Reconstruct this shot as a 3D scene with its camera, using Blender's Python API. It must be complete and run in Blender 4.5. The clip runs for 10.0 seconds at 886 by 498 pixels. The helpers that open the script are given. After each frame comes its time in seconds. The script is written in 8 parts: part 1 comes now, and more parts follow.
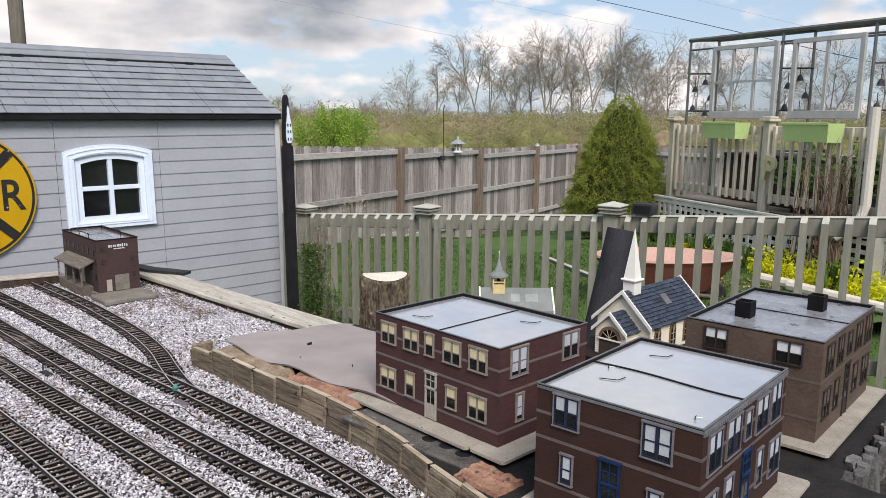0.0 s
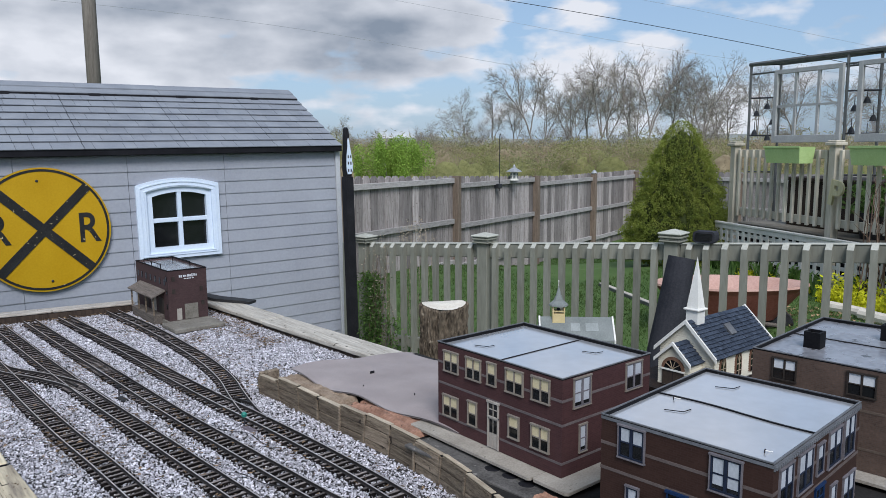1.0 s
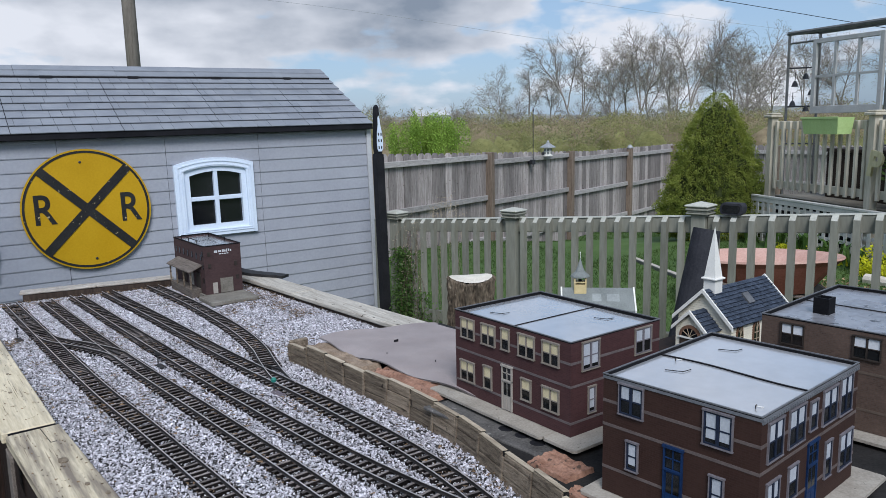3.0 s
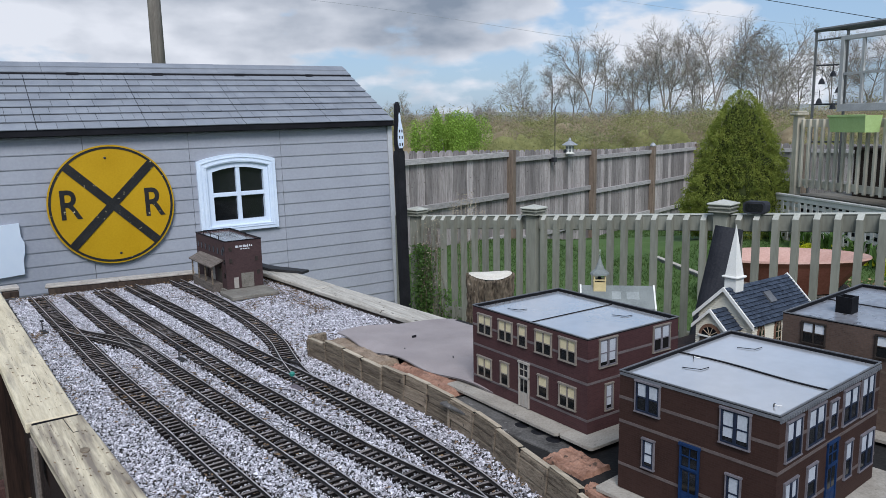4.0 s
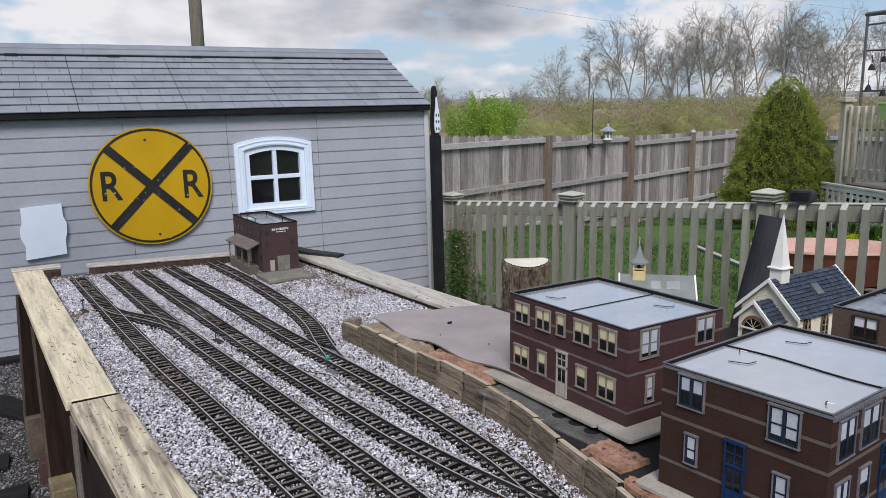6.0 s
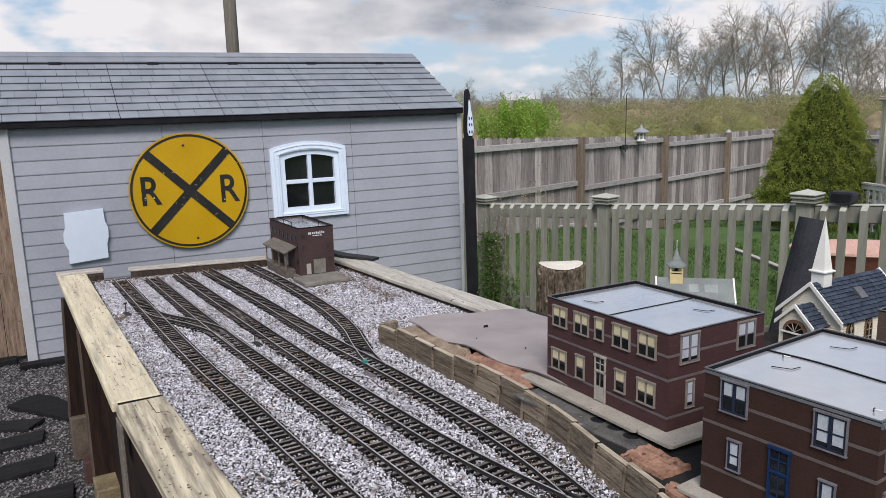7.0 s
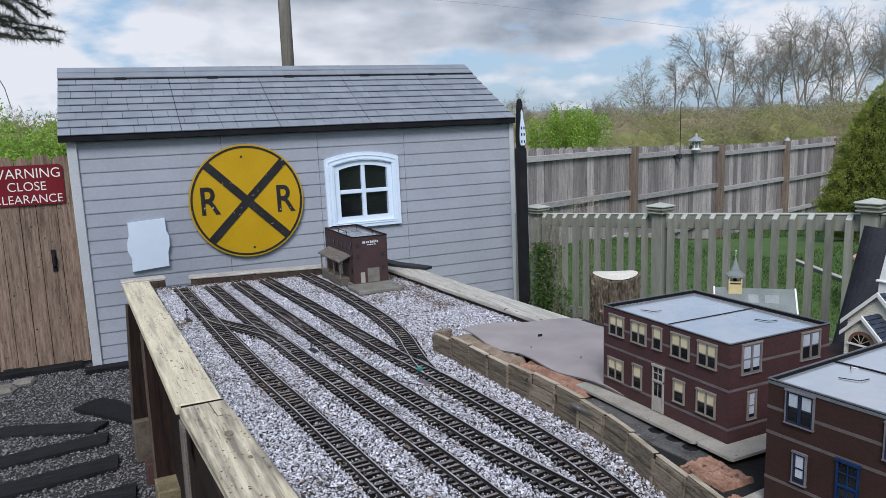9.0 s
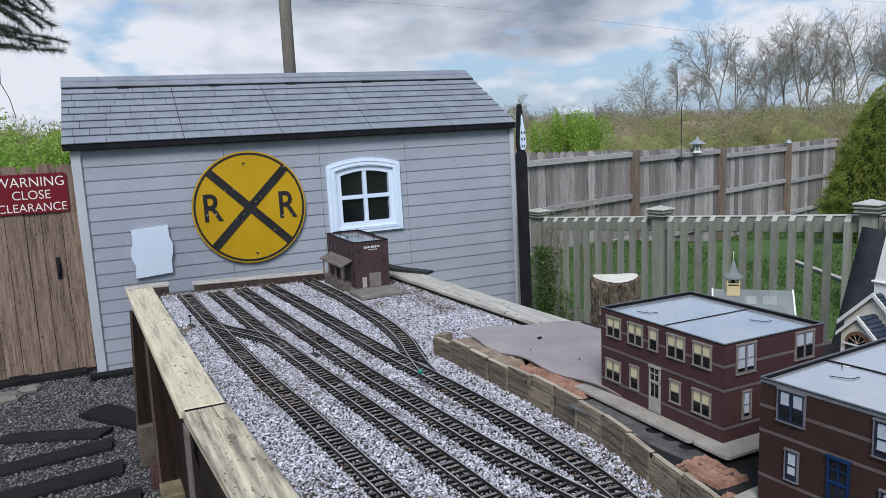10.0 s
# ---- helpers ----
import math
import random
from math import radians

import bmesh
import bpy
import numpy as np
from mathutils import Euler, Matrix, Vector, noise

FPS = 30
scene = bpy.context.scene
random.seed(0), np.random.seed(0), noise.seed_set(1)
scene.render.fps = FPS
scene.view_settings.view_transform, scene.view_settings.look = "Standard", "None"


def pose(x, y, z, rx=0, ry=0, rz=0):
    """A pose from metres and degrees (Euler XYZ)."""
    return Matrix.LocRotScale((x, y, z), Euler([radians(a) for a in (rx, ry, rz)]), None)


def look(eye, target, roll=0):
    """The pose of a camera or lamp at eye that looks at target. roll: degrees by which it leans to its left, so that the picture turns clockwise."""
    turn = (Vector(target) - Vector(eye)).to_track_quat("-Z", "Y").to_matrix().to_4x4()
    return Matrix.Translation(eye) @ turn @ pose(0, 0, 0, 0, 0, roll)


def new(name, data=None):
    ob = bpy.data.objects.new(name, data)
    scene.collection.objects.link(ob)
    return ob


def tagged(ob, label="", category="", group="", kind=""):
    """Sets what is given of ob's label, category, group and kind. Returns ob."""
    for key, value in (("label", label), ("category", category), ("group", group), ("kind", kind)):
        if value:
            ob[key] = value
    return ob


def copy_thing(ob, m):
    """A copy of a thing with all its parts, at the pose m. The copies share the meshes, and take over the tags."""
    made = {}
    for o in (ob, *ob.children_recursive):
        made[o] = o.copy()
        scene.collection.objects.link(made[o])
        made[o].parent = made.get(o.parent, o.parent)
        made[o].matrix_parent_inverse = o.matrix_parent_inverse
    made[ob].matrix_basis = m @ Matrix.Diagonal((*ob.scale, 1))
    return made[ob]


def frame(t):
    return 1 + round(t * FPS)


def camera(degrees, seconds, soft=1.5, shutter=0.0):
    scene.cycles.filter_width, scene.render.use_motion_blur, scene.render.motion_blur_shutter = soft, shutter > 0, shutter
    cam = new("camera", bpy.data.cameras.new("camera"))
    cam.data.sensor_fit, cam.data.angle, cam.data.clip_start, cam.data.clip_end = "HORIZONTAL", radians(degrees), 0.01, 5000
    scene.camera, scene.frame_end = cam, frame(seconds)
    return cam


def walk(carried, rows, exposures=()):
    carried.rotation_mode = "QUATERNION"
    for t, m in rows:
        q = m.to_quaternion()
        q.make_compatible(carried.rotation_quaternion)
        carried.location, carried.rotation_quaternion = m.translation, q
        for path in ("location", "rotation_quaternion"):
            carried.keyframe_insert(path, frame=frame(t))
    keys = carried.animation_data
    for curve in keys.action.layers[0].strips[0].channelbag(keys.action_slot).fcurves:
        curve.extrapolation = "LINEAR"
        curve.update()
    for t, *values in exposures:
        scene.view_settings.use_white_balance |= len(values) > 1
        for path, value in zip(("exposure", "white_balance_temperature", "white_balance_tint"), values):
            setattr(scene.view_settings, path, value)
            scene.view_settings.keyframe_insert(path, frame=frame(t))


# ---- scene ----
cam = camera(61.1, 10.0, soft=0.75)
PATH = [
    (0, (-0.968, -4.93, 1.489), (0.4, -3.511, 1.149), 0.6),
    (0.5, (-0.967, -4.989, 1.499), (0.328, -3.496, 1.196), -0.3),
    (1, (-0.997, -4.941, 1.501), (0.267, -3.415, 1.233), -0.3),
    (1.5, (-0.996, -4.945, 1.502), (0.249, -3.405, 1.222), -0.6),
    (2, (-1.003, -4.983, 1.497), (0.226, -3.434, 1.196), -0.7),
    (2.5, (-1.003, -5.018, 1.495), (0.202, -3.454, 1.178), -1.0),
    (4, (-0.995, -5.041, 1.488), (0.138, -3.426, 1.158), -1.1),
    (4.5, (-0.998, -5.037, 1.487), (0.116, -3.41, 1.152), -0.8),
    (5, (-1.0, -5.022, 1.482), (0.096, -3.385, 1.134), -0.5),
    (5.5, (-0.987, -5.012, 1.482), (0.091, -3.366, 1.121), -0.5),
    (7, (-1.006, -5.011, 1.492), (-0.022, -3.308, 1.132), -1.3),
    (7.5, (-1.029, -4.998, 1.489), (-0.09, -3.266, 1.143), -1.5),
    (8, (-1.032, -5.0, 1.492), (-0.128, -3.248, 1.156), -1.6),
    (8.5, (-1.031, -5.006, 1.49), (-0.15, -3.241, 1.159), -1.7),
    (9, (-1.024, -5.014, 1.488), (-0.154, -3.244, 1.159), -1.8),
    (9.5, (-1.029, -5.029, 1.488), (-0.163, -3.255, 1.165), -2.0),
    (10, (-1.026, -5.044, 1.49), (-0.162, -3.268, 1.174), -2.3),
]
EXPOSURES = [(0.0, 0.46, 6780, 15), (0.5, 0.32, 6360, 14), (1.0, 0.14, 5990, 12), (2.5, 0.12, 5920, 12), (4.0, 0.12, 5920, 12), (5.0, 0.12, 5920, 12), (5.5, 0.14, 6140, 14), (7.0, 0.22, 6500, 15), (7.5, 0.22, 6500, 15), (8.0, 0.18, 6300, 14), (8.5, 0.14, 5970, 12), (9.0, 0.14, 5950, 12), (10.0, 0.14, 5920, 12)]
walk(cam, [(t, look(eye, target, roll)) for t, eye, target, roll in PATH], EXPOSURES)

# ---- world, sun, exposure ----
CLOUD = (7.3, 2.2, 0.0)           # shift of the clouds
DARK_BANK = (0.42, 0.90, 0.64)    # middle of the dark cloud
WHITE_BANK = (-0.02, 0.99, 0.40)   # middle of the pale cloud
SUN_EL, SUN_AZ = 46.0, 212.0      # height and compass turn of the sun, degrees
world = bpy.data.worlds.new("sky")
scene.world = world
world.use_nodes = True
wn, wl = world.node_tree.nodes, world.node_tree.links
wn.clear()
w_out = wn.new("ShaderNodeOutputWorld")
w_bg = wn.new("ShaderNodeBackground")
w_sky = wn.new("ShaderNodeTexSky")
w_sky.sky_type = "NISHITA"
w_sky.sun_disc = False
w_sky.sun_elevation = radians(SUN_EL)
w_sky.sun_rotation = radians(SUN_AZ)
w_sky.air_density, w_sky.dust_density, w_sky.ozone_density = 1.0, 1.2, 1.0
w_tc = wn.new("ShaderNodeTexCoord")
w_sep = wn.new("ShaderNodeSeparateXYZ")
wl.new(w_tc.outputs["Generated"], w_sep.inputs[0])


def w_math(op, a, b):
    """A sum of two values of the sky's nodes."""
    q = wn.new("ShaderNodeMath")
    q.operation = op
    for k, v in enumerate((a, b)):
        if isinstance(v, (int, float)):
            q.inputs[k].default_value = v
        else:
            wl.new(v, q.inputs[k])
    return q.outputs[0]


# clouds a good deal wider than high
w_flat = wn.new("ShaderNodeMapping")
w_flat.inputs["Scale"].default_value = (1, 1, 4.0)
wl.new(w_tc.outputs["Generated"], w_flat.inputs[0])
w_round = wn.new("ShaderNodeMapping")
w_round.inputs["Scale"].default_value = (1, 1, 2.0)
wl.new(w_tc.outputs["Generated"], w_round.inputs[0])


def cloud_noise(scale, shift, detail, rough, sheet=w_flat):
    """Billows of one size over the cloud sheet."""
    mv = wn.new("ShaderNodeMapping")
    mv.inputs["Location"].default_value = shift
    wl.new(sheet.outputs[0], mv.inputs[0])
    q = wn.new("ShaderNodeTexNoise")
    q.inputs["Scale"].default_value = scale
    q.inputs["Detail"].default_value = detail
    q.inputs["Roughness"].default_value = rough
    wl.new(mv.outputs[0], q.inputs["Vector"])
    return q.outputs["Fac"]


def cloud_bank(middle, radius, core, gain):
    """A bank of cloud round a place in the sky."""
    far = wn.new("ShaderNodeVectorMath")
    far.operation = "DISTANCE"
    wl.new(w_flat.outputs[0], far.inputs[0])
    far.inputs[1].default_value = middle
    q = wn.new("ShaderNodeMapRange")
    q.interpolation_type = "SMOOTHSTEP"
    q.inputs["From Min"].default_value, q.inputs["From Max"].default_value = radius, core
    q.inputs["To Max"].default_value = gain
    wl.new(far.outputs["Value"], q.inputs["Value"])
    return q.outputs[0]


w_puffs = w_math("ADD", w_math("MULTIPLY", cloud_noise(4.6, CLOUD, 6, 0.5), 0.48), w_math("MULTIPLY", cloud_noise(12.0, (CLOUD[1], CLOUD[0], 0), 8, 0.46, w_round), 0.52))
w_deep = w_math("ADD", w_puffs, cloud_bank(DARK_BANK, 0.38, 0.10, 0.20))
w_all = w_math("ADD", w_deep, cloud_bank(WHITE_BANK, 0.60, 0.20, 0.13))
w_cov = wn.new("ShaderNodeValToRGB")
w_cov.color_ramp.elements[0].position, w_cov.color_ramp.elements[1].position = 0.488, 0.575
wl.new(w_all, w_cov.inputs[0])
w_shade = wn.new("ShaderNodeValToRGB")
w_shade.color_ramp.elements[0].position, w_shade.color_ramp.elements[1].position = 0.505, 0.735
w_shade.color_ramp.elements[0].color = (7.8, 7.8, 7.8, 1)
w_shade.color_ramp.elements[1].color = (2.5, 2.9, 3.4, 1)
w_soft = w_math("ADD", w_math("MULTIPLY", cloud_noise(3.4, CLOUD, 4, 0.45), 0.60), w_math("MULTIPLY", cloud_noise(9.0, (CLOUD[1], CLOUD[0], 0), 7, 0.5, w_round), 0.40))
wl.new(w_math("ADD", w_soft, cloud_bank(DARK_BANK, 0.46, 0.12, 0.19)), w_shade.inputs[0])
w_pale = wn.new("ShaderNodeMix")
w_pale.data_type = "RGBA"
w_pale.inputs[0].default_value = 0.55
w_pale.inputs[7].default_value = (3.9, 5.5, 7.3, 1)
wl.new(w_sky.outputs[0], w_pale.inputs[6])
w_mix = wn.new("ShaderNodeMix")
w_mix.data_type = "RGBA"
wl.new(w_cov.outputs["Color"], w_mix.inputs[0])
wl.new(w_pale.outputs[2], w_mix.inputs[6])
wl.new(w_shade.outputs["Color"], w_mix.inputs[7])
wl.new(w_mix.outputs[2], w_bg.inputs["Color"])
w_bg.inputs["Strength"].default_value = 0.094
wl.new(w_bg.outputs[0], w_out.inputs["Surface"])

sun_data = bpy.data.lights.new("sun", "SUN")
sun_data.energy = 2.75
sun_data.angle = radians(24)
sun_data.color = (1.0, 0.96, 0.91)
sun = new("sun", sun_data)
sun.matrix_basis = look((0, 0, 20), (-20 * math.sin(radians(SUN_AZ)) / math.tan(radians(SUN_EL)),
                                     -20 * math.cos(radians(SUN_AZ)) / math.tan(radians(SUN_EL)), 0))


# ---- materials ----
def material(name, dark, light, scale=20.0, fine=180.0, rough=0.7, metal=0.0, bump=0.2, stretch=(1, 1, 1),
             per="", spread=0.25, specks=None, speck_at=0.68, spec=0.22, coat=0.0, speck_scale=0.0, thin=0.0):
    """A surface with colour that varies at two scales, a fine relief and, on demand, a tone of its own for each piece."""
    m = bpy.data.materials.new(name)
    m.use_nodes = True
    n, l = m.node_tree.nodes, m.node_tree.links
    b = n["Principled BSDF"]
    tc = n.new("ShaderNodeTexCoord")
    mp = n.new("ShaderNodeMapping")
    mp.inputs["Scale"].default_value = stretch
    l.new(tc.outputs["Object"], mp.inputs[0])
    big = n.new("ShaderNodeTexNoise")
    big.inputs["Scale"].default_value = scale
    big.inputs["Detail"].default_value = 5
    small = n.new("ShaderNodeTexNoise")
    small.inputs["Scale"].default_value = fine
    small.inputs["Detail"].default_value = 4
    l.new(mp.outputs[0], big.inputs["Vector"])
    l.new(mp.outputs[0], small.inputs["Vector"])
    add = n.new("ShaderNodeMix")
    add.data_type = "FLOAT"
    add.inputs[0].default_value = 0.45
    l.new(big.outputs["Fac"], add.inputs[2])
    l.new(small.outputs["Fac"], add.inputs[3])
    ramp = n.new("ShaderNodeValToRGB")
    ramp.color_ramp.elements[0].position, ramp.color_ramp.elements[1].position = 0.34, 0.66
    ramp.color_ramp.elements[0].color = (*dark, 1)
    ramp.color_ramp.elements[1].color = (*light, 1)
    l.new(add.outputs[0], ramp.inputs[0])
    colour = ramp.outputs["Color"]
    if specks:
        sp = n.new("ShaderNodeTexNoise")
        sp.inputs["Scale"].default_value = speck_scale or fine * 0.35
        sp.inputs["Detail"].default_value = 6
        l.new(tc.outputs["Object"], sp.inputs["Vector"])
        sr = n.new("ShaderNodeValToRGB")
        sr.color_ramp.elements[0].position, sr.color_ramp.elements[1].position = speck_at, speck_at + 0.04
        l.new(sp.outputs["Fac"], sr.inputs[0])
        mx = n.new("ShaderNodeMix")
        mx.data_type = "RGBA"
        l.new(sr.outputs["Color"], mx.inputs[0])
        l.new(colour, mx.inputs[6])
        mx.inputs[7].default_value = (*specks, 1)
        colour = mx.outputs[2]
    if per:
        if per == "island":
            src = n.new("ShaderNodeNewGeometry").outputs["Random Per Island"]
        else:
            src = n.new("ShaderNodeObjectInfo").outputs["Random"]
        mr = n.new("ShaderNodeMapRange")
        mr.inputs["To Min"].default_value, mr.inputs["To Max"].default_value = 1 - spread, 1 + spread
        l.new(src, mr.inputs["Value"])
        hs = n.new("ShaderNodeHueSaturation")
        l.new(mr.outputs[0], hs.inputs["Value"])
        l.new(colour, hs.inputs["Color"])
        colour = hs.outputs["Color"]
    l.new(colour, b.inputs["Base Color"])
    rr = n.new("ShaderNodeMapRange")
    rr.inputs["To Min"].default_value, rr.inputs["To Max"].default_value = max(0.03, rough - 0.1), min(1, rough + 0.1)
    l.new(big.outputs["Fac"], rr.inputs["Value"])
    l.new(rr.outputs[0], b.inputs["Roughness"])
    b.inputs["Metallic"].default_value = metal
    b.inputs["Specular IOR Level"].default_value = spec
    b.inputs["Coat Weight"].default_value = coat
    if bump:
        bp = n.new("ShaderNodeBump")
        bp.inputs["Strength"].default_value = bump
        bp.inputs["Distance"].default_value = 0.004
        l.new(add.outputs[0], bp.inputs["Height"])
        l.new(bp.outputs[0], b.inputs["Normal"])
    if thin:
        tr = n.new("ShaderNodeBsdfTranslucent")
        l.new(colour, tr.inputs["Color"])
        ms = n.new("ShaderNodeMixShader")
        ms.inputs[0].default_value = thin
        l.new(b.outputs[0], ms.inputs[1])
        l.new(tr.outputs[0], ms.inputs[2])
        l.new(ms.outputs[0], n["Material Output"].inputs["Surface"])
    return m


def brickwork(name, brick, brick_two, mortar, course=0.0042):
    """Model brick printed on a wall: courses a few millimetres high, with stains over them."""
    m = material(name, brick, brick_two, 14, 160, 0.72, bump=0.12)
    n, l = m.node_tree.nodes, m.node_tree.links
    b = n["Principled BSDF"]
    tc = n.new("ShaderNodeTexCoord")
    sx = n.new("ShaderNodeSeparateXYZ")
    l.new(tc.outputs["Object"], sx.inputs[0])
    su = n.new("ShaderNodeMath")
    l.new(sx.outputs["X"], su.inputs[0])
    l.new(sx.outputs["Y"], su.inputs[1])
    cx = n.new("ShaderNodeCombineXYZ")
    l.new(su.outputs[0], cx.inputs["X"])
    l.new(sx.outputs["Z"], cx.inputs["Y"])
    bt = n.new("ShaderNodeTexBrick")
    bt.inputs["Scale"].default_value = 1.0
    bt.inputs["Brick Width"].default_value = course * 2.8
    bt.inputs["Row Height"].default_value = course
    bt.inputs["Mortar Size"].default_value = course * 0.11
    bt.inputs["Mortar"].default_value = (*mortar, 1)
    old = b.inputs["Base Color"].links[0].from_socket
    hs = n.new("ShaderNodeHueSaturation")
    hs.inputs["Value"].default_value = 1.25
    l.new(old, hs.inputs["Color"])
    l.new(old, bt.inputs["Color1"])
    l.new(hs.outputs[0], bt.inputs["Color2"])
    l.new(cx.outputs[0], bt.inputs["Vector"])
    l.new(bt.outputs["Color"], b.inputs["Base Color"])
    return m


def planked(name, dark, light, along, rough=0.8, per="", spread=0.2, specks=None, bump=0.5, scale=1.0):
    """Sawn wood whose grain runs along one axis."""
    st = {"x": (1, 14, 14), "y": (14, 1, 14), "z": (14, 14, 1)}[along]
    return material(name, dark, light, 3.2 * scale, 16 * scale, rough, 0, bump, st, per, spread, specks, 0.66, speck_scale=38)


def lumber(name, worn=0.50, tone=(0.30, 0.262, 0.205, 1)):
    """Old sawn board: soft straw-coloured faces with grey weathered fields, fine long grain and a few dark specks."""
    m = planked(name, (0.47, 0.40, 0.27), (0.68, 0.60, 0.435), "y", 0.82, "object", 0.06, bump=0.25, scale=1.6)
    n, l = m.node_tree.nodes, m.node_tree.links
    b = n["Principled BSDF"]
    old = b.inputs["Base Color"].links[0].from_socket
    tc = n.new("ShaderNodeTexCoord")
    mp = n.new("ShaderNodeMapping")
    mp.inputs["Scale"].default_value = (20, 1.5, 20)
    l.new(tc.outputs["Object"], mp.inputs[0])
    q = n.new("ShaderNodeTexNoise")
    q.inputs["Scale"].default_value, q.inputs["Detail"].default_value, q.inputs["Roughness"].default_value = 2.0, 7, 0.62
    l.new(mp.outputs[0], q.inputs["Vector"])
    r = n.new("ShaderNodeValToRGB")
    r.color_ramp.elements[0].position, r.color_ramp.elements[1].position = worn, worn + 0.22
    l.new(q.outputs["Fac"], r.inputs[0])
    mx = n.new("ShaderNodeMix")
    mx.data_type = "RGBA"
    mx.inputs[7].default_value = tone
    l.new(r.outputs["Color"], mx.inputs[0])
    l.new(old, mx.inputs[6])
    l.new(mx.outputs[2], b.inputs["Base Color"])
    return m


M_SIDING = material("vinyl_siding", (0.2933, 0.3076, 0.3493), (0.3519, 0.3674, 0.4086), 3, 60, 0.5, 0, 0.05, per="object", spread=0.03)
M_PLAIN = material("plain_white_board", (0.63, 0.71, 0.81), (0.68, 0.755, 0.845), 2, 20, 0.4, 0, 0.0)
M_LETTERWOOD = planked("yellowed_letter_wood", (0.44, 0.40, 0.23), (0.62, 0.57, 0.36), "z", 0.8)
M_WHITE = material("white_trim", (0.61, 0.70, 0.83), (0.71, 0.79, 0.89), 4, 80, 0.45, 0, 0.03)
M_CORNER = material("grey_trim", (0.40, 0.41, 0.43), (0.5, 0.51, 0.53), 4, 80, 0.5, 0, 0.03)
M_SHINGLE = material("roof_shingle", (0.185, 0.20, 0.228), (0.262, 0.28, 0.308), 7, 420, 0.75, 0, 0.35, per="object", spread=0.05)
M_FASCIA = material("dark_fascia", (0.008, 0.008, 0.01), (0.018, 0.018, 0.022), 8, 120, 0.6, 0, 0.1, spec=0.1)
M_GLASS_DARK = material("dark_window_glass", (0.006, 0.007, 0.008), (0.014, 0.015, 0.016), 5, 30, 0.08, 0, 0.0, spec=0.5)
M_YELLOW = material("sign_yellow", (0.44, 0.2552, 0.00352), (0.528, 0.3212, 0.00792), 5, 90, 0.45, 0, 0.06, specks=(0.42, 0.22, 0.02), speck_at=0.70)
M_SIGNBLACK = material("sign_black", (0.012, 0.012, 0.012), (0.03, 0.03, 0.03), 9, 120, 0.5, 0, 0.1, specks=(0.45, 0.38, 0.22), speck_at=0.66)
M_BLACK = material("black_paint", (0.010, 0.010, 0.012), (0.026, 0.026, 0.03), 9, 140, 0.6, 0, 0.12, spec=0.1)
M_RED = material("red_enamel", (0.125, 0.010, 0.016), (0.185, 0.016, 0.024), 5, 100, 0.35, 0, 0.05, specks=(0.12, 0.02, 0.02), speck_at=0.74)
M_LETTER = material("white_lettering", (0.7, 0.66, 0.6), (0.85, 0.82, 0.78), 8, 120, 0.5, 0, 0.0)
M_BEAM = lumber("weathered_lumber")
M_BEAMGREY = lumber("greyed_lumber", 0.40, (0.215, 0.18, 0.14, 1))
M_SIDEWOOD = planked("weathered_grey_lumber", (0.27, 0.245, 0.205), (0.56, 0.525, 0.455), "y", 0.85, "object", 0.08, (0.09, 0.075, 0.06), bump=0.3, scale=2.0)
M_BEAMX = planked("weathered_end_lumber", (0.20, 0.175, 0.145), (0.56, 0.52, 0.46), "x", 0.82, "object", 0.1, (0.10, 0.08, 0.06), scale=2.5)
# dark stain, deepened in colour for the shade under the bench
M_DARKWOOD = planked("stained_shade_wood", (0.0054, 0.00312, 0.0024), (0.0276, 0.015, 0.0102), "z", 0.75, "object", 0.2)
M_POSTEDGE = planked("lit_post_edge", (0.05, 0.036, 0.028), (0.14, 0.105, 0.082), "z", 0.8, "object", 0.2)
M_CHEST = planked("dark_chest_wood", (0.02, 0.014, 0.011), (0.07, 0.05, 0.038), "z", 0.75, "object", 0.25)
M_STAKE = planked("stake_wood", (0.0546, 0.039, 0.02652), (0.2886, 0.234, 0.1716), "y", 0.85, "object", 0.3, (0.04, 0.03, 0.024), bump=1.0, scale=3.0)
M_ROCKWOOD = planked("grey_awning_wood", (0.075, 0.062, 0.052), (0.21, 0.18, 0.155), "y", 0.85, "object", 0.15, scale=4.0)
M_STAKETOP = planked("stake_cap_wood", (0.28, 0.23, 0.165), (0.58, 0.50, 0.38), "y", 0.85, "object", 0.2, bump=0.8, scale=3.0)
M_PALISADE = planked("grey_fence_board", (0.17, 0.148, 0.138), (0.42, 0.385, 0.368), "z", 0.85, "object", 0.42, (0.09, 0.07, 0.058))
M_FPOST = planked("fence_post_wood", (0.125, 0.095, 0.072), (0.285, 0.225, 0.175), "z", 0.85, "object", 0.2)
M_FRAIL = planked("fence_rail_wood", (0.25, 0.235, 0.225), (0.46, 0.44, 0.425), "x", 0.85, "object", 0.15)
M_GATE = planked("tan_gate_board", (0.08052, 0.05368, 0.03904), (0.2867, 0.2098, 0.1562), "z", 0.8, "object", 0.3, (0.045, 0.03, 0.022), scale=1.5)
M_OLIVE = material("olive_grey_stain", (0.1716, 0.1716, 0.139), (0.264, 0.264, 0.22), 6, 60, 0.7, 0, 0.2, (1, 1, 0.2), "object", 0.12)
M_OLIVETOP = material("pale_olive_stain", (0.34, 0.34, 0.29), (0.5, 0.5, 0.44), 9, 90, 0.7, 0, 0.2)
M_DECKFLOOR = material("shaded_deck_board", (0.11, 0.10, 0.08), (0.19, 0.175, 0.145), 5, 50, 0.8, 0, 0.2, (0.2, 1, 1), "object", 0.2)
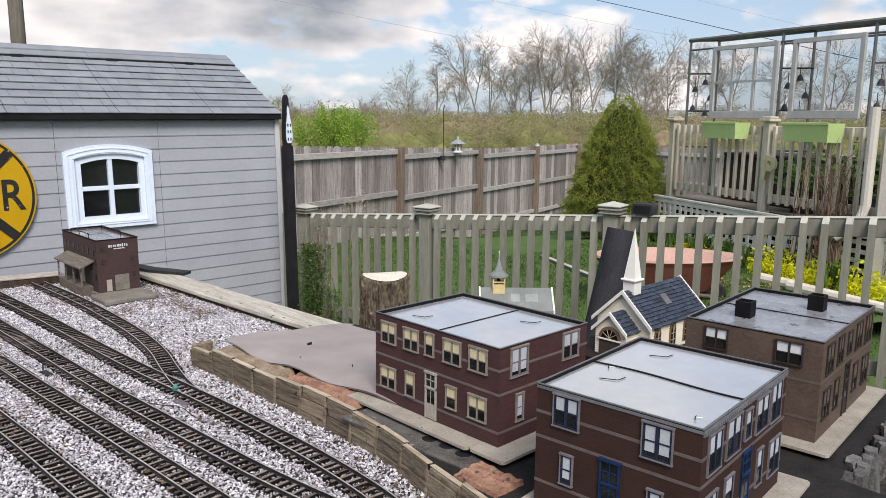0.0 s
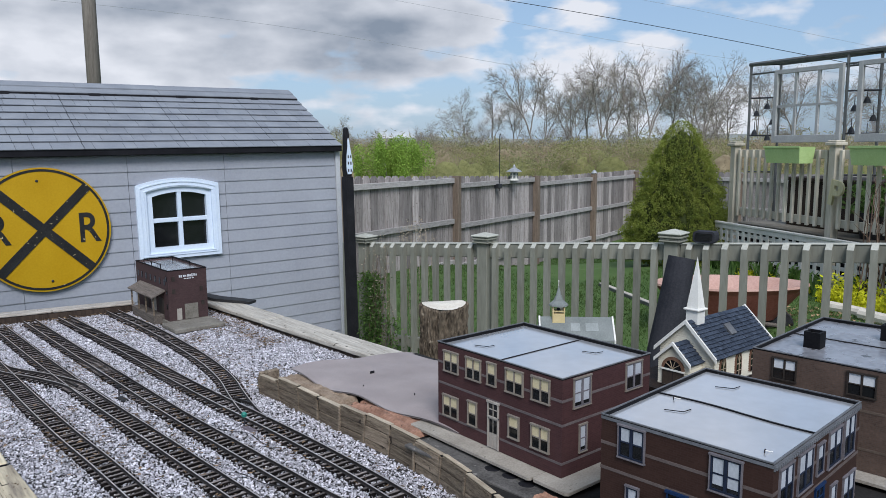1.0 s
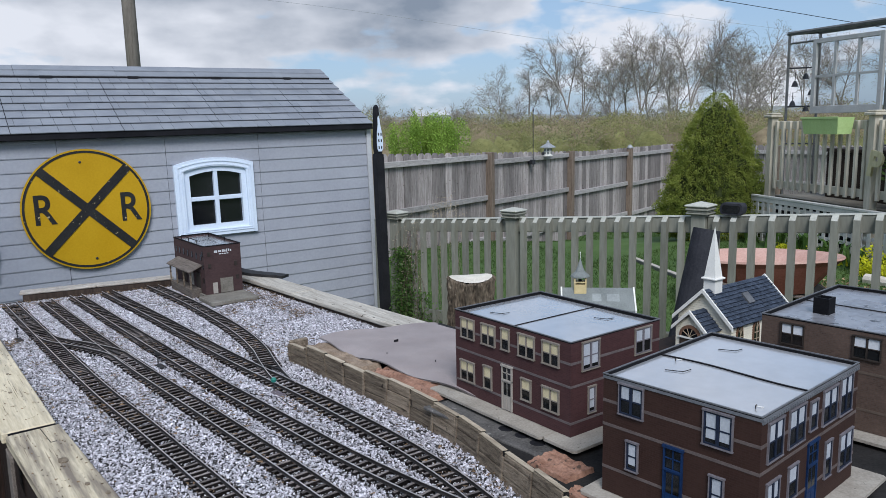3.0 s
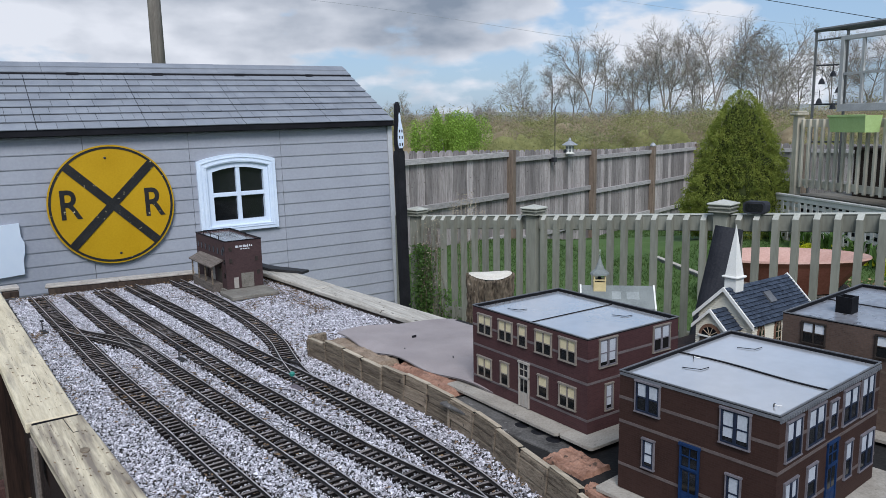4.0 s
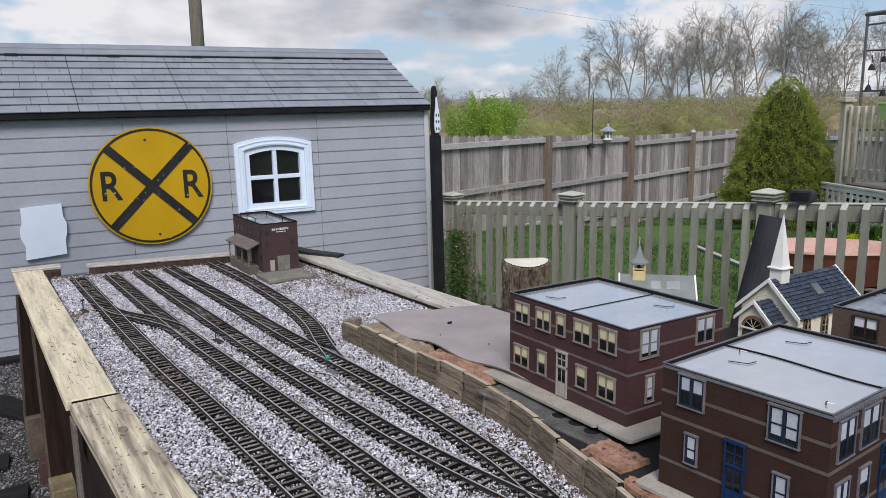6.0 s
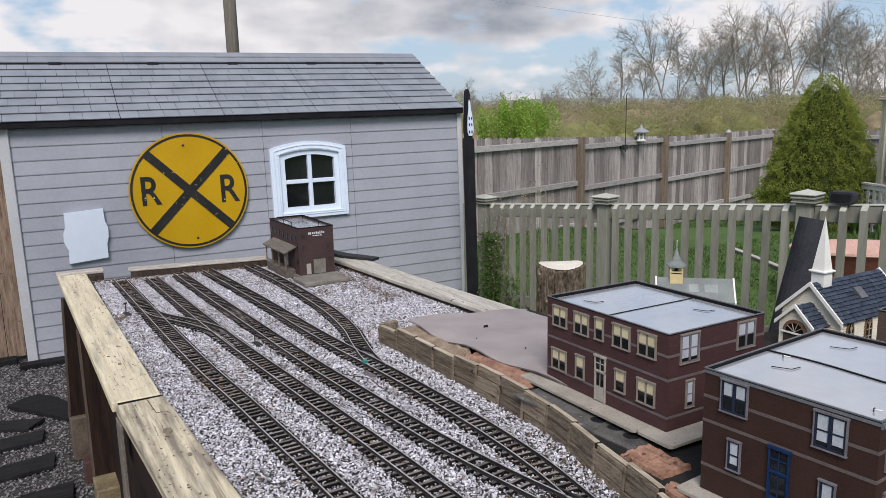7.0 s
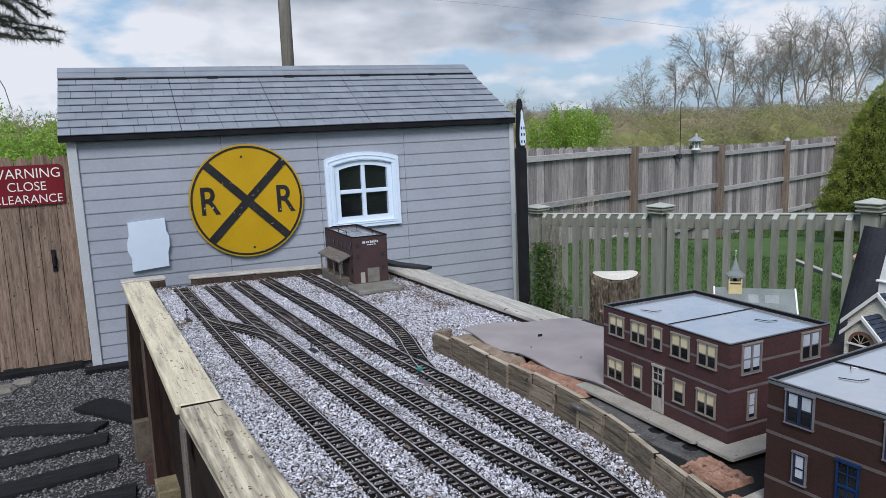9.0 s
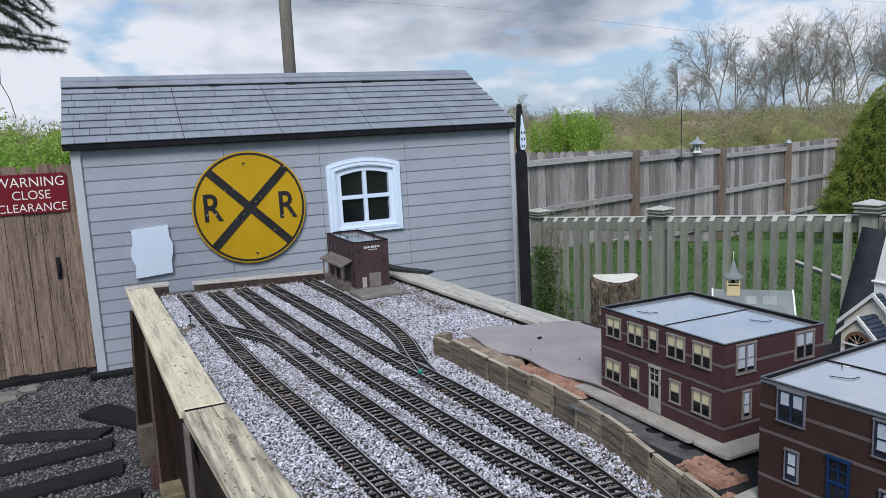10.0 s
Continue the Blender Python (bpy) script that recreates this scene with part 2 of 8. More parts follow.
M_DECK = material("pale_deck_stain", (0.368, 0.3392, 0.2645), (0.598, 0.5577, 0.4542), 5, 50, 0.75, 0, 0.2, (1, 1, 0.2), "object", 0.14)
M_LATTICE = material("lattice_paint", (0.46, 0.45, 0.41), (0.60, 0.59, 0.55), 6, 50, 0.7, 0, 0.1, per="object", spread=0.08)
M_STONE = material("ballast_stone", (0.3434, 0.3355, 0.3580), (0.7041, 0.6869, 0.73), 60, 300, 0.85, 0, 0.3, per="island", spread=0.54)
M_BED = material("ballast_bed", (0.03, 0.028, 0.028), (0.10, 0.095, 0.095), 90, 300, 0.95, 0, 0.6, spec=0.05)
M_GRAVEL = material("path_gravel", (0.08736, 0.0832, 0.08512), (0.2163, 0.208, 0.2128), 50, 260, 0.9, 0, 0.3, per="island", spread=0.7)
M_PATHBED = material("gravel_soil", (0.0144, 0.0132, 0.012), (0.069, 0.0648, 0.0618), 60, 200, 0.95, 0, 0.8)
M_RAIL = material("weathered_rail", (0.01925, 0.0176, 0.0176), (0.055, 0.0506, 0.0484), 30, 220, 0.5, 0.4, 0.1, spec=0.2)
M_RAILHEAD = material("worn_rail_head", (0.30, 0.28, 0.27), (0.62, 0.59, 0.57), 30, 220, 0.35, 0.45, 0.05)
# tie sides darkened and tops paled: shade between ties is in the colour
M_TIE = material("shaded_brown_tie", (0.007, 0.0062, 0.006), (0.022, 0.019, 0.018), 40, 260, 0.85, 0, 0.3, per="object", spread=0.4, spec=0.05)
M_TIETOP = material("lit_tie_top", (0.0924, 0.08184, 0.07656), (0.3102, 0.2706, 0.2508), 60, 260, 0.85, 0, 0.3, (0.3, 1, 1), per="object", spread=0.55, spec=0.1)
M_PLATE = material("mauve_grey_plastic", (0.085, 0.07, 0.08), (0.17, 0.145, 0.16), 40, 240, 0.6, 0, 0.3)
M_GREEN = material("green_lens", (0.02, 0.16, 0.12), (0.05, 0.3, 0.24), 40, 200, 0.4, 0, 0.1)
M_BRICK1 = brickwork("wine_brick", (0.04232, 0.01794, 0.01886), (0.06072, 0.0276, 0.02806), (0.064, 0.034, 0.034))
M_BRICK2 = brickwork("brown_brick", (0.02494, 0.01101, 0.00817), (0.03698, 0.01806, 0.01359), (0.041, 0.0225, 0.018))
M_BRICK3 = brickwork("sooty_brick", (0.05712, 0.0369, 0.02838), (0.1102, 0.0747, 0.05762), (0.09, 0.07, 0.06))
M_BRICKD = brickwork("depot_brick", (0.038, 0.021, 0.021), (0.062, 0.036, 0.036), (0.06, 0.04, 0.039))
M_BAND1 = material("grey_belt_course", (0.10, 0.08, 0.08), (0.16, 0.135, 0.135), 30, 200, 0.7, 0, 0.1)
M_BAND2 = material("tan_belt_course", (0.085, 0.066, 0.062), (0.135, 0.108, 0.10), 30, 200, 0.7, 0, 0.1)
M_BAND3 = material("sooty_belt_course", (0.085, 0.065, 0.05), (0.13, 0.10, 0.08), 30, 200, 0.7, 0, 0.1)
M_TRIM1 = material("stone_grey_window_trim", (0.179, 0.1558, 0.1326), (0.2586, 0.2287, 0.1956), 40, 240, 0.6, 0, 0.05)
M_TRIM2 = material("lilac_grey_window_trim", (0.105, 0.098, 0.108), (0.185, 0.172, 0.19), 40, 240, 0.6, 0, 0.05)
M_TRIM3 = material("dark_brown_window_trim", (0.022, 0.018, 0.016), (0.045, 0.036, 0.03), 40, 240, 0.6, 0, 0.05)
M_CREAM = material("cream_blind", (0.50, 0.425, 0.26), (0.64, 0.56, 0.37), 40, 240, 0.6, 0, 0.0)
M_PALEBLIND = material("pale_blind", (0.527, 0.544, 0.5695), (0.663, 0.68, 0.697), 40, 240, 0.6, 0, 0.0)
M_SHADEBLIND = material("greyish_blind", (0.336, 0.36, 0.4), (0.464, 0.488, 0.528), 40, 240, 0.6, 0, 0.0)
M_BLUE = material("blue_door_paint", (0.005, 0.017, 0.058), (0.011, 0.035, 0.105), 30, 220, 0.5, 0, 0.05)
M_NAVY = material("navy_trim", (0.008, 0.012, 0.026), (0.020, 0.028, 0.052), 30, 220, 0.5, 0, 0.05)
M_GREYDOOR = material("grey_door_paint", (0.30, 0.27, 0.235), (0.40, 0.37, 0.33), 30, 220, 0.6, 0, 0.05)
M_ROOF = material("silver_roof_sheet", (0.53, 0.54, 0.555), (0.63, 0.64, 0.66), 4, 30, 0.17, 0.6, 0.02, spec=0.5, specks=(0.16, 0.16, 0.17), speck_at=0.74)
M_ROOF3 = material("stained_roof_sheet", (0.2, 0.2, 0.215), (0.38, 0.39, 0.42), 7, 60, 0.26, 0.3, 0.1, spec=0.5, specks=(0.08, 0.08, 0.085), speck_at=0.62)
M_PARAPET = material("black_parapet", (0.0042, 0.0042, 0.0056), (0.0112, 0.0112, 0.0126), 20, 200, 0.6, 0, 0.1, spec=0.1)
M_FRIEZE = material("blue_grey_frieze", (0.095, 0.10, 0.112), (0.17, 0.178, 0.195), 20, 200, 0.6, 0, 0.1)
M_COPING = material("dark_coping", (0.085, 0.088, 0.094), (0.155, 0.16, 0.17), 20, 200, 0.5, 0, 0.05)
M_SLAB = material("pale_base_board", (0.243, 0.2187, 0.1827), (0.4082, 0.3742, 0.3208), 14, 200, 0.85, 0, 0.3, specks=(0.16, 0.14, 0.115), speck_at=0.68)
M_FELT = material("roofing_felt", (0.255, 0.2201, 0.2121), (0.3556, 0.3127, 0.3006), 9, 420, 0.9, 0, 0.4)
M_EARTH = material("red_sandstone", (0.165, 0.083, 0.054), (0.40, 0.232, 0.162), 20, 150, 0.9, 0, 1.0, specks=(0.09, 0.06, 0.045), speck_at=0.62)
M_TANSTONE = material("tan_sandstone", (0.16, 0.115, 0.08), (0.36, 0.28, 0.205), 24, 160, 0.9, 0, 1.0)
M_SOIL = material("black_town_base", (0.009, 0.0085, 0.008), (0.028, 0.026, 0.025), 16, 160, 0.8, 0, 0.4)
M_RUBBER = material("black_rubber", (0.016, 0.016, 0.017), (0.04, 0.04, 0.042), 20, 200, 0.65, 0, 0.3)
M_DRAIN = material("grimy_drain_board", (0.0462, 0.04356, 0.04092), (0.1584, 0.1505, 0.1412), 22, 160, 0.7, 0, 0.5, specks=(0.25, 0.24, 0.22), speck_at=0.66)
M_TREAD = material("charcoal_tread_board", (0.00744, 0.00744, 0.00806), (0.02604, 0.02604, 0.0279), 10, 90, 0.75, 0, 0.8, (1, 7, 1), "object", 0.2, spec=0.12)
M_BLOCK = material("concrete_block", (0.128, 0.116, 0.096), (0.24, 0.224, 0.192), 20, 160, 0.9, 0, 0.5)
M_FOOTWOOD = material("dull_yellow_block_wood", (0.10, 0.08, 0.045), (0.24, 0.195, 0.115), 14, 120, 0.85, 0, 0.5)
# concrete darkened in colour for the shade beneath the bench
M_FOOT = material("shaded_concrete", (0.06, 0.048, 0.036), (0.128, 0.104, 0.08), 20, 160, 0.9, 0, 0.5)
M_REDBRICK = material("old_red_brick", (0.042, 0.021, 0.0182), (0.091, 0.049, 0.042), 20, 160, 0.9, 0, 0.5)
M_TANBAR = material("tan_window_bar", (0.30, 0.235, 0.16), (0.44, 0.36, 0.26), 40, 240, 0.6, 0, 0.0)
M_CHURCHDOOR = material("dark_brown_door_paint", (0.038, 0.028, 0.022), (0.072, 0.054, 0.042), 40, 240, 0.6, 0, 0.1)
M_CLAP = material("cream_clapboard", (0.60, 0.56, 0.45), (0.74, 0.70, 0.575), 30, 220, 0.65, 0, 0.05)
M_SPIRE = material("white_spire", (0.66, 0.65, 0.60), (0.78, 0.77, 0.72), 20, 200, 0.6, 0, 0.05)
M_SLATE = material("slate_shingle", (0.022, 0.030, 0.047), (0.066, 0.082, 0.112), 60, 300, 0.7, 0, 0.2, per="island", spread=0.22, spec=0.12)
M_ARCH = material("brown_arch_trim", (0.13, 0.07, 0.045), (0.22, 0.125, 0.08), 30, 220, 0.6, 0, 0.05)
M_PALEROOF = material("grey_green_roof", (0.14, 0.156, 0.15), (0.235, 0.255, 0.245), 14, 200, 0.8, 0, 0.2)
M_ROOFPATCH = material("pale_roof_patch", (0.21, 0.23, 0.225), (0.32, 0.345, 0.335), 14, 200, 0.8, 0, 0.2)
M_CUPOLA = material("buttery_cupola_paint", (0.50, 0.40, 0.19), (0.66, 0.55, 0.30), 30, 220, 0.6, 0, 0.05)
M_BARK = material("furrowed_bark", (0.016, 0.013, 0.009), (0.165, 0.135, 0.0975), 38, 110, 0.95, 0, 1.0, (1, 1, 0.35))
M_LOGBARK = material("ridged_log_bark", (0.012, 0.009, 0.007), (0.21, 0.168, 0.12), 34, 90, 0.95, 0, 1.0, (1, 1, 0.45), specks=(0.30, 0.26, 0.195), speck_at=0.66)
M_CUT = material("cut_wood", (0.56, 0.51, 0.42), (0.76, 0.71, 0.61), 12, 120, 0.85, 0, 0.3)
M_GRASS = material("lawn", (0.05328, 0.0999, 0.02664), (0.08732, 0.1406, 0.03996), 1.4, 30, 0.95, 0, 0.5)
M_BLADE = material("grass_blade", (0.05328, 0.0999, 0.02664), (0.08732, 0.1406, 0.03996), 1.4, 20, 0.9, 0, 0.0, per="island", spread=0.10, thin=0.42)
M_SPRUCE = material("spruce_needle", (0.1207, 0.1725, 0.0322), (0.3795, 0.414, 0.08625), 9, 40, 0.9, 0, 0.0, per="island", spread=0.16, thin=0.42)
M_SPRUCEIN = material("spruce_inner_shade", (0.018, 0.026, 0.007), (0.04, 0.05, 0.014), 8, 60, 1.0, 0, 0.3)
M_LEAF = material("fresh_leaf", (0.20, 0.32, 0.05), (0.40, 0.54, 0.11), 2, 20, 0.85, 0, 0.0, per="island", spread=0.4, thin=0.42)
M_CANE = material("red_brown_cane", (0.102, 0.0663, 0.04675), (0.221, 0.153, 0.1105), 30, 160, 0.85, 0, 0.2, per="island", spread=0.4)
M_DRYVINE = material("dry_vine", (0.075, 0.055, 0.04), (0.17, 0.13, 0.095), 30, 160, 0.9, 0, 0.2)
M_IVY = material("ivy_leaf", (0.055, 0.115, 0.026), (0.13, 0.22, 0.055), 3, 30, 0.6, 0, 0.0, per="island", spread=0.45, thin=0.42)
M_SCRUB = material("scrub_twig", (0.22, 0.175, 0.11), (0.52, 0.43, 0.28), 0.8, 3, 0.95, 0, 0.0, per="island", spread=0.07, thin=0.5)
M_SCRUBG = material("scrub_bud", (0.19, 0.195, 0.075), (0.43, 0.42, 0.18), 0.8, 3, 0.95, 0, 0.0, per="island", spread=0.07, thin=0.5)
M_TWIG = material("bare_twig", (0.2196, 0.195, 0.1713), (0.325, 0.2899, 0.2547), 1, 8, 0.95, 0, 0.0)
M_BUD = material("tree_bud", (0.27, 0.27, 0.13), (0.38, 0.36, 0.19), 1, 8, 0.95, 0, 0.0, per="island", spread=0.2, thin=0.45)
M_PINE = material("pine_needle", (0.010, 0.018, 0.010), (0.025, 0.038, 0.020), 5, 40, 0.8, 0, 0.0, per="island", spread=0.4)
M_YFLOWER = material("yellow_ground_cover", (0.576, 0.6, 0.024), (0.864, 0.84, 0.048), 3, 30, 0.8, 0, 0.0, per="island", spread=0.3, thin=0.42)
M_PLANTER = material("lime_planter", (0.36, 0.50, 0.19), (0.46, 0.61, 0.26), 5, 60, 0.5, 0, 0.05)
M_STEEL = material("dark_steel", (0.028, 0.03, 0.034), (0.06, 0.062, 0.068), 12, 120, 0.5, 0.4, 0.1)
M_PIPE = material("grey_steel_pipe", (0.09, 0.095, 0.095), (0.17, 0.175, 0.17), 12, 120, 0.5, 0.3, 0.1)
M_OLDSASH = material("old_sash_paint", (0.306, 0.3128, 0.306), (0.4216, 0.4284, 0.4216), 9, 90, 0.7, 0, 0.2)
M_TRAY = material("faded_red_tray", (0.42, 0.25, 0.20), (0.55, 0.36, 0.30), 4, 60, 0.6, 0, 0.1)
M_TRAYSIDE = material("red_brown_tray", (0.13, 0.045, 0.032), (0.21, 0.08, 0.06), 4, 60, 0.6, 0, 0.1)
M_GALV = material("galvanised_metal", (0.32, 0.33, 0.34), (0.48, 0.49, 0.5), 10, 100, 0.45, 0.5, 0.05)
M_TUBE = material("charcoal_tube", (0.022, 0.023, 0.028), (0.046, 0.047, 0.054), 9, 120, 0.7, 0, 0.1, spec=0.1)
M_UPOLE = material("utility_pole_wood", (0.12, 0.105, 0.09), (0.24, 0.215, 0.185), 5, 30, 0.9, 0, 0.3, (6, 6, 0.4))
M_SPOUT = material("cream_downspout", (0.46, 0.43, 0.38), (0.58, 0.55, 0.50), 5, 60, 0.5, 0, 0.05)
M_ROCK = material("slate_rock", (0.0434, 0.0434, 0.04402), (0.186, 0.1841, 0.1798), 24, 160, 0.85, 0, 0.9, per="object", spread=0.4)
M_STRAW = material("dry_straw", (0.22, 0.15, 0.08), (0.38, 0.27, 0.16), 20, 120, 0.95, 0, 0.0, per="island", spread=0.4)
M_KNOT = material("dark_knot_wood", (0.11, 0.086, 0.06), (0.28, 0.225, 0.16), 120, 500, 0.85, 0, 0.3)
M_LITTER = material("dry_leaf_litter", (0.045, 0.03, 0.018), (0.23, 0.155, 0.09), 20, 120, 0.95, 0, 0.0, per="island", spread=0.6)
# distance haze is put into the ridge's pale colour
M_HILL = material("hazy_far_wood", (0.19, 0.205, 0.19), (0.27, 0.285, 0.265), 0.05, 0.4, 1.0, 0, 0.0)
M_PANE = bpy.data.materials.new("clear_glass")
M_PANE.use_nodes = True
_pb = M_PANE.node_tree.nodes["Principled BSDF"]
_pb.inputs["Transmission Weight"].default_value = 1.0
_pb.inputs["Roughness"].default_value = 0.02
_pb.inputs["IOR"].default_value = 1.02


# ---- mesh tools ----
class Mesh:
    """Vertices and faces gathered piece by piece, then made into one mesh."""

    def __init__(self):
        self.v, self.f, self.m = [], [], None

    def put(self, verts, faces):
        k = len(self.v)
        self.v += [tuple(self.m @ Vector(p)) for p in verts] if self.m is not None else [tuple(p) for p in verts]
        self.f += [tuple(i + k for i in f) for f in faces]
        return self

    def box(self, x0, x1, y0, y1, z0, z1, c=0.0):
        """A box; c: the width of its chamfered edges."""
        if c <= 0:
            return self.put([(x, y, z) for x in (x0, x1) for y in (y0, y1) for z in (z0, z1)],
                            [(0, 1, 3, 2), (4, 6, 7, 5), (0, 4, 5, 1), (2, 3, 7, 6), (0, 2, 6, 4), (1, 5, 7, 3)])
        lo, hi = (x0, y0, z0), (x1, y1, z1)
        verts, where = [], {}
        for s in [(a, b, d) for a in (0, 1) for b in (0, 1) for d in (0, 1)]:
            for ax in range(3):
                p = []
                for i in range(3):
                    base = hi[i] if s[i] else lo[i]
                    p.append(base if i == ax else base + (-c if s[i] else c))
                where[(s, ax)] = len(verts)
                verts.append(p)
        faces = []
        for ax in range(3):
            o = [i for i in range(3) if i != ax]
            for side in (0, 1):
                q = []
                for a, b in ((0, 0), (1, 0), (1, 1), (0, 1)):
                    s = [0, 0, 0]
                    s[ax], s[o[0]], s[o[1]] = side, a, b
                    q.append(where[(tuple(s), ax)])
                faces.append(q if side == (ax != 1) else q[::-1])
        for ax in range(3):
            o = [i for i in range(3) if i != ax]
            for a in (0, 1):
                for b in (0, 1):
                    s0, s1 = [0, 0, 0], [0, 0, 0]
                    s0[o[0]] = s1[o[0]] = a
                    s0[o[1]] = s1[o[1]] = b
                    s1[ax] = 1
                    s0, s1 = tuple(s0), tuple(s1)
                    q = [where[(s0, o[0])], where[(s1, o[0])], where[(s1, o[1])], where[(s0, o[1])]]
                    faces.append(q)
        for s in [(a, b, d) for a in (0, 1) for b in (0, 1) for d in (0, 1)]:
            faces.append([where[(s, 0)], where[(s, 1)], where[(s, 2)]])
        return self.put(verts, faces)

    def prism(self, outline, axis, a, b):
        """An outline of pairs pushed along an axis from a to b; the pairs are the other two axes in order."""
        def at(p, w):
            q = list(p)
            q.insert("xyz".index(axis), w)
            return q
        n = len(outline)
        self.put([at(p, a) for p in outline] + [at(p, b) for p in outline],
                 [tuple(range(n)), tuple(range(2 * n - 1, n - 1, -1))] + [(i, i + n, (i + 1) % n + n, (i + 1) % n) for i in range(n)])
        return self

    def tube(self, pts, radii, n=6, cap=True):
        """A round bar along points."""
        pts = [Vector(p) for p in pts]
        if not isinstance(radii, (list, tuple)):
            radii = [radii] * len(pts)
        verts = []
        for i, p in enumerate(pts):
            d = (pts[min(i + 1, len(pts) - 1)] - pts[max(i - 1, 0)]).normalized()
            u = d.cross(Vector((0.31, 0.17, 0.93)) if abs(d.z) < 0.9 else Vector((1, 0.2, 0))).normalized()
            w = d.cross(u)
            verts += [p + radii[i] * (u * math.cos(2 * math.pi * k / n) + w * math.sin(2 * math.pi * k / n)) for k in range(n)]
        faces = [(i * n + k, i * n + (k + 1) % n, (i + 1) * n + (k + 1) % n, (i + 1) * n + k) for i in range(len(pts) - 1) for k in range(n)]
        if cap:
            faces += [tuple(range(n))[::-1], tuple(range((len(pts) - 1) * n, len(pts) * n))]
        return self.put(verts, faces)

    def lathe(self, x, y, profile, n=20):
        """A turned shape about the upright at x, y; profile: pairs of radius and height."""
        verts = [(x + r * math.cos(2 * math.pi * k / n), y + r * math.sin(2 * math.pi * k / n), z) for r, z in profile for k in range(n)]
        faces = [(i * n + k, i * n + (k + 1) % n, (i + 1) * n + (k + 1) % n, (i + 1) * n + k) for i in range(len(profile) - 1) for k in range(n)]
        faces += [tuple(range(n))[::-1], tuple(range((len(profile) - 1) * n, len(profile) * n))]
        return self.put(verts, faces)

    def sweep(self, pts, outline):
        """An outline (across, up) carried along level points."""
        pts = [Vector(p) for p in pts]
        n, verts = len(outline), []
        for i, p in enumerate(pts):
            d = pts[min(i + 1, len(pts) - 1)] - pts[max(i - 1, 0)]
            side = Vector((d.y, -d.x, 0)).normalized()
            verts += [p + side * a + Vector((0, 0, b)) for a, b in outline]
        faces = [(i * n + k, i * n + (k + 1) % n, (i + 1) * n + (k + 1) % n, (i + 1) * n + k) for i in range(len(pts) - 1) for k in range(n)]
        faces += [tuple(range(n))[::-1], tuple(range((len(pts) - 1) * n, len(pts) * n))]
        return self.put(verts, faces)

    def done(self, name):
        me = bpy.data.meshes.new(name)
        me.from_pydata(self.v, [], self.f)
        me.validate()
        b = bmesh.new()
        b.from_mesh(me)
        if len(b.faces) < 20000:
            bmesh.ops.recalc_face_normals(b, faces=b.faces)
            b.to_mesh(me)
        b.free()
        return me


HOME = {}                        # where a thing's parts are measured from, if it was turned later


def thing(name, at, label, category, group="", kind=""):
    """An Empty that carries the parts of one thing."""
    ob = new(name)
    ob.empty_display_size = 0.1
    ob.location = at
    HOME[ob.name] = Vector(at)
    return tagged(ob, label, category, group, kind)


def part(name, mesh, mat, parent, label="", smooth=False, kind=""):
    """One mesh object under a thing or under a part, given in world coordinates."""
    me = mesh.done(name) if isinstance(mesh, Mesh) else mesh
    if not me.materials:
        me.materials.append(mat)
    if smooth:
        me.shade_smooth()
    ob = new(name, me)
    if parent is not None:
        ob.parent = parent
        base = Vector((0, 0, 0))
        up = parent
        while up is not None:
            base += HOME.get(up.name, up.location)
            up = up.parent
        ob.location = -base
    return tagged(ob, label, kind=kind)


def single(name, mesh, mat, label, category, group="", kind="", smooth=False):
    """A thing that is one mesh."""
    ob = part(name, mesh, mat, None, smooth=smooth)
    return tagged(ob, label, category, group, kind)


def lettering(text, size, mat, parent, m, name="lettering", depth=0.0015, spacing=1.0, width=0.0):
    """Raised letters, standing in the xz plane of m and read from -y."""
    cu = bpy.data.curves.new(name, "FONT")
    cu.body, cu.size, cu.extrude = text, size, depth
    cu.align_x, cu.align_y = "CENTER", "CENTER"
    cu.space_character = spacing
    cu.offset = width
    tmp = bpy.data.objects.new(name, cu)
    me = bpy.data.meshes.new_from_object(tmp)
    bpy.data.objects.remove(tmp)
    me.transform(m @ pose(0, 0, 0, 90, 0, 0))
    me.materials.clear()
    return part(name, me, mat, parent)


def smooth_path(pts, step=0.03):
    """Points every step along a curve through the given ones."""
    p = [Vector((*q, 0)) if len(q) == 2 else Vector(q) for q in pts]
    p = [2 * p[0] - p[1]] + p + [2 * p[-1] - p[-2]]
    dense = []
    for i in range(1, len(p) - 2):
        for k in range(24):
            t = k / 24
            a, b, c, d = p[i - 1:i + 3]
            dense.append(0.5 * (2 * b + (c - a) * t + (2 * a - 5 * b + 4 * c - d) * t * t + (3 * b - a - 3 * c + d) * t ** 3))
    dense.append(p[-2])
    out, run = [dense[0]], 0.0
    for a, b in zip(dense, dense[1:]):
        run += (b - a).length
        if run >= step:
            out.append(b)
            run = 0.0
    return out


def leaf_cloud(me, rng, place, n, size, flat=0.0):
    """n small leaves; place() gives each one's middle, size its width."""
    for _ in range(n):
        c = Vector(place())
        a = Vector((rng.gauss(0, 1), rng.gauss(0, 1), rng.gauss(0, 1) * (1 - flat))).normalized()
        b = a.cross(Vector((rng.gauss(0, 1), rng.gauss(0, 1), rng.gauss(0, 1)))).normalized()
        s = size * rng.uniform(0.6, 1.4)
        me.put([c - a * s, c + b * s * 0.45, c + a * s, c - b * s * 0.45], [(0, 1, 2, 3)])
    return me


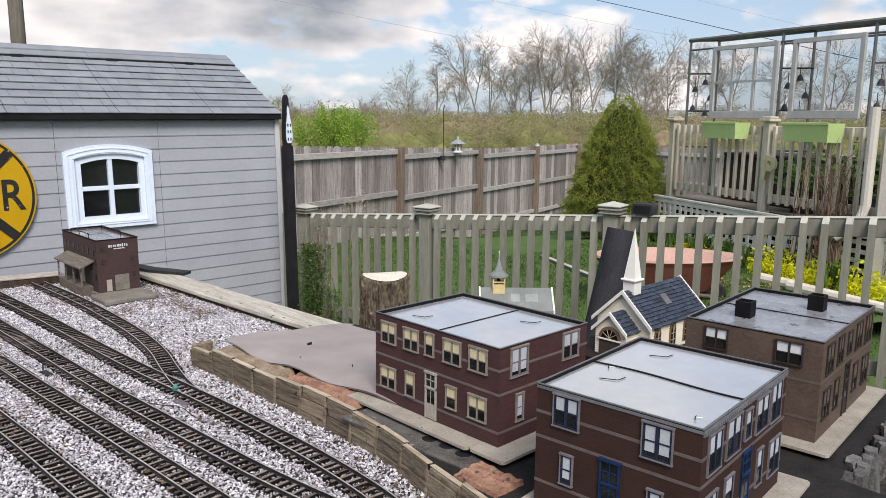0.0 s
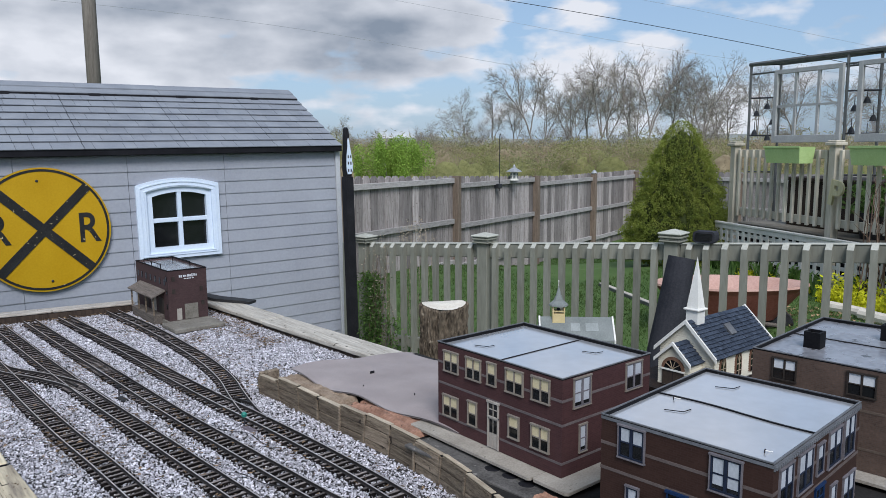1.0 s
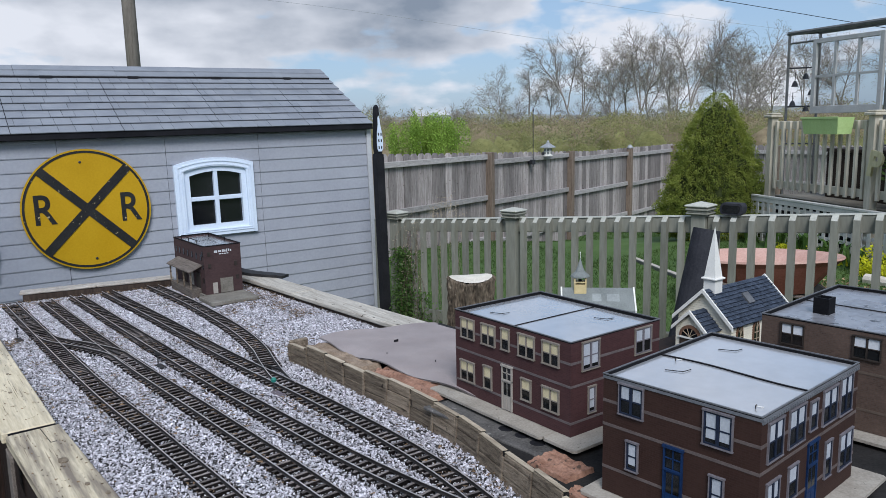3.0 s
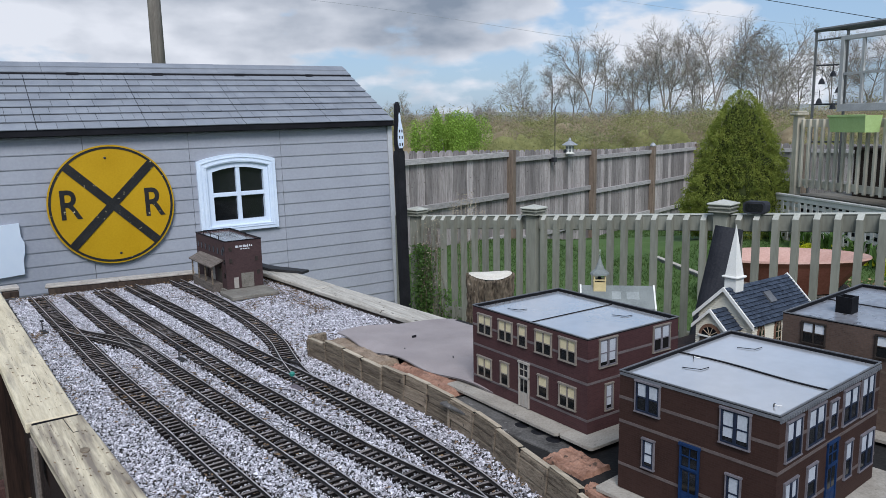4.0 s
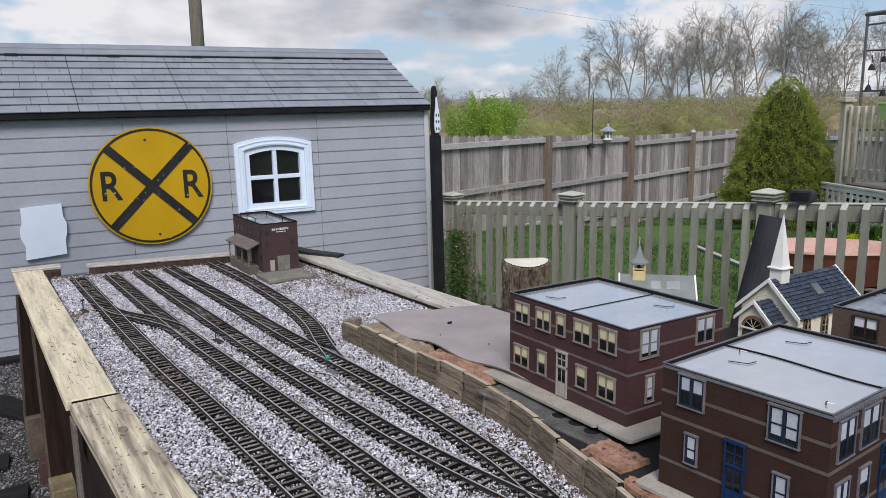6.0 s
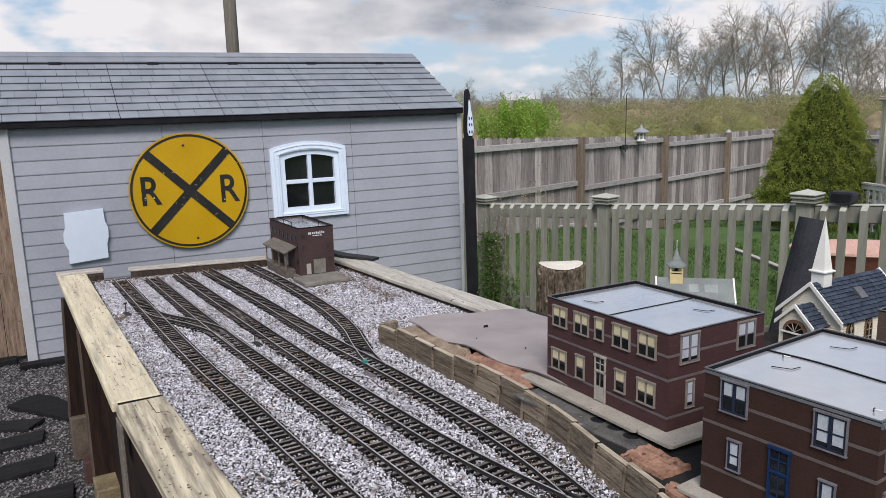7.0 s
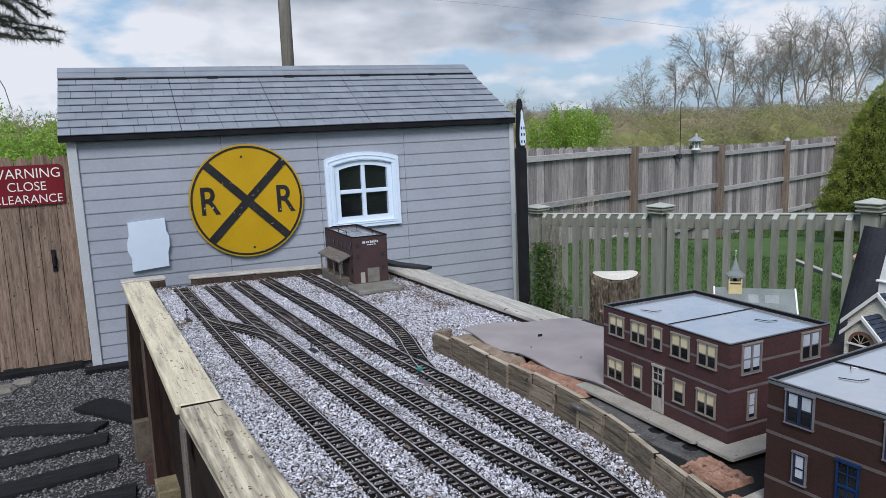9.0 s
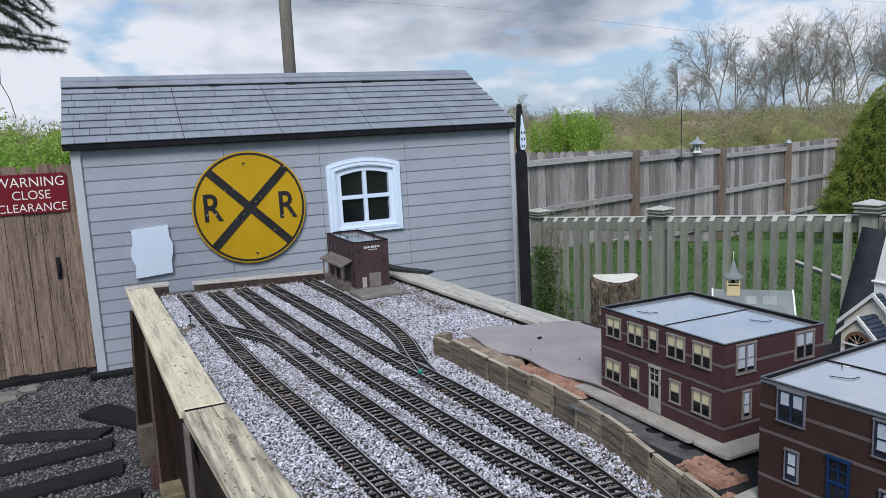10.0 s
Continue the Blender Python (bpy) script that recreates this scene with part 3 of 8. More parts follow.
def pebbles(name, mat, spots, parent=None):
    """Broken stones: spots are rows of x, y, z, size."""
    rs = np.random.RandomState(5)
    base = np.array([(1, 0, 0), (-1, 0, 0), (0, 1, 0), (0, -1, 0), (0, 0, 1), (0, 0, -1)], float)
    tri = np.array([(0, 2, 4), (2, 1, 4), (1, 3, 4), (3, 0, 4), (2, 0, 5), (1, 2, 5), (3, 1, 5), (0, 3, 5)])
    s = np.asarray(spots, float)
    n = len(s)
    v = np.repeat(base[None], n, 0) * rs.uniform(0.55, 1.25, (n, 6, 1)) + rs.uniform(-0.25, 0.25, (n, 6, 3))
    v *= rs.uniform(0.5, 1.15, (n, 1, 3))
    q = rs.normal(size=(n, 4))
    q /= np.linalg.norm(q, axis=1)[:, None]
    w, x, y, z = q.T
    rot = np.stack([np.stack([1 - 2 * (y * y + z * z), 2 * (x * y - z * w), 2 * (x * z + y * w)], -1),
                    np.stack([2 * (x * y + z * w), 1 - 2 * (x * x + z * z), 2 * (y * z - x * w)], -1),
                    np.stack([2 * (x * z - y * w), 2 * (y * z + x * w), 1 - 2 * (x * x + y * y)], -1)], 1)
    v = np.einsum("nij,nkj->nki", rot, v) * s[:, 3, None, None] * 0.5
    v[:, :, 2] *= 0.75
    v += s[:, None, :3]
    f = (tri[None] + (np.arange(n) * 6)[:, None, None]).reshape(-1, 3)
    me = bpy.data.meshes.new(name)
    me.from_pydata(v.reshape(-1, 3).tolist(), [], f.tolist())
    me.materials.append(mat)
    return me


# ---- ground ----
G = -0.05                        # level of the lawn
BA, BD = Vector((5.6, 3.0, 0)), Vector((0.9583, 0.2855, 0))      # the back fence's line


def lawn_z(x, y):
    """The lawn falls into a shallow swale along the back fence."""
    s = (x - BA.x) * BD.x + (y - BA.y) * BD.y
    d = (y - BA.y) * BD.x - (x - BA.x) * BD.y
    along = max(0.0, min(1.0, (s + 1.0) / 4.0))
    return G - 0.42 * along * along * (3 - 2 * along) * math.exp(-(d / 2.0) ** 2) * math.exp(-(max(0.0, s - 9.0) / 4.0) ** 2)


ground = Mesh()
gx = [-900, -60, 2.0] + [3 + 0.5 * i for i in range(44)] + [40, 120, 900]
gy = [-900, -60, -3.0] + [-2 + 0.5 * i for i in range(34)] + [24, 90, 900]
ground.put([(x, y, lawn_z(x, y)) for y in gy for x in gx], [(j * len(gx) + i, j * len(gx) + i + 1, (j + 1) * len(gx) + i + 1, (j + 1) * len(gx) + i) for j in range(len(gy) - 1) for i in range(len(gx) - 1)])
single("ground", ground, M_GRASS, "green spring lawn that runs to the horizon", "lawn", kind="structure")
path_bed = Mesh()
path_bed.box(-3.2, -0.6, -7.0, 1.0, G - 0.02, 0.0)
single("gravel_path", path_bed, M_PATHBED, "dark soil bed of a gravel garden path", "path", kind="structure")
rng = random.Random(3)
rs = np.random.RandomState(3)
spots = np.column_stack([rs.uniform(-1.75, -0.62, 26000), rs.uniform(-2.7, 0.25, 26000), rs.uniform(-0.002, 0.008, 26000), rs.uniform(0.008, 0.020, 26000)])
single("path_gravel", pebbles("path_gravel", M_GRAVEL, spots), M_GRAVEL, "loose grey gravel strewn over the path", "gravel", kind="stuff")


# ---- shed ----
shed = thing("shed", (0.55, 0.8, 0), "grey vinyl-sided garden shed with a shingled gable roof", "shed")
X0, X1, YB, ZE = -1.01, 2.12, 1.66, 1.49       # side walls, back wall, eaves, in the shed's own frame
RY, RZ = 0.82, 2.000                            # ridge
WX0, WX1, WZ0, WZ1 = 0.655, 1.095, 0.835, 1.262  # window opening
# the shed stands slightly turned and settled on its slab
SHED_M = Matrix(((0.9986, 0.0511, -0.0092, 0.0088), (-0.0510, 0.9986, 0.0150, 0.1479), (0.0099, -0.0145, 0.9998, -0.0302), (0, 0, 0, 1)))


def on_shed(ob):
    """Carries a thing built in the shed's frame to where the shed stands."""
    ob.matrix_basis = SHED_M @ ob.matrix_basis
    return ob


on_shed(shed)
core = Mesh()
core.box(X0 + 0.01, WX0, 0.012, 0.06, 0, ZE)
core.box(WX1, X1 - 0.01, 0.012, 0.06, 0, ZE)
core.box(WX0, WX1, 0.012, 0.06, 0, WZ0)
core.box(WX0, WX1, 0.012, 0.06, WZ1, ZE)
part("front_wall", core, M_CORNER, shed)
gable = [(0.012, 0), (YB, 0), (YB, ZE), (RY, RZ - 0.04), (0.012, ZE)]
part("gable_wall", Mesh().prism(gable, "x", X0 + 0.012, X0 + 0.06), M_SIDING, shed)
part("gable_wall", Mesh().prism(gable, "x", X1 - 0.06, X1 - 0.012), M_SIDING, shed)
part("back_wall", Mesh().box(X0 + 0.06, X1 - 0.06, YB - 0.05, YB, 0, ZE), M_SIDING, shed)
# unseen black board added to keep the shed's inside dark
part("inner_dark_wall", Mesh().box(X0 + 0.1, X1 - 0.1, 0.5, 0.52, 0.02, ZE - 0.02), M_FASCIA, shed)

# lap siding: each course a slanted board, in lengths that end at the seams
COURSE = 0.08606
seams = [X0 + 0.045, -0.097, 0.556, 1.202, X1 - 0.045]
for row in range(18):
    z0 = row * COURSE
    z1 = min(z0 + COURSE, ZE - 0.005)
    lap = [(0.012, z0), (-0.0072, z0), (-0.0086, z0 + 0.005), (-0.0082, z0 + 0.012), (-0.0032, z1), (0.012, z1)]
    for a, b in zip(seams, seams[1:]):
        spans = [(a, b)]
        if z1 > 0.82 and z0 < 1.24:
            spans = []
            if a < 0.61:
                spans.append((a, min(b, 0.61)))
            if b > 1.13:
                spans.append((max(a, 1.13), b))
        for p, q in spans:
            if q - p > 0.02:
                part("siding_board", Mesh().prism(lap, "x", p + 0.0012, q - 0.0012), M_SIDING, shed)
for x, x2 in ((X0 - 0.012, X0 + 0.046), (X1 - 0.045, X1 - 0.006)):
    part("corner_trim", Mesh().box(x, x2, -0.022, 0.03, 0.0, ZE, 0.004), M_CORNER, shed)
part("base_trim", Mesh().box(X0, X1, -0.018, 0.012, -0.02, 0.025, 0.003), M_FASCIA, shed)
part("soffit", Mesh().box(X0 - 0.04, X1 - 0.012, -0.05, 0.02, ZE - 0.004, ZE + 0.004), M_FASCIA, shed)
part("fascia", Mesh().box(X0 - 0.05, X1 - 0.010, -0.065, -0.046, 1.486, 1.529, 0.003), M_FASCIA, shed, "black fascia along the eaves")

# roof: decks, then shingles in eight courses below the lifted ridge caps
EZ = 1.524                       # eaves of the roof sheet
XL, XR = X0 - 0.052, X1 - 0.008
slope = math.atan2(RZ - EZ, RY + 0.068)
roof_len = math.hypot(RZ - EZ, RY + 0.068)
deck = [(-0.055, EZ - 0.02), (RY, RZ - 0.024), (YB + 0.05, EZ - 0.02), (YB + 0.05, EZ - 0.004), (RY, RZ - 0.006), (-0.055, EZ - 0.004)]
part("roof_deck", Mesh().prism(deck, "x", XL + 0.006, XR - 0.006), M_FASCIA, shed, "black roof edge")
bl = Mesh()
bl.prism([(RY, RZ - 0.004), (YB + 0.06, EZ - 0.002), (YB + 0.06, EZ + 0.008), (RY, RZ + 0.006)], "x", XL, XR)
part("back_roof", bl, M_SHINGLE, shed)
tilt = Matrix.Translation((0, -0.068, EZ - 0.004)) @ Matrix.Rotation(slope, 4, "X")
rows = 8
step = (roof_len - 0.165) / rows
panels = [XL, -0.34, 0.30, 0.945, 1.58, XR]     # moulded sheets, each with its own run of shingles


def sag(x, y):
    """Slow waves in the roof sheet."""
    return 0.0035 * noise.noise((x * 1.6, y * 2.4, 4.0)) + 0.0015 * noise.noise((x * 5.0, y * 3.0, 9.0))


for row in range(rows):
    for p0, p1 in zip(panels, panels[1:]):
        x, first = p0 + 0.0022, True
        while x < p1 - 0.004:
            wdt = rng.choice((0.07, 0.095, 0.12, 0.15, 0.18)) * (rng.uniform(0.4, 1.0) if first else 1)
            x2 = min(x + wdt, p1 - 0.0022)
            if p1 - x2 < 0.035:
                x2 = p1 - 0.0022
            lift = 0.0125 + rng.uniform(0, 0.0008)
            s = Mesh()
            s.m = tilt
            y0 = row * step
            ya, yb = y0 + sag(x, y0), y0 + sag(x2, y0)
            s.put([(x, ya, lift - 0.0050), (x2, yb, lift - 0.0050), (x2, y0 + step + 0.012, -0.001), (x, y0 + step + 0.012, -0.001),
                   (x, ya, lift), (x2, yb, lift), (x2, y0 + step + 0.012, 0.002), (x, y0 + step + 0.012, 0.002)],
                  [(0, 3, 2, 1), (4, 5, 6, 7), (0, 1, 5, 4), (1, 2, 6, 5), (2, 3, 7, 6), (3, 0, 4, 7)])
            part("shingle", s, M_SHINGLE, shed)
            x, first = x2 + 0.0022, False
# two strips of ridge cap, the lower one lifted over the vent
x, k = XL, 0
while x < XR - 0.02:
    x2 = min(x + (0.24 if k == 0 else rng.uniform(0.55, 0.70)), XR)
    for d0, d1, h0, h1 in ((0.0, 0.092, 0.012, 0.019), (0.084, 0.172, 0.0075, 0.0145)):
        c = Mesh()
        j = rng.uniform(-0.0015, 0.002)
        cs, sn = math.cos(slope), math.sin(slope)
        c.prism([(RY, RZ + h0 - 0.010 + j), (RY - d1 * cs, RZ - d1 * sn + h1 - 0.008 + j), (RY - d1 * cs, RZ - d1 * sn + h1 + j), (RY, RZ + h0 + j)], "x", x, x2 - 0.002)
        part("ridge_cap", c, M_SHINGLE, shed)
    x, k = x2, k + 1
part("ridge_cap", Mesh().prism([(RY, RZ + 0.0), (RY + 0.16, RZ - 0.085), (RY + 0.16, RZ - 0.075), (RY, RZ + 0.012)], "x", XL, XR), M_SHINGLE, shed)
# black strips draw the shade in the gaps under the caps
part("ridge_gap", Mesh().box(XL + 0.004, XR - 0.004, RY - 0.165, RY - 0.140, RZ - 0.105, RZ - 0.073), M_BLACK, shed, "black strip for the shaded gap below the ridge caps")
for x in (-0.70, -0.07, 0.50, 1.11, 1.70):
    part("vent_gap", Mesh().box(x, x + rng.uniform(0.05, 0.085), RY - 0.178, RY - 0.14, RZ - 0.092, RZ - 0.072), M_BLACK, shed, "black strip for the shaded gap below the ridge vent")

# arched shed window
window = part("window", Mesh().box(WX0 + 0.012, WX1 - 0.012, 0.02, 0.03, WZ0 + 0.012, WZ1 - 0.012), M_GLASS_DARK, shed, "dark four-pane window in a white arched surround")


def arch(x0, x1, z0, z1, rise, n=14):
    pts = [(x0, z0), (x1, z0), (x1, z1)]
    for i in range(1, n):
        t = i / n
        pts.append((x1 + (x0 - x1) * t, z1 + rise * (1 - (2 * t - 1) ** 2)))
    return pts + [(x0, z1)]


def ring(outer, inner, y0, y1):
    """A flat frame between two outlines with equal numbers of points, from y0 (front) to y1."""
    me, n = Mesh(), len(outer)
    me.put([(x, y0, z) for x, z in outer] + [(x, y0, z) for x, z in inner] + [(x, y1, z) for x, z in outer] + [(x, y1, z) for x, z in inner],
           [f for i in range(n) for j in [(i + 1) % n] for f in
            ((i, j, n + j, n + i), (2 * n + i, 3 * n + i, 3 * n + j, 2 * n + j), (i, 2 * n + i, 2 * n + j, j), (n + i, n + j, 3 * n + j, 3 * n + i))])
    return me


part("surround", ring(arch(0.590, 1.144, 0.790, 1.286, 0.044), arch(0.655, 1.090, 0.833, 1.240, 0.032), -0.030, 0.03), M_WHITE, window)
for a, b, h in ((0.612, 1.122, 0.004), (0.636, 1.106, 0.003)):
    part("moulding", ring(arch(a, b, 0.812 + (a - 0.612) * 0.5, 1.270 - (a - 0.612), 0.040), arch(a + 0.006, b - 0.006, 0.818 + (a - 0.612) * 0.5, 1.264 - (a - 0.612), 0.039), -0.030 - h, -0.028), M_WHITE, window)
part("sash_frame", ring(arch(0.650, 1.096, 0.828, 1.244, 0.032), arch(0.695, 1.056, 0.868, 1.208, 0.028), -0.014, 0.028), M_WHITE, window)
part("muntin", Mesh().box(0.861, 0.890, -0.011, 0.02, 0.86, 1.238, 0.003), M_WHITE, window)
part("muntin", Mesh().box(0.69, 1.06, -0.009, 0.018, 1.034, 1.063, 0.003), M_WHITE, window)

# railroad crossing sign on the wall
SC = Vector((0.042, -0.03, 1.0426))
rr = on_shed(thing("crossing_sign", SC, "round yellow railroad crossing sign with a black cross, chipped paint", "sign"))


def disc(r0, r1, y0, y1, n=72):
    o = [(SC.x + r1 * math.cos(2 * math.pi * k / n), SC.z + r1 * math.sin(2 * math.pi * k / n)) for k in range(n)]
    if r0 <= 0:
        return Mesh().prism(o, "y", y0, y1)
    i = [(SC.x + r0 * math.cos(2 * math.pi * k / n), SC.z + r0 * math.sin(2 * math.pi * k / n)) for k in range(n)]
    return ring(o, i, y0, y1)


part("panel", disc(0, 0.381, -0.034, -0.030), M_YELLOW, rr)
part("border", disc(0.357, 0.371, -0.0365, -0.034), M_SIGNBLACK, rr)
for a in (45, -45):
    c = Mesh()
    c.m = Matrix.Translation(SC) @ Matrix.Rotation(radians(a), 4, "Y")
    c.box(-0.36, 0.36, -0.0085 - (0.0006 if a > 0 else 0), -0.004, -0.027, 0.027)
    part("cross_bar", c, M_SIGNBLACK, rr)
for x, z in ((-0.210, 1.049), (0.291, 1.032)):
    lettering("R", 0.262, M_SIGNBLACK, rr, Matrix.Translation((x, -0.0355, z)) @ Matrix.Diagonal((0.82, 1, 1, 1)), "letter", 0.001, 1.0, 0.0035)
for x, z in ((-0.02, 0.3), (0.02, -0.318)):
    bm4 = Mesh()
    bm4.m = Matrix.Translation((SC.x + x, -0.034, SC.z + z)) @ Matrix.Rotation(radians(90), 4, "X")
    part("bolt", bm4.lathe(0, 0, [(0.008, 0), (0.008, 0.003), (0.004, 0.005)], 10), M_STEEL, rr)
for x, z in ((-0.345, 0.02), (0.362, 0.03)):
    part("mounting_tab", Mesh().box(SC.x + x - 0.012, SC.x + x + 0.012, -0.030, -0.012, SC.z + z - 0.01, SC.z + z + 0.01), M_STEEL, rr)

# white board with bulging sides
bd = Mesh()
side = [(0.0, 0.0), (0.197, 0.015), (0.198, 0.10), (0.209, 0.14), (0.212, 0.20), (0.199, 0.235), (0.196, 0.312), (0.0, 0.300), (0.0, 0.22), (-0.013, 0.18), (-0.014, 0.13), (0.004, 0.08)]
bd.prism([(-0.724 + a * 1.15, 0.641 + b * 1.06) for a, b in side], "y", -0.034, -0.010)
on_shed(single("wall_board", bd, M_PLAIN, "blank white board with bulging sides fixed to the siding", "board"))

# black signal post leaning at the shed's corner
sp = thing("mile_post", (1.89, -0.40, 0), "black wooden mile post with a rounded top and white plate", "post")
lean = Matrix(((0.76, 0, -0.016, 1.910), (0, 1, 0, -0.40), (0, 0, 1, 0), (0, 0, 0, 1)))


def post_part(name, outline, y0, y1, mat, parent, label=""):
    me = Mesh()
    me.m = lean
    me.prism(outline, "y", y0, y1)
    return part(name, me, mat, parent, label)


post_part("post", [(-0.040, G), (0.040, G), (0.040, 1.27), (0.034, 1.30), (-0.034, 1.30), (-0.040, 1.27)], -0.03, 0.03, M_BLACK, sp)
back_edge = [(-0.030, 1.30), (0.030, 1.30), (0.036, 1.36), (0.030, 1.44), (0.018, 1.53), (0.016, 1.60), (0.010, 1.63), (-0.002, 1.645), (-0.016, 1.63), (-0.022, 1.58), (-0.026, 1.5), (-0.036, 1.42), (-0.038, 1.35)]
post_part("finial_board", back_edge, -0.02, 0.02, M_BLACK, sp)
face = [(-0.014, 1.318), (0.020, 1.318), (0.036, 1.34), (0.038, 1.38), (0.030, 1.45), (0.014, 1.51), (0.010, 1.55), (0.000, 1.57), (-0.008, 1.55), (-0.008, 1.51), (-0.020, 1.45), (-0.026, 1.38), (-0.024, 1.34)]
plate = post_part("plate", face, -0.028, -0.021, M_WHITE, sp, "white plate with dark holes")
for x in (-0.008, 0.019):
    for z in (1.345, 1.395, 1.440):
        post_part("hole", [(x - 0.006, z - 0.010), (x + 0.006, z - 0.010), (x + 0.006, z + 0.010), (x - 0.006, z + 0.010)], -0.0295, -0.0275, M_BLACK, plate)

# ---- gate and fence beside the shed ----
gate = thing("wooden_gate", (-1.5, 0.3, 0), "tall tan wooden gate of upright boards beside the shed", "gate")
x, k = -1.018, 0
while x > -2.9:
    w = (0.098, 0.112, 0.088, 0.105)[k % 4]
    z1 = 1.365 + 0.008 * math.sin(k * 2.1)
    o = [(x - w, 0.03), (x, 0.03), (x, z1 - 0.03), (x - 0.02, z1), (x - w + 0.02, z1), (x - w, z1 - 0.03)]
    part("board", Mesh().prism(o, "y", 0.285 + 0.003 * (k % 3), 0.302), M_GATE, gate)
    x, k = x - w - 0.0035, k + 1
part("backing_board", Mesh().box(-2.9, -1.03, 0.303, 0.308, 0.05, 1.32), M_DARKWOOD, gate, "dark boards behind the gate's seams")
for z in (0.25, 0.75, 1.2):
    part("rail", Mesh().box(-2.9, -1.04, 0.309, 0.34, z, z + 0.085, 0.004), M_GATE, gate)
part("latch", Mesh().tube([(-1.165, 0.283, 0.665), (-1.165, 0.262, 0.68), (-1.165, 0.262, 0.74), (-1.165, 0.283, 0.755)], 0.008, 8), M_BLACK, gate, "black iron gate pull")
part("latch_plate", Mesh().box(-1.178, -1.152, 0.279, 0.286, 0.64, 0.78, 0.002), M_BLACK, gate)
part("hinge", Mesh().box(-1.52, -1.41, 0.276, 0.286, 0.0, 0.05, 0.003), M_BLACK, gate)

warn = thing("warning_sign", (-1.27, 0.27, 1.19), "weathered red sign with white warning lettering on the gate", "sign")
rc = [(-1.47, 1.085), (-1.46, 1.07), (-1.075, 1.07), (-1.062, 1.085), (-1.062, 1.30), (-1.075, 1.315), (-1.46, 1.315), (-1.47, 1.30)]
part("panel", Mesh().prism(rc, "y", 0.274, 0.283), M_RED, warn)
for txt, z, s in (("WARNING", 1.262, 0.086), ("CLOSE", 1.182, 0.078), ("CLEARANCE", 1.104, 0.074)):
    lettering(txt, s, M_LETTER, warn, Matrix.Translation((-1.268, 0.2735, z)) @ Matrix.Diagonal((0.93, 1, 1, 1)), "letter_line", 0.0008, 1.0, -0.0004)
for x in (-1.45, -1.085):
    for z in (1.09, 1.298):
        bm4 = Mesh()
        bm4.m = Matrix.Translation((x, 0.274, z)) @ Matrix.Rotation(radians(90), 4, "X")
        part("screw", bm4.lathe(0, 0, [(0.006, 0), (0.006, 0.002), (0.003, 0.003)], 8), M_STEEL, warn)

# dark tread boards, rocks and blocks on the gravel
treads = [((-1.26, -0.855), 0.58, 0.115, -24), ((-1.25, -1.165), 0.56, 0.125, 6), ((-1.22, -1.49), 0.56, 0.135, 7), ((-1.19, -1.84), 0.60, 0.13, 8), ((-1.22, -2.2), 0.6, 0.12, 8)]
for (cx, cy), ln, wd, an in treads:
    t = Mesh()
    t.m = pose(cx, cy, 0.006, 1.0, -0.6, an)
    t.prism([(-ln / 2, -wd / 2), (ln / 2 - 0.03, -wd / 2), (ln / 2, wd / 2), (-ln / 2 + 0.05, wd / 2)], "z", 0.0, 0.016)
    single("tread_board", t, M_TREAD, "charcoal grey tread board lying in the gravel", "board", "tread boards on the path")
fl = Mesh()
fl.prism([(-1.134, -0.623), (-1.06, -0.545), (-0.984, -0.518), (-0.90, -0.62), (-0.845, -0.759), (-0.871, -0.995), (-1.0, -0.80)], "z", 0.002, 0.024)
single("flagstone", fl, M_TREAD, "charcoal grey flat flagstone lying in the gravel", "flagstone")
single("edging_board", Mesh().box(-1.06, -0.50, 0.035, 0.115, -0.01, 0.036, 0.004), M_TREAD, "damp dark edging board at the foot of the shed", "board")
# dark board added across the gap at the gate's foot
single("threshold_board", Mesh().box(-2.9, -1.07, 0.20, 0.282, -0.01, 0.040, 0.004), M_TREAD, "dark threshold board added across the gap under the gate", "board")
for cx, cy, w, d, h, mt, lb in ((-0.835, -1.425, 0.092, 0.13, 0.20, M_FOOT, "dull brown concrete foot block under the bench post"), (-0.815, -1.712, 0.086, 0.09, 0.10, M_REDBRICK, "old dull red brick beside the bench"),
                                (-0.795, -2.06, 0.100, 0.15, 0.14, M_FOOTWOOD, "dull yellowish wooden foot block under the bench post")):
    single("foot_block", Mesh().box(cx - w / 2, cx + w / 2, cy - d / 2, cy + d / 2, 0.0, h, 0.006), mt, lb, "block", "blocks under the bench")
for cx, cy, s in ((-1.52, -0.05, 0.09), (-1.62, 0.02, 0.07), (-1.40, 0.08, 0.06)):
    rk = Mesh()
    rk.lathe(cx, cy, [(s, 0.0), (s * 1.05, s * 0.2), (s * 0.8, s * 0.42), (s * 0.25, s * 0.5)], 8)
    rk.v = [(a + 0.02 * noise.noise((a * 20, b * 20, c * 20)), b + 0.03 * noise.noise((b * 20, a * 20, 3)), c) for a, b, c in rk.v]
    single("flat_rock", rk, M_BLOCK, "flat tan rock on the gravel by the gate", "rock", "rocks by the gate")


# ---- railway bench: frame, ballast bed ----
PZ = 0.715                       # top of the ballast bed
YN = -5.7                        # near end, behind the camera
bench = thing("railway_bench", (-0.1, -3.0, 0), "waist-high wooden bench that carries the garden railway", "bench", kind="structure")
bed = Mesh()
bed.box(-0.72, 0.60, YN, -1.06, PZ - 0.10, PZ)
part("bed", bed, M_BED, bench, "bed of grey ballast")
bd = Mesh()
bd.m = Matrix.Translation((-0.832, -2.951, 0)) @ Matrix.Rotation(radians(0.45), 4, "Z")
bd.box(0.0, 0.124, 0.0, 1.905, 0.730, 0.758, 0.003)
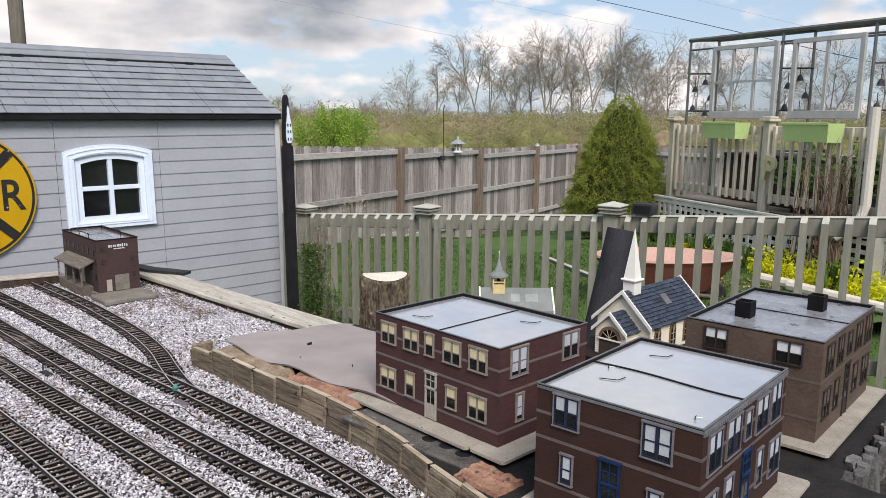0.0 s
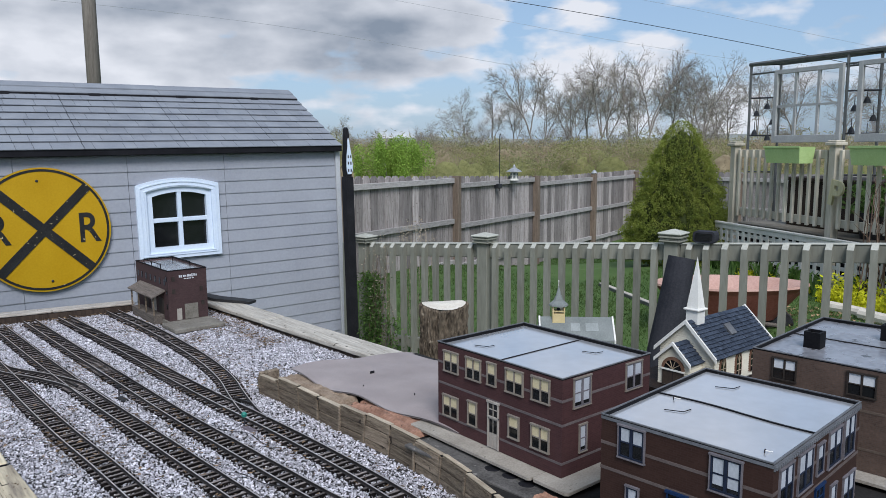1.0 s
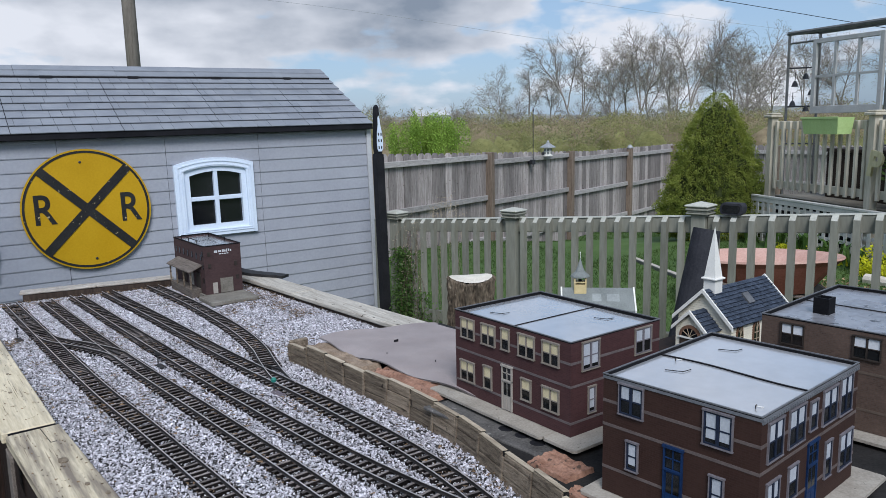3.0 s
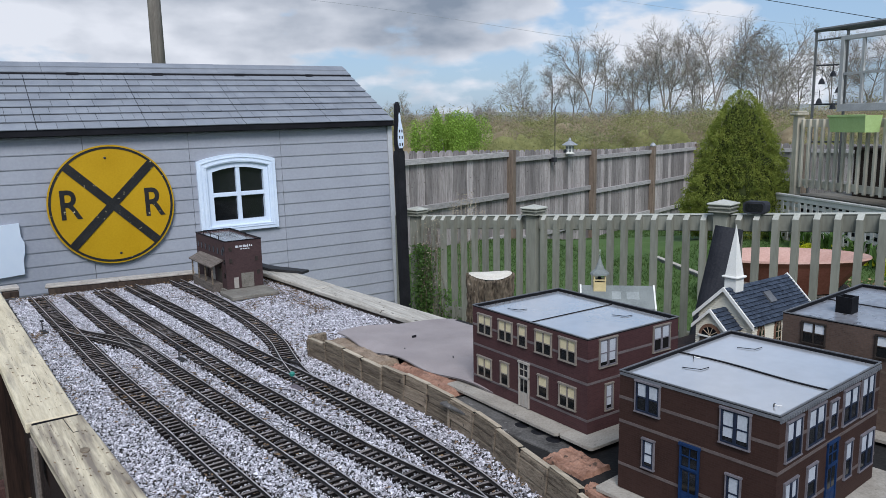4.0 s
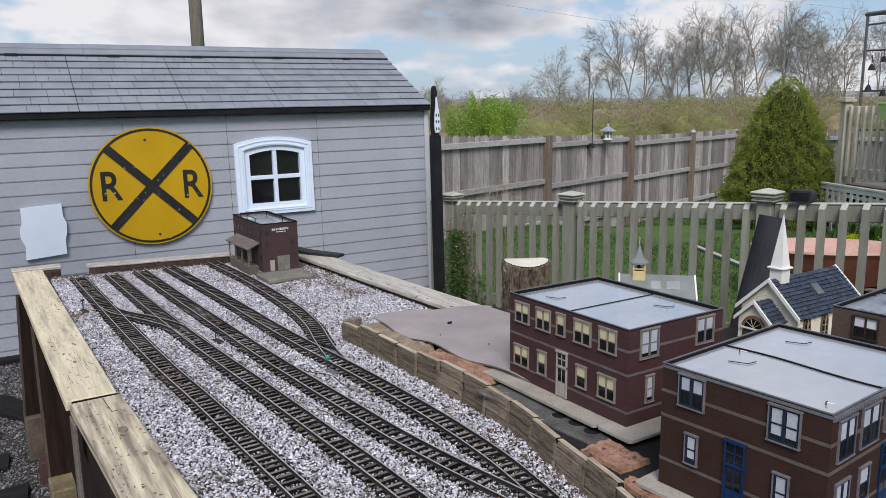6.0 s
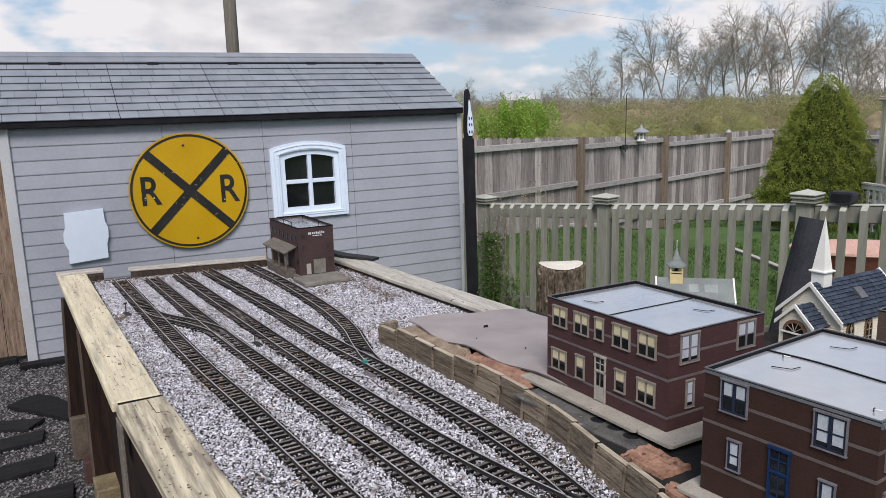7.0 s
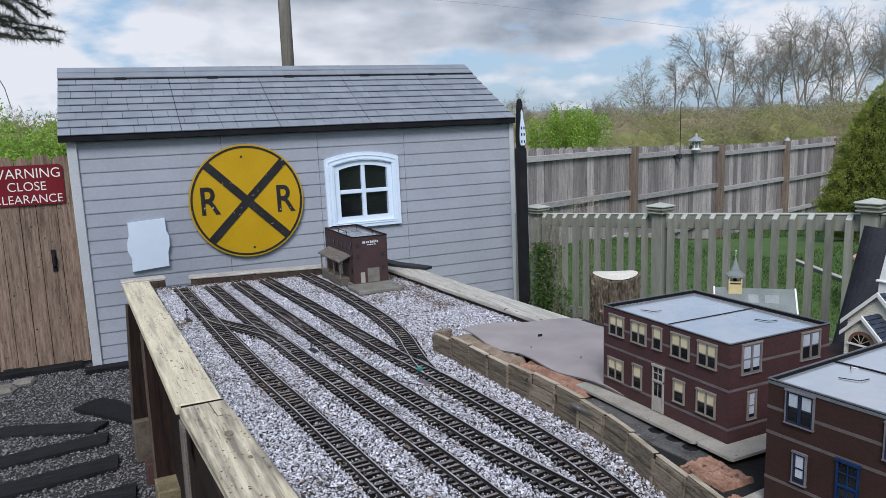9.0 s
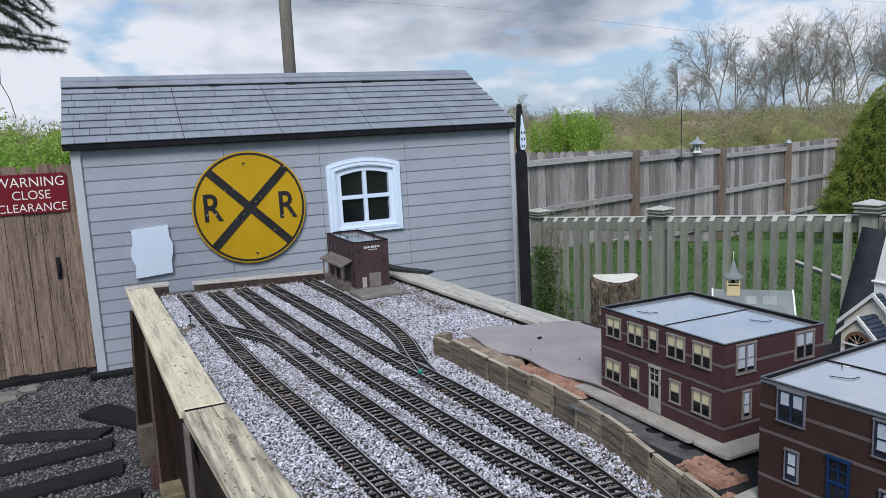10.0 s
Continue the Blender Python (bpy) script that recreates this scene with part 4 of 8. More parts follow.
part("edge_board", bd, M_BEAM, bench, "weathered pale edge board with dark knots")
# thin black plate paints the shade of the gap between the boards
eg = Mesh()
eg.m = bd.m
eg.box(0.014, 0.123, -0.0016, -0.0002, 0.735, 0.7545)
part("end_grain", eg, M_BLACK, bench, "black plate for the shaded gap at the board joint")
bd = Mesh()
bd.m = Matrix.Translation((-0.824, -2.957, 0)) @ Matrix.Rotation(radians(2.4), 4, "Z")
bd.box(0.0, 0.123, YN + 2.957, -0.003, 0.726, 0.753, 0.003)
part("edge_board", bd, M_BEAMGREY, bench, "weathered pale edge board with dark knots")
bd = Mesh()
bd.m = Matrix.Translation((-0.532, -1.128, 0)) @ Matrix.Rotation(radians(-10.0), 4, "Z")
bd.box(-0.012, 0.672, 0.004, 0.088, 0.7535, 0.764, 0.003)
part("end_board", bd, M_BEAMX, bench, "grey weathered end board")
# lower half of the board, its colour holding shade and dirt
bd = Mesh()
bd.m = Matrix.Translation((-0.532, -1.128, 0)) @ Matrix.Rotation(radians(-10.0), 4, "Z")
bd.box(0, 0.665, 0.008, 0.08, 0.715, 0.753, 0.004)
part("end_beam", bd, M_CHEST, bench, "dark beam under the end board, shade and dirt in its colour")
for k, (x, y, r) in enumerate(((-0.790, -2.52, 0.004), (-0.752, -2.42, 0.004), (-0.770, -2.62, 0.005), (-0.738, -3.208, 0.011), (-0.720, -3.369, 0.005), (-0.695, -3.44, 0.005), (-0.742, -1.92, 0.004))):
    kn = Mesh()
    kn.lathe(x, y, [(r, 0.748), (r, 0.7552 if y < -2.93 else 0.7592), (r * 0.6, 0.7556 if y < -2.93 else 0.7597), (0.001, 0.7555 if y < -2.93 else 0.7594)], 14)
    kn.v = [(a, y + (b - y) * 1.5, c) for a, b, c in kn.v]
    part("knot", kn, M_KNOT, bench, "dark knot in the edge board")
for p, q in (((-0.747, -2.958), (-0.741, -3.076)), ((-0.741, -3.076), (-0.728, -3.074))):
    ck = Mesh()
    ck.tube([(*p, 0.7532), (*q, 0.7532)], 0.0011, 4)
    part("saw_cut", ck, M_BLACK, bench, "dark saw cut in the edge board")
for k in range(22):
    far = k % 2
    y = rng.uniform(-2.9, -1.05) if far else rng.uniform(-3.9, -2.96)
    x = rng.uniform(-0.815, -0.715) + (0.042 * (-2.934 - y) if not far else 0)
    ln = rng.uniform(0.02, 0.16)
    ck = Mesh()
    z = 0.7583 if far else 0.7533
    ck.put([(x, y, z), (x + 0.0009, y + ln * 0.4, z), (x + 0.0004, y + ln, z), (x - 0.0009, y + ln * 0.5, z)], [(0, 1, 2, 3)])
    ck.put([(p[0], p[1], z - 0.0012) for p in ck.v[:4]], [(3, 2, 1, 0)])
    part("drying_crack", ck, M_KNOT, bench)
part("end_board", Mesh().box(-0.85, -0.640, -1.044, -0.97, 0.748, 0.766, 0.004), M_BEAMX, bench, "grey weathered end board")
part("end_beam", Mesh().box(-0.712, -0.645, -1.055, -0.98, 0.715, 0.747, 0.003), M_CHEST, bench, "dark beam under the end board, shade and dirt in its colour")
for y0, y1, h in ((-0.90, -0.10, 0.757), (-1.86, -0.905, 0.755)):
    bd = Mesh()
    bd.m = Matrix.Translation((0.502, -1.05, 0)) @ Matrix.Rotation(radians(3.5), 4, "Z")
    bd.box(-0.118, 0.002, y0, y1, h - 0.020, h, 0.004)
    part("side_board", bd, M_SIDEWOOD, bench, "weathered pale side board")
    # added dark joist stands for the shadow below the board's edge
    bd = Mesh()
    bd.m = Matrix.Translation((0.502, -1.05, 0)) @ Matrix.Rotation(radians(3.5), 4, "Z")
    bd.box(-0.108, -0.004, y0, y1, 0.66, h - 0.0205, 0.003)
    part("side_joist", bd, M_CHEST, bench, "dark joist added for the shade under the side board")
for x0, x1, y, z, lean in ((-0.880, -0.775, -1.458, 0.20, 0.022), (-0.842, -0.705, -2.002, 0.14, 0.0), (-0.82, -0.70, -3.55, 0.0, 0.0), (-0.80, -0.68, -4.4, 0.0, 0.0), (-0.78, -0.66, -5.3, 0.0, 0.0)):
    pt = Mesh()
    pt.put([(a + lean * t, y + b, z + (0.7285 - z) * t) for t in (0.0, 1.0) for a, b in ((x0, 0.0), (x1, 0.0), (x1, 0.042), (x0, 0.042))], [(3, 2, 1, 0), (4, 5, 6, 7), (0, 1, 5, 4), (1, 2, 6, 5), (2, 3, 7, 6), (3, 0, 4, 7)])
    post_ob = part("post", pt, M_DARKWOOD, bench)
    # pale strip paints the light that catches the post's edge
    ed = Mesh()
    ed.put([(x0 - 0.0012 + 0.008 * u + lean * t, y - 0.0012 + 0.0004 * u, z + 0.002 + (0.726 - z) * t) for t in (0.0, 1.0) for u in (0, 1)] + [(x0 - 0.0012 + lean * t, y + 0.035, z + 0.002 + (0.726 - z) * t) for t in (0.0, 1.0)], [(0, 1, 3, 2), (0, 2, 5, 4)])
    part("worn_edge", ed, M_POSTEDGE, post_ob, "paler edge of the post, light put into its colour")
# skirt boards: the shade between the posts is part of their dark colour
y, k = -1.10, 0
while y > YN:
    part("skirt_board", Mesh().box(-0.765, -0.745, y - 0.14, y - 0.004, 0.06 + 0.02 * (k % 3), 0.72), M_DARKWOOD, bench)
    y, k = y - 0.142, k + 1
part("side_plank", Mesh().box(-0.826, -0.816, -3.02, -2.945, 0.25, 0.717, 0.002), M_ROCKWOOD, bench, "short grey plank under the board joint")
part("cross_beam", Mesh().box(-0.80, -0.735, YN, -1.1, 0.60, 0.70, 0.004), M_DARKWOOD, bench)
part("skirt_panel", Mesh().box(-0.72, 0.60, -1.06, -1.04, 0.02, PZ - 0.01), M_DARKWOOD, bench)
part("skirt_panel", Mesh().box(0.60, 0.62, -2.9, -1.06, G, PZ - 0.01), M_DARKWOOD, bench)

# ---- tracks ----
TZ = 0.7235                      # top of the ties' bed
RAIL = [(-0.0024, 0), (0.0024, 0), (0.0024, 0.001), (0.0008, 0.0018), (0.0008, 0.0068), (0.0014, 0.0074), (0.0014, 0.0089), (-0.0014, 0.0089), (-0.0014, 0.0074), (-0.0008, 0.0068), (-0.0008, 0.0018), (-0.0024, 0.001)]
HEAD = [(-0.0015, 0.0087), (0.0015, 0.0087), (0.0013, 0.0096), (-0.0013, 0.0096)]
lines = {
    "a": [(-0.588, -1.17), (-0.575, -1.68), (-0.556, -2.35), (-0.540, -2.75), (-0.520, -3.05), (-0.505, -3.34), (-0.490, -3.635), (-0.468, -4.1), (-0.44, -4.9), (-0.42, -5.6)],
    "b": [(-0.448, -1.20), (-0.421, -2.0), (-0.401, -2.418), (-0.381, -2.737), (-0.360, -3.03), (-0.342, -3.312), (-0.330, -3.501), (-0.318, -3.723), (-0.30, -4.2), (-0.27, -4.9), (-0.25, -5.6)],
    "c": [(-0.318, -1.19), (-0.290, -1.944), (-0.271, -2.373), (-0.252, -2.82), (-0.232, -3.111), (-0.212, -3.38), (-0.197, -3.56), (-0.170, -3.76), (-0.136, -3.95), (-0.117, -4.08)],
    "d": [(-0.180, -1.20), (-0.143, -1.911), (-0.124, -2.471), (-0.108, -2.769), (-0.092, -2.956), (-0.080, -3.122), (-0.071, -3.288), (-0.064, -3.549), (-0.070, -3.764), (-0.088, -3.92), (-0.117, -4.10), (-0.17, -4.45), (-0.2, -5.0), (-0.2, -5.6)],
    "e": [(0.030, -1.20), (0.050, -1.683), (0.046, -2.093), (0.031, -2.366), (0.000, -2.59), (-0.040, -2.755), (-0.072, -2.90), (-0.090, -3.02)],
    "x": [(-0.568, -1.86), (-0.548, -1.985), (-0.475, -2.140), (-0.417, -2.290), (-0.396, -2.42), (-0.386, -2.56)],
}
tie_mesh = Mesh()
tie_mesh.box(-0.039, 0.039, -0.0048, 0.0048, -0.006, 0.0048, 0.0010)
tie_mesh = tie_mesh.done("tie")
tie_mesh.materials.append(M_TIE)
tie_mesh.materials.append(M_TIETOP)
# upward faces take the paler lit colour, the rest the shaded one
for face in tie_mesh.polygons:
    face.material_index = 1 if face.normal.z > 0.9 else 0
centres = []
for key, pts in lines.items():
    track = thing("track", (pts[0][0], pts[0][1], TZ), "model railway track with weathered rails on black-brown ties" if key != "x" else "crossover track between two yard tracks, weathered rails", "track", "yard tracks")
    mid = smooth_path(pts, 0.02)
    for off in (-0.0241, 0.0241):
        rail = []
        for i, p in enumerate(mid):
            d = mid[min(i + 1, len(mid) - 1)] - mid[max(i - 1, 0)]
            rail.append(Vector((p.x + off * d.y / d.length, p.y - off * d.x / d.length, TZ + 0.004)))
        bar_ob = part("rail", Mesh().sweep(rail, RAIL), M_RAIL, track)
        part("rail_head", Mesh().sweep(rail, HEAD), M_RAILHEAD, bar_ob, "worn shiny rail head")
    along = smooth_path(pts, 0.0005)
    cumul = [0.0]
    for a, b in zip(along, along[1:]):
        cumul.append(cumul[-1] + (b - a).length)
    want = 0.01
    for i in range(1, len(along)):
        if cumul[i] >= want:
            want += 0.0262
            p, d = along[i], along[i] - along[i - 1]
            centres.append((p.x, p.y))
            clash = key == "x" and (p.y > -1.95 or p.y < -2.36) or key == "e" and p.y < -2.8 or key == "c" and p.y < -3.86
            if p.y < -5.6 or clash:
                continue
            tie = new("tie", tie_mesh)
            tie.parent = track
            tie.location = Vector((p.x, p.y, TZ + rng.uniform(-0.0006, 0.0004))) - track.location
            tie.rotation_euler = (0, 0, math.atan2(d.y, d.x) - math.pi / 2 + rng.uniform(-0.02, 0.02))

# long frog rails and closing rails make the turnouts read
for px, py, an, ln in ((-0.470, -2.09, 24, 0.10), (-0.413, -2.30, 10, 0.09), (-0.052, -2.83, 14, 0.08), (-0.098, -3.93, 12, 0.08)):
    fr = Mesh()
    fr.m = pose(px, py, TZ + 0.004, 0, 0, an)
    fr.prism([(-0.004, -ln / 2), (0.004, -ln / 2), (0.001, ln / 2), (-0.001, ln / 2)], "z", 0.0, 0.0075)
    single("frog", fr, M_RAIL, "worn metal frog where two rails cross", "rail frog", "turnout frogs")

# switch machines with their little stands
for cx, cy, an, lens in ((-0.646, -1.850, 5, False), (-0.324, -2.545, 4, False), (-0.132, -3.042, 6, True)):
    sw = thing("switch_machine", (cx, cy, PZ), "small grey-black switch machine with a pin stand beside the track" if not lens else "small mauve-grey switch machine with a green lens beside the track", "switch machine", "switch machines")
    m4 = pose(cx, cy, PZ, 0, 0, an)
    b4 = Mesh()
    b4.m = m4
    b4.box(-0.011, 0.011, -0.026, 0.026, 0.0, 0.011, 0.002)
    part("body", b4, M_PLATE if lens else M_RUBBER, sw)
    b4 = Mesh()
    b4.m = m4
    b4.tube([(0.0, 0.024, 0.012), (0.0, 0.024, 0.05 if not lens else 0.04)], 0.0022, 6)
    part("pin", b4, M_STEEL, sw)
    b4 = Mesh()
    b4.m = m4
    if lens:
        b4.lathe(0.0, 0.024, [(0.002, 0.036), (0.007, 0.0385), (0.0085, 0.046), (0.004, 0.051)], 10)
        part("lens", b4, M_GREEN, sw, "green signal lens")
    else:
        b4.box(-0.007, 0.007, 0.022, 0.026, 0.042, 0.05)
        part("flag", b4, M_STEEL, sw)

# ---- ballast stones ----
N = 205000
sx, sy = rs.uniform(-0.700, 0.62, N), rs.uniform(-4.75, -1.09, N)
keep = ~((sx > 0.055) & (sy < -2.80)) & (sx < 0.392 - 0.061 * (sy + 1.05)) & (sy < -1.12 - 0.175 * np.clip(sx + 0.535, 0, 0.68)) & ~((sx > 0.12) & (sx < 0.31) & (sy > -1.75) & (sy < -1.2))
sx, sy = sx[keep], sy[keep]
cc = np.array(centres)
near = np.full(len(sx), 9.0)
for i in range(0, len(sx), 4000):
    d = np.hypot(sx[i:i + 4000, None] - cc[None, :, 0], sy[i:i + 4000, None] - cc[None, :, 1])
    near[i:i + 4000] = d.min(1)
inside = near < 0.041
size = 0.0054 + 0.0066 * rs.uniform(size=len(sx)) ** 1.6
sz = PZ + rs.uniform(0.001, 0.008, len(sx)) + 0.004 * np.array([noise.noise((a * 9, b * 9, 0)) for a, b in zip(sx, sy)])
tc = cc[(cc[:, 1] > -4.75)]
pickc = rs.randint(0, len(tc), 52000)
ix, iy = tc[pickc, 0] + rs.uniform(-0.043, 0.043, 52000), tc[pickc, 1] + rs.uniform(-0.0135, 0.0135, 52000)
fill = np.column_stack([ix, iy, PZ + rs.uniform(0.003, 0.0086, 52000), rs.uniform(0.0042, 0.0068, 52000)])
behind = np.column_stack([rs.uniform(-0.68, 0.58, 6000), rs.uniform(-5.68, -4.74, 6000), np.full(6000, PZ + 0.003), rs.uniform(0.014, 0.024, 6000)])
single("ballast", pebbles("ballast", M_STONE, np.vstack([np.column_stack([sx, sy, sz, size])[~inside], fill, behind])), M_STONE, "loose grey and white crushed stone ballast round the tracks", "ballast", kind="stuff")
straw = Mesh()
for _ in range(1500):
    x, y = rng.gauss(0.34, 0.05), rng.uniform(-2.3, -1.25)
    x = min(x, 0.385 - 0.061 * (y + 1.05))
    if rng.random() < 0.35:
        x, y = rng.uniform(-0.69, 0.1), rng.uniform(-1.3, -1.12)
    a = rng.uniform(0, 6.28)
    ln = rng.uniform(0.006, 0.022)
    z = PZ + 0.013
    straw.put([(x, y, z), (x + ln * math.cos(a), y + ln * math.sin(a), z + 0.004), (x + 0.35 * ln * math.sin(a), y - 0.35 * ln * math.cos(a), z + 0.002)], [(0, 1, 2)])
spots = [(rng.uniform(-0.68, 0.30), rng.uniform(-4.3, -1.2), rng.uniform(0.02, 0.09)) for _ in range(70)] + [(-0.672, -1.90, 0.025), (-0.66, -1.96, 0.03), (-0.12, -3.1, 0.05)]
for _ in range(5200):
    cx, cy, sp = rng.choice(spots)
    x, y = max(-0.695, rng.gauss(cx, sp)), rng.gauss(cy, sp * 1.6)
    if x > 0.04 and y < -2.72 or x > 0.38 - 0.061 * (y + 1.05) or y > -1.3:
        continue
    a, ln, z = rng.uniform(0, 6.28), rng.uniform(0.005, 0.017), PZ + rng.uniform(0.010, 0.0155)
    w = rng.choice((0.12, 0.2, 0.55))
    straw.put([(x, y, z), (x + ln * math.cos(a), y + ln * math.sin(a), z + rng.uniform(-0.001, 0.004)), (x + w * ln * math.sin(a), y - w * ln * math.cos(a), z + 0.002)], [(0, 1, 2)])
for _ in range(420):
    far = rng.random() < 0.55
    y = rng.uniform(-2.9, -1.05) if far else rng.uniform(-4.0, -2.96)
    x = rng.uniform(-0.82, -0.71) + (0.0 if far else 0.035 * (-2.934 - y))
    a, ln, z = rng.uniform(0, 6.28), rng.uniform(0.002, 0.009), 0.7588 if far else 0.7538
    if y > -2.0:
        x = min(x, rng.uniform(-0.76, -0.705))
    straw.put([(x, y, z), (x + ln * math.cos(a), y + ln * math.sin(a), z + 0.001), (x - 0.4 * ln * math.sin(a), y + 0.4 * ln * math.cos(a), z + 0.002)], [(0, 1, 2)])
single("dry_litter", straw, M_LITTER, "dry brown leaf litter on the ballast", "leaf litter", kind="stuff")
for k, pts in enumerate(([(-0.290, -3.30), (-0.281, -3.339), (-0.25, -3.42), (-0.222, -3.478), (-0.20, -3.48)], [(-0.25, -2.95), (-0.17, -3.06), (-0.15, -3.2)], [(-0.18, -2.42), (-0.13, -2.6), (-0.16, -2.7)])):
    tw = Mesh()
    tw.tube([(p.x, p.y, PZ + 0.016 + 0.004 * math.sin(i)) for i, p in enumerate(smooth_path(pts, 0.02))], 0.0011, 5)
    single("loose_wire", tw, M_RUBBER, "thin black wire lying on the ballast", "wire", "loose wires on the ballast")

# ---- stake wall along the town ----
wall = thing("stake_wall", (0.04, -3.3, PZ), "low retaining wall of weathered wooden stakes along the track", "retaining wall", kind="structure")
line = smooth_path([(0.044, -2.775), (0.060, -2.97), (0.062, -3.10), (0.066, -3.21), (0.072, -3.304), (0.075, -3.42), (0.074, -3.523), (0.066, -3.63), (0.049, -3.744), (0.026, -3.856), (0.007, -3.963), (-0.010, -4.055), (-0.045, -4.2), (-0.078, -4.35), (-0.12, -4.7)], 0.108)
for i, (a, b) in enumerate(zip(line, line[1:])):
    d = b - a
    top = 0.791 + rng.uniform(-0.011, 0.008)
    s = Mesh()
    s.m = Matrix.Translation((a.x, a.y, PZ)) @ Matrix.Rotation(math.atan2(d.y, d.x), 4, "Z") @ Matrix.Rotation(rng.uniform(-0.12, 0.08), 4, "X") @ Matrix.Translation((0, 0, -PZ))
    L = d.length
    mid = PZ + rng.uniform(0.030, 0.044)
    lo, hi = sorted((rng.uniform(-0.0015, 0.0015), rng.uniform(-0.0015, 0.0015)))
    cuts = sorted([PZ - 0.02, top] + [PZ + v + rng.uniform(-0.006, 0.006) for v in ((0.022, 0.05) if i % 3 else (0.036,))])
    # black backing puts the shade of the joints into its colour
    bk = Mesh()
    bk.m = s.m
    bk.box(0.001, L + 0.001, -0.0046, 0.004, PZ - 0.02, top - 0.001)
    part("backing", bk, M_SOIL, wall)
    for za, zb in zip(cuts, cuts[1:]):
        j = rng.uniform(-0.0022, 0.0012)
        s.box(0.0025 + rng.uniform(0, 0.003), L - 0.0025 - rng.uniform(0, 0.003), j - 0.010, -0.005, za + 0.0010, zb - 0.0010, 0.0014)
    part("stake_board", s, M_STAKE, wall)
    bt = Mesh()
    bt.m = s.m
    bt.box(-0.005, 0.004, -0.0138, -0.0085, PZ - 0.02, top - rng.uniform(0.002, 0.010), 0.001)
    part("batten", bt, M_STAKE, wall)
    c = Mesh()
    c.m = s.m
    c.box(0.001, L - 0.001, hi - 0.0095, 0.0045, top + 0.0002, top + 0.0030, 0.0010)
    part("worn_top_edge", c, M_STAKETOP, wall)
en = Mesh()
en.box(0.034, 0.10, -2.782, -2.765, PZ - 0.01, 0.792, 0.003)
part("stake_board", en, M_STAKE, wall)

# ---- town base ----
town = Mesh()
edge = [(0.09, -2.86), (0.60, -2.86), (0.62, -3.40), (0.64, -3.95), (1.22, -3.92), (1.24, -4.42), (0.62, -4.46), (0.60, -4.70), (-0.06, -4.70), (-0.03, -4.2), (0.03, -3.95), (0.075, -3.66), (0.09, -3.45), (0.085, -3.0)]
town.prism(edge, "z", 0.45, 0.7705)
single("town_base", town, M_SOIL, "black base under the model town", "base", kind="structure")
pad = Mesh()
pad.prism([(0.98, -3.80), (1.50, -3.80), (1.50, -3.46), (0.98, -3.46)], "z", G, 0.744)
single("church_plinth", pad, M_DARKWOOD, "dark wooden plinth under the model church", "plinth", kind="structure")
ledge = Mesh()
ledge.prism([(0.60, -5.2), (2.0, -5.2), (2.0, -4.40), (0.60, -4.48)], "z", G, 0.67)
single("lower_ledge", ledge, M_PATHBED, "dark lower ledge of the railway bench", "ledge", kind="structure")

felt = Mesh()
NX, NY = 26, 22
fv, ff = [], []
for j in range(NY + 1):
    for i in range(NX + 1):
        u, v = i / NX, j / NY
        x0 = 0.128 - 0.012 * math.sin(min(1, v * 2.2) * math.pi) + 0.085 * max(0, v - 0.4)
        x = x0 + u * (0.60 - x0)
        y = -2.80 - 0.03 * u - v * 0.78
        z = 0.796 - 0.032 * u ** 2 * (1 - v) + 0.003 * noise.noise((x * 9, y * 9, 1))
        edge = max(0, 1 - u * 9)
        z += edge * (0.006 * math.sin(v * 16) - 0.003) + max(0, 1 - v * 9) * 0.005 * math.sin(u * 9)
        fv.append((x, y, z))
for j in range(NY):
    for i in range(NX):
        a = j * (NX + 1) + i
        ff.append((a, a + 1, a + NX + 2, a + NX + 1))
felt.put(fv, ff)
felt.put([(x, y, z - 0.0035) for x, y, z in fv], [f[::-1] for f in ff])
single("felt_sheet", felt, M_FELT, "grey-brown roofing felt sheet curling at its edge", "felt sheet", smooth=True)
for i, (x, y) in enumerate(((0.20, -3.12), (0.27, -3.28), (0.38, -3.30), (0.30, -3.02))):
    nl = Mesh()
    nl.box(x - 0.001 - 0.007 * (i == 3), x + 0.001 + 0.007 * (i == 3), y - 0.001, y + 0.001, 0.788, 0.800)
    single("nail", nl, M_BLACK, "black nail through the felt sheet", "nail", "nails in the felt")


def lump(x0, x1, y0, y1, z0, z1, n=14, amp=0.006, seed=0.0):
    """A rough slab with an uneven top."""
    me = Mesh()
    top = []
    for j in range(n + 1):
        for i in range(n + 1):
            u, v = i / n, j / n
            e = min(u, 1 - u, v, 1 - v)
            top.append((x0 + (x1 - x0) * u + 0.3 * amp * noise.noise((u * 5, v * 5, seed)), y0 + (y1 - y0) * v + 0.5 * amp * noise.noise((v * 5, u * 5, seed + 4)),
                        (z1 if e > 0 else z0) + (amp * noise.noise((u * 6, v * 6, seed + 2)) + 0.5 * amp * noise.noise((u * 17, v * 17, seed)) if e > 0 else 0)))
    me.put(top, [(j * (n + 1) + i, j * (n + 1) + i + 1, (j + 1) * (n + 1) + i + 1, (j + 1) * (n + 1) + i) for j in range(n) for i in range(n)])
    return me


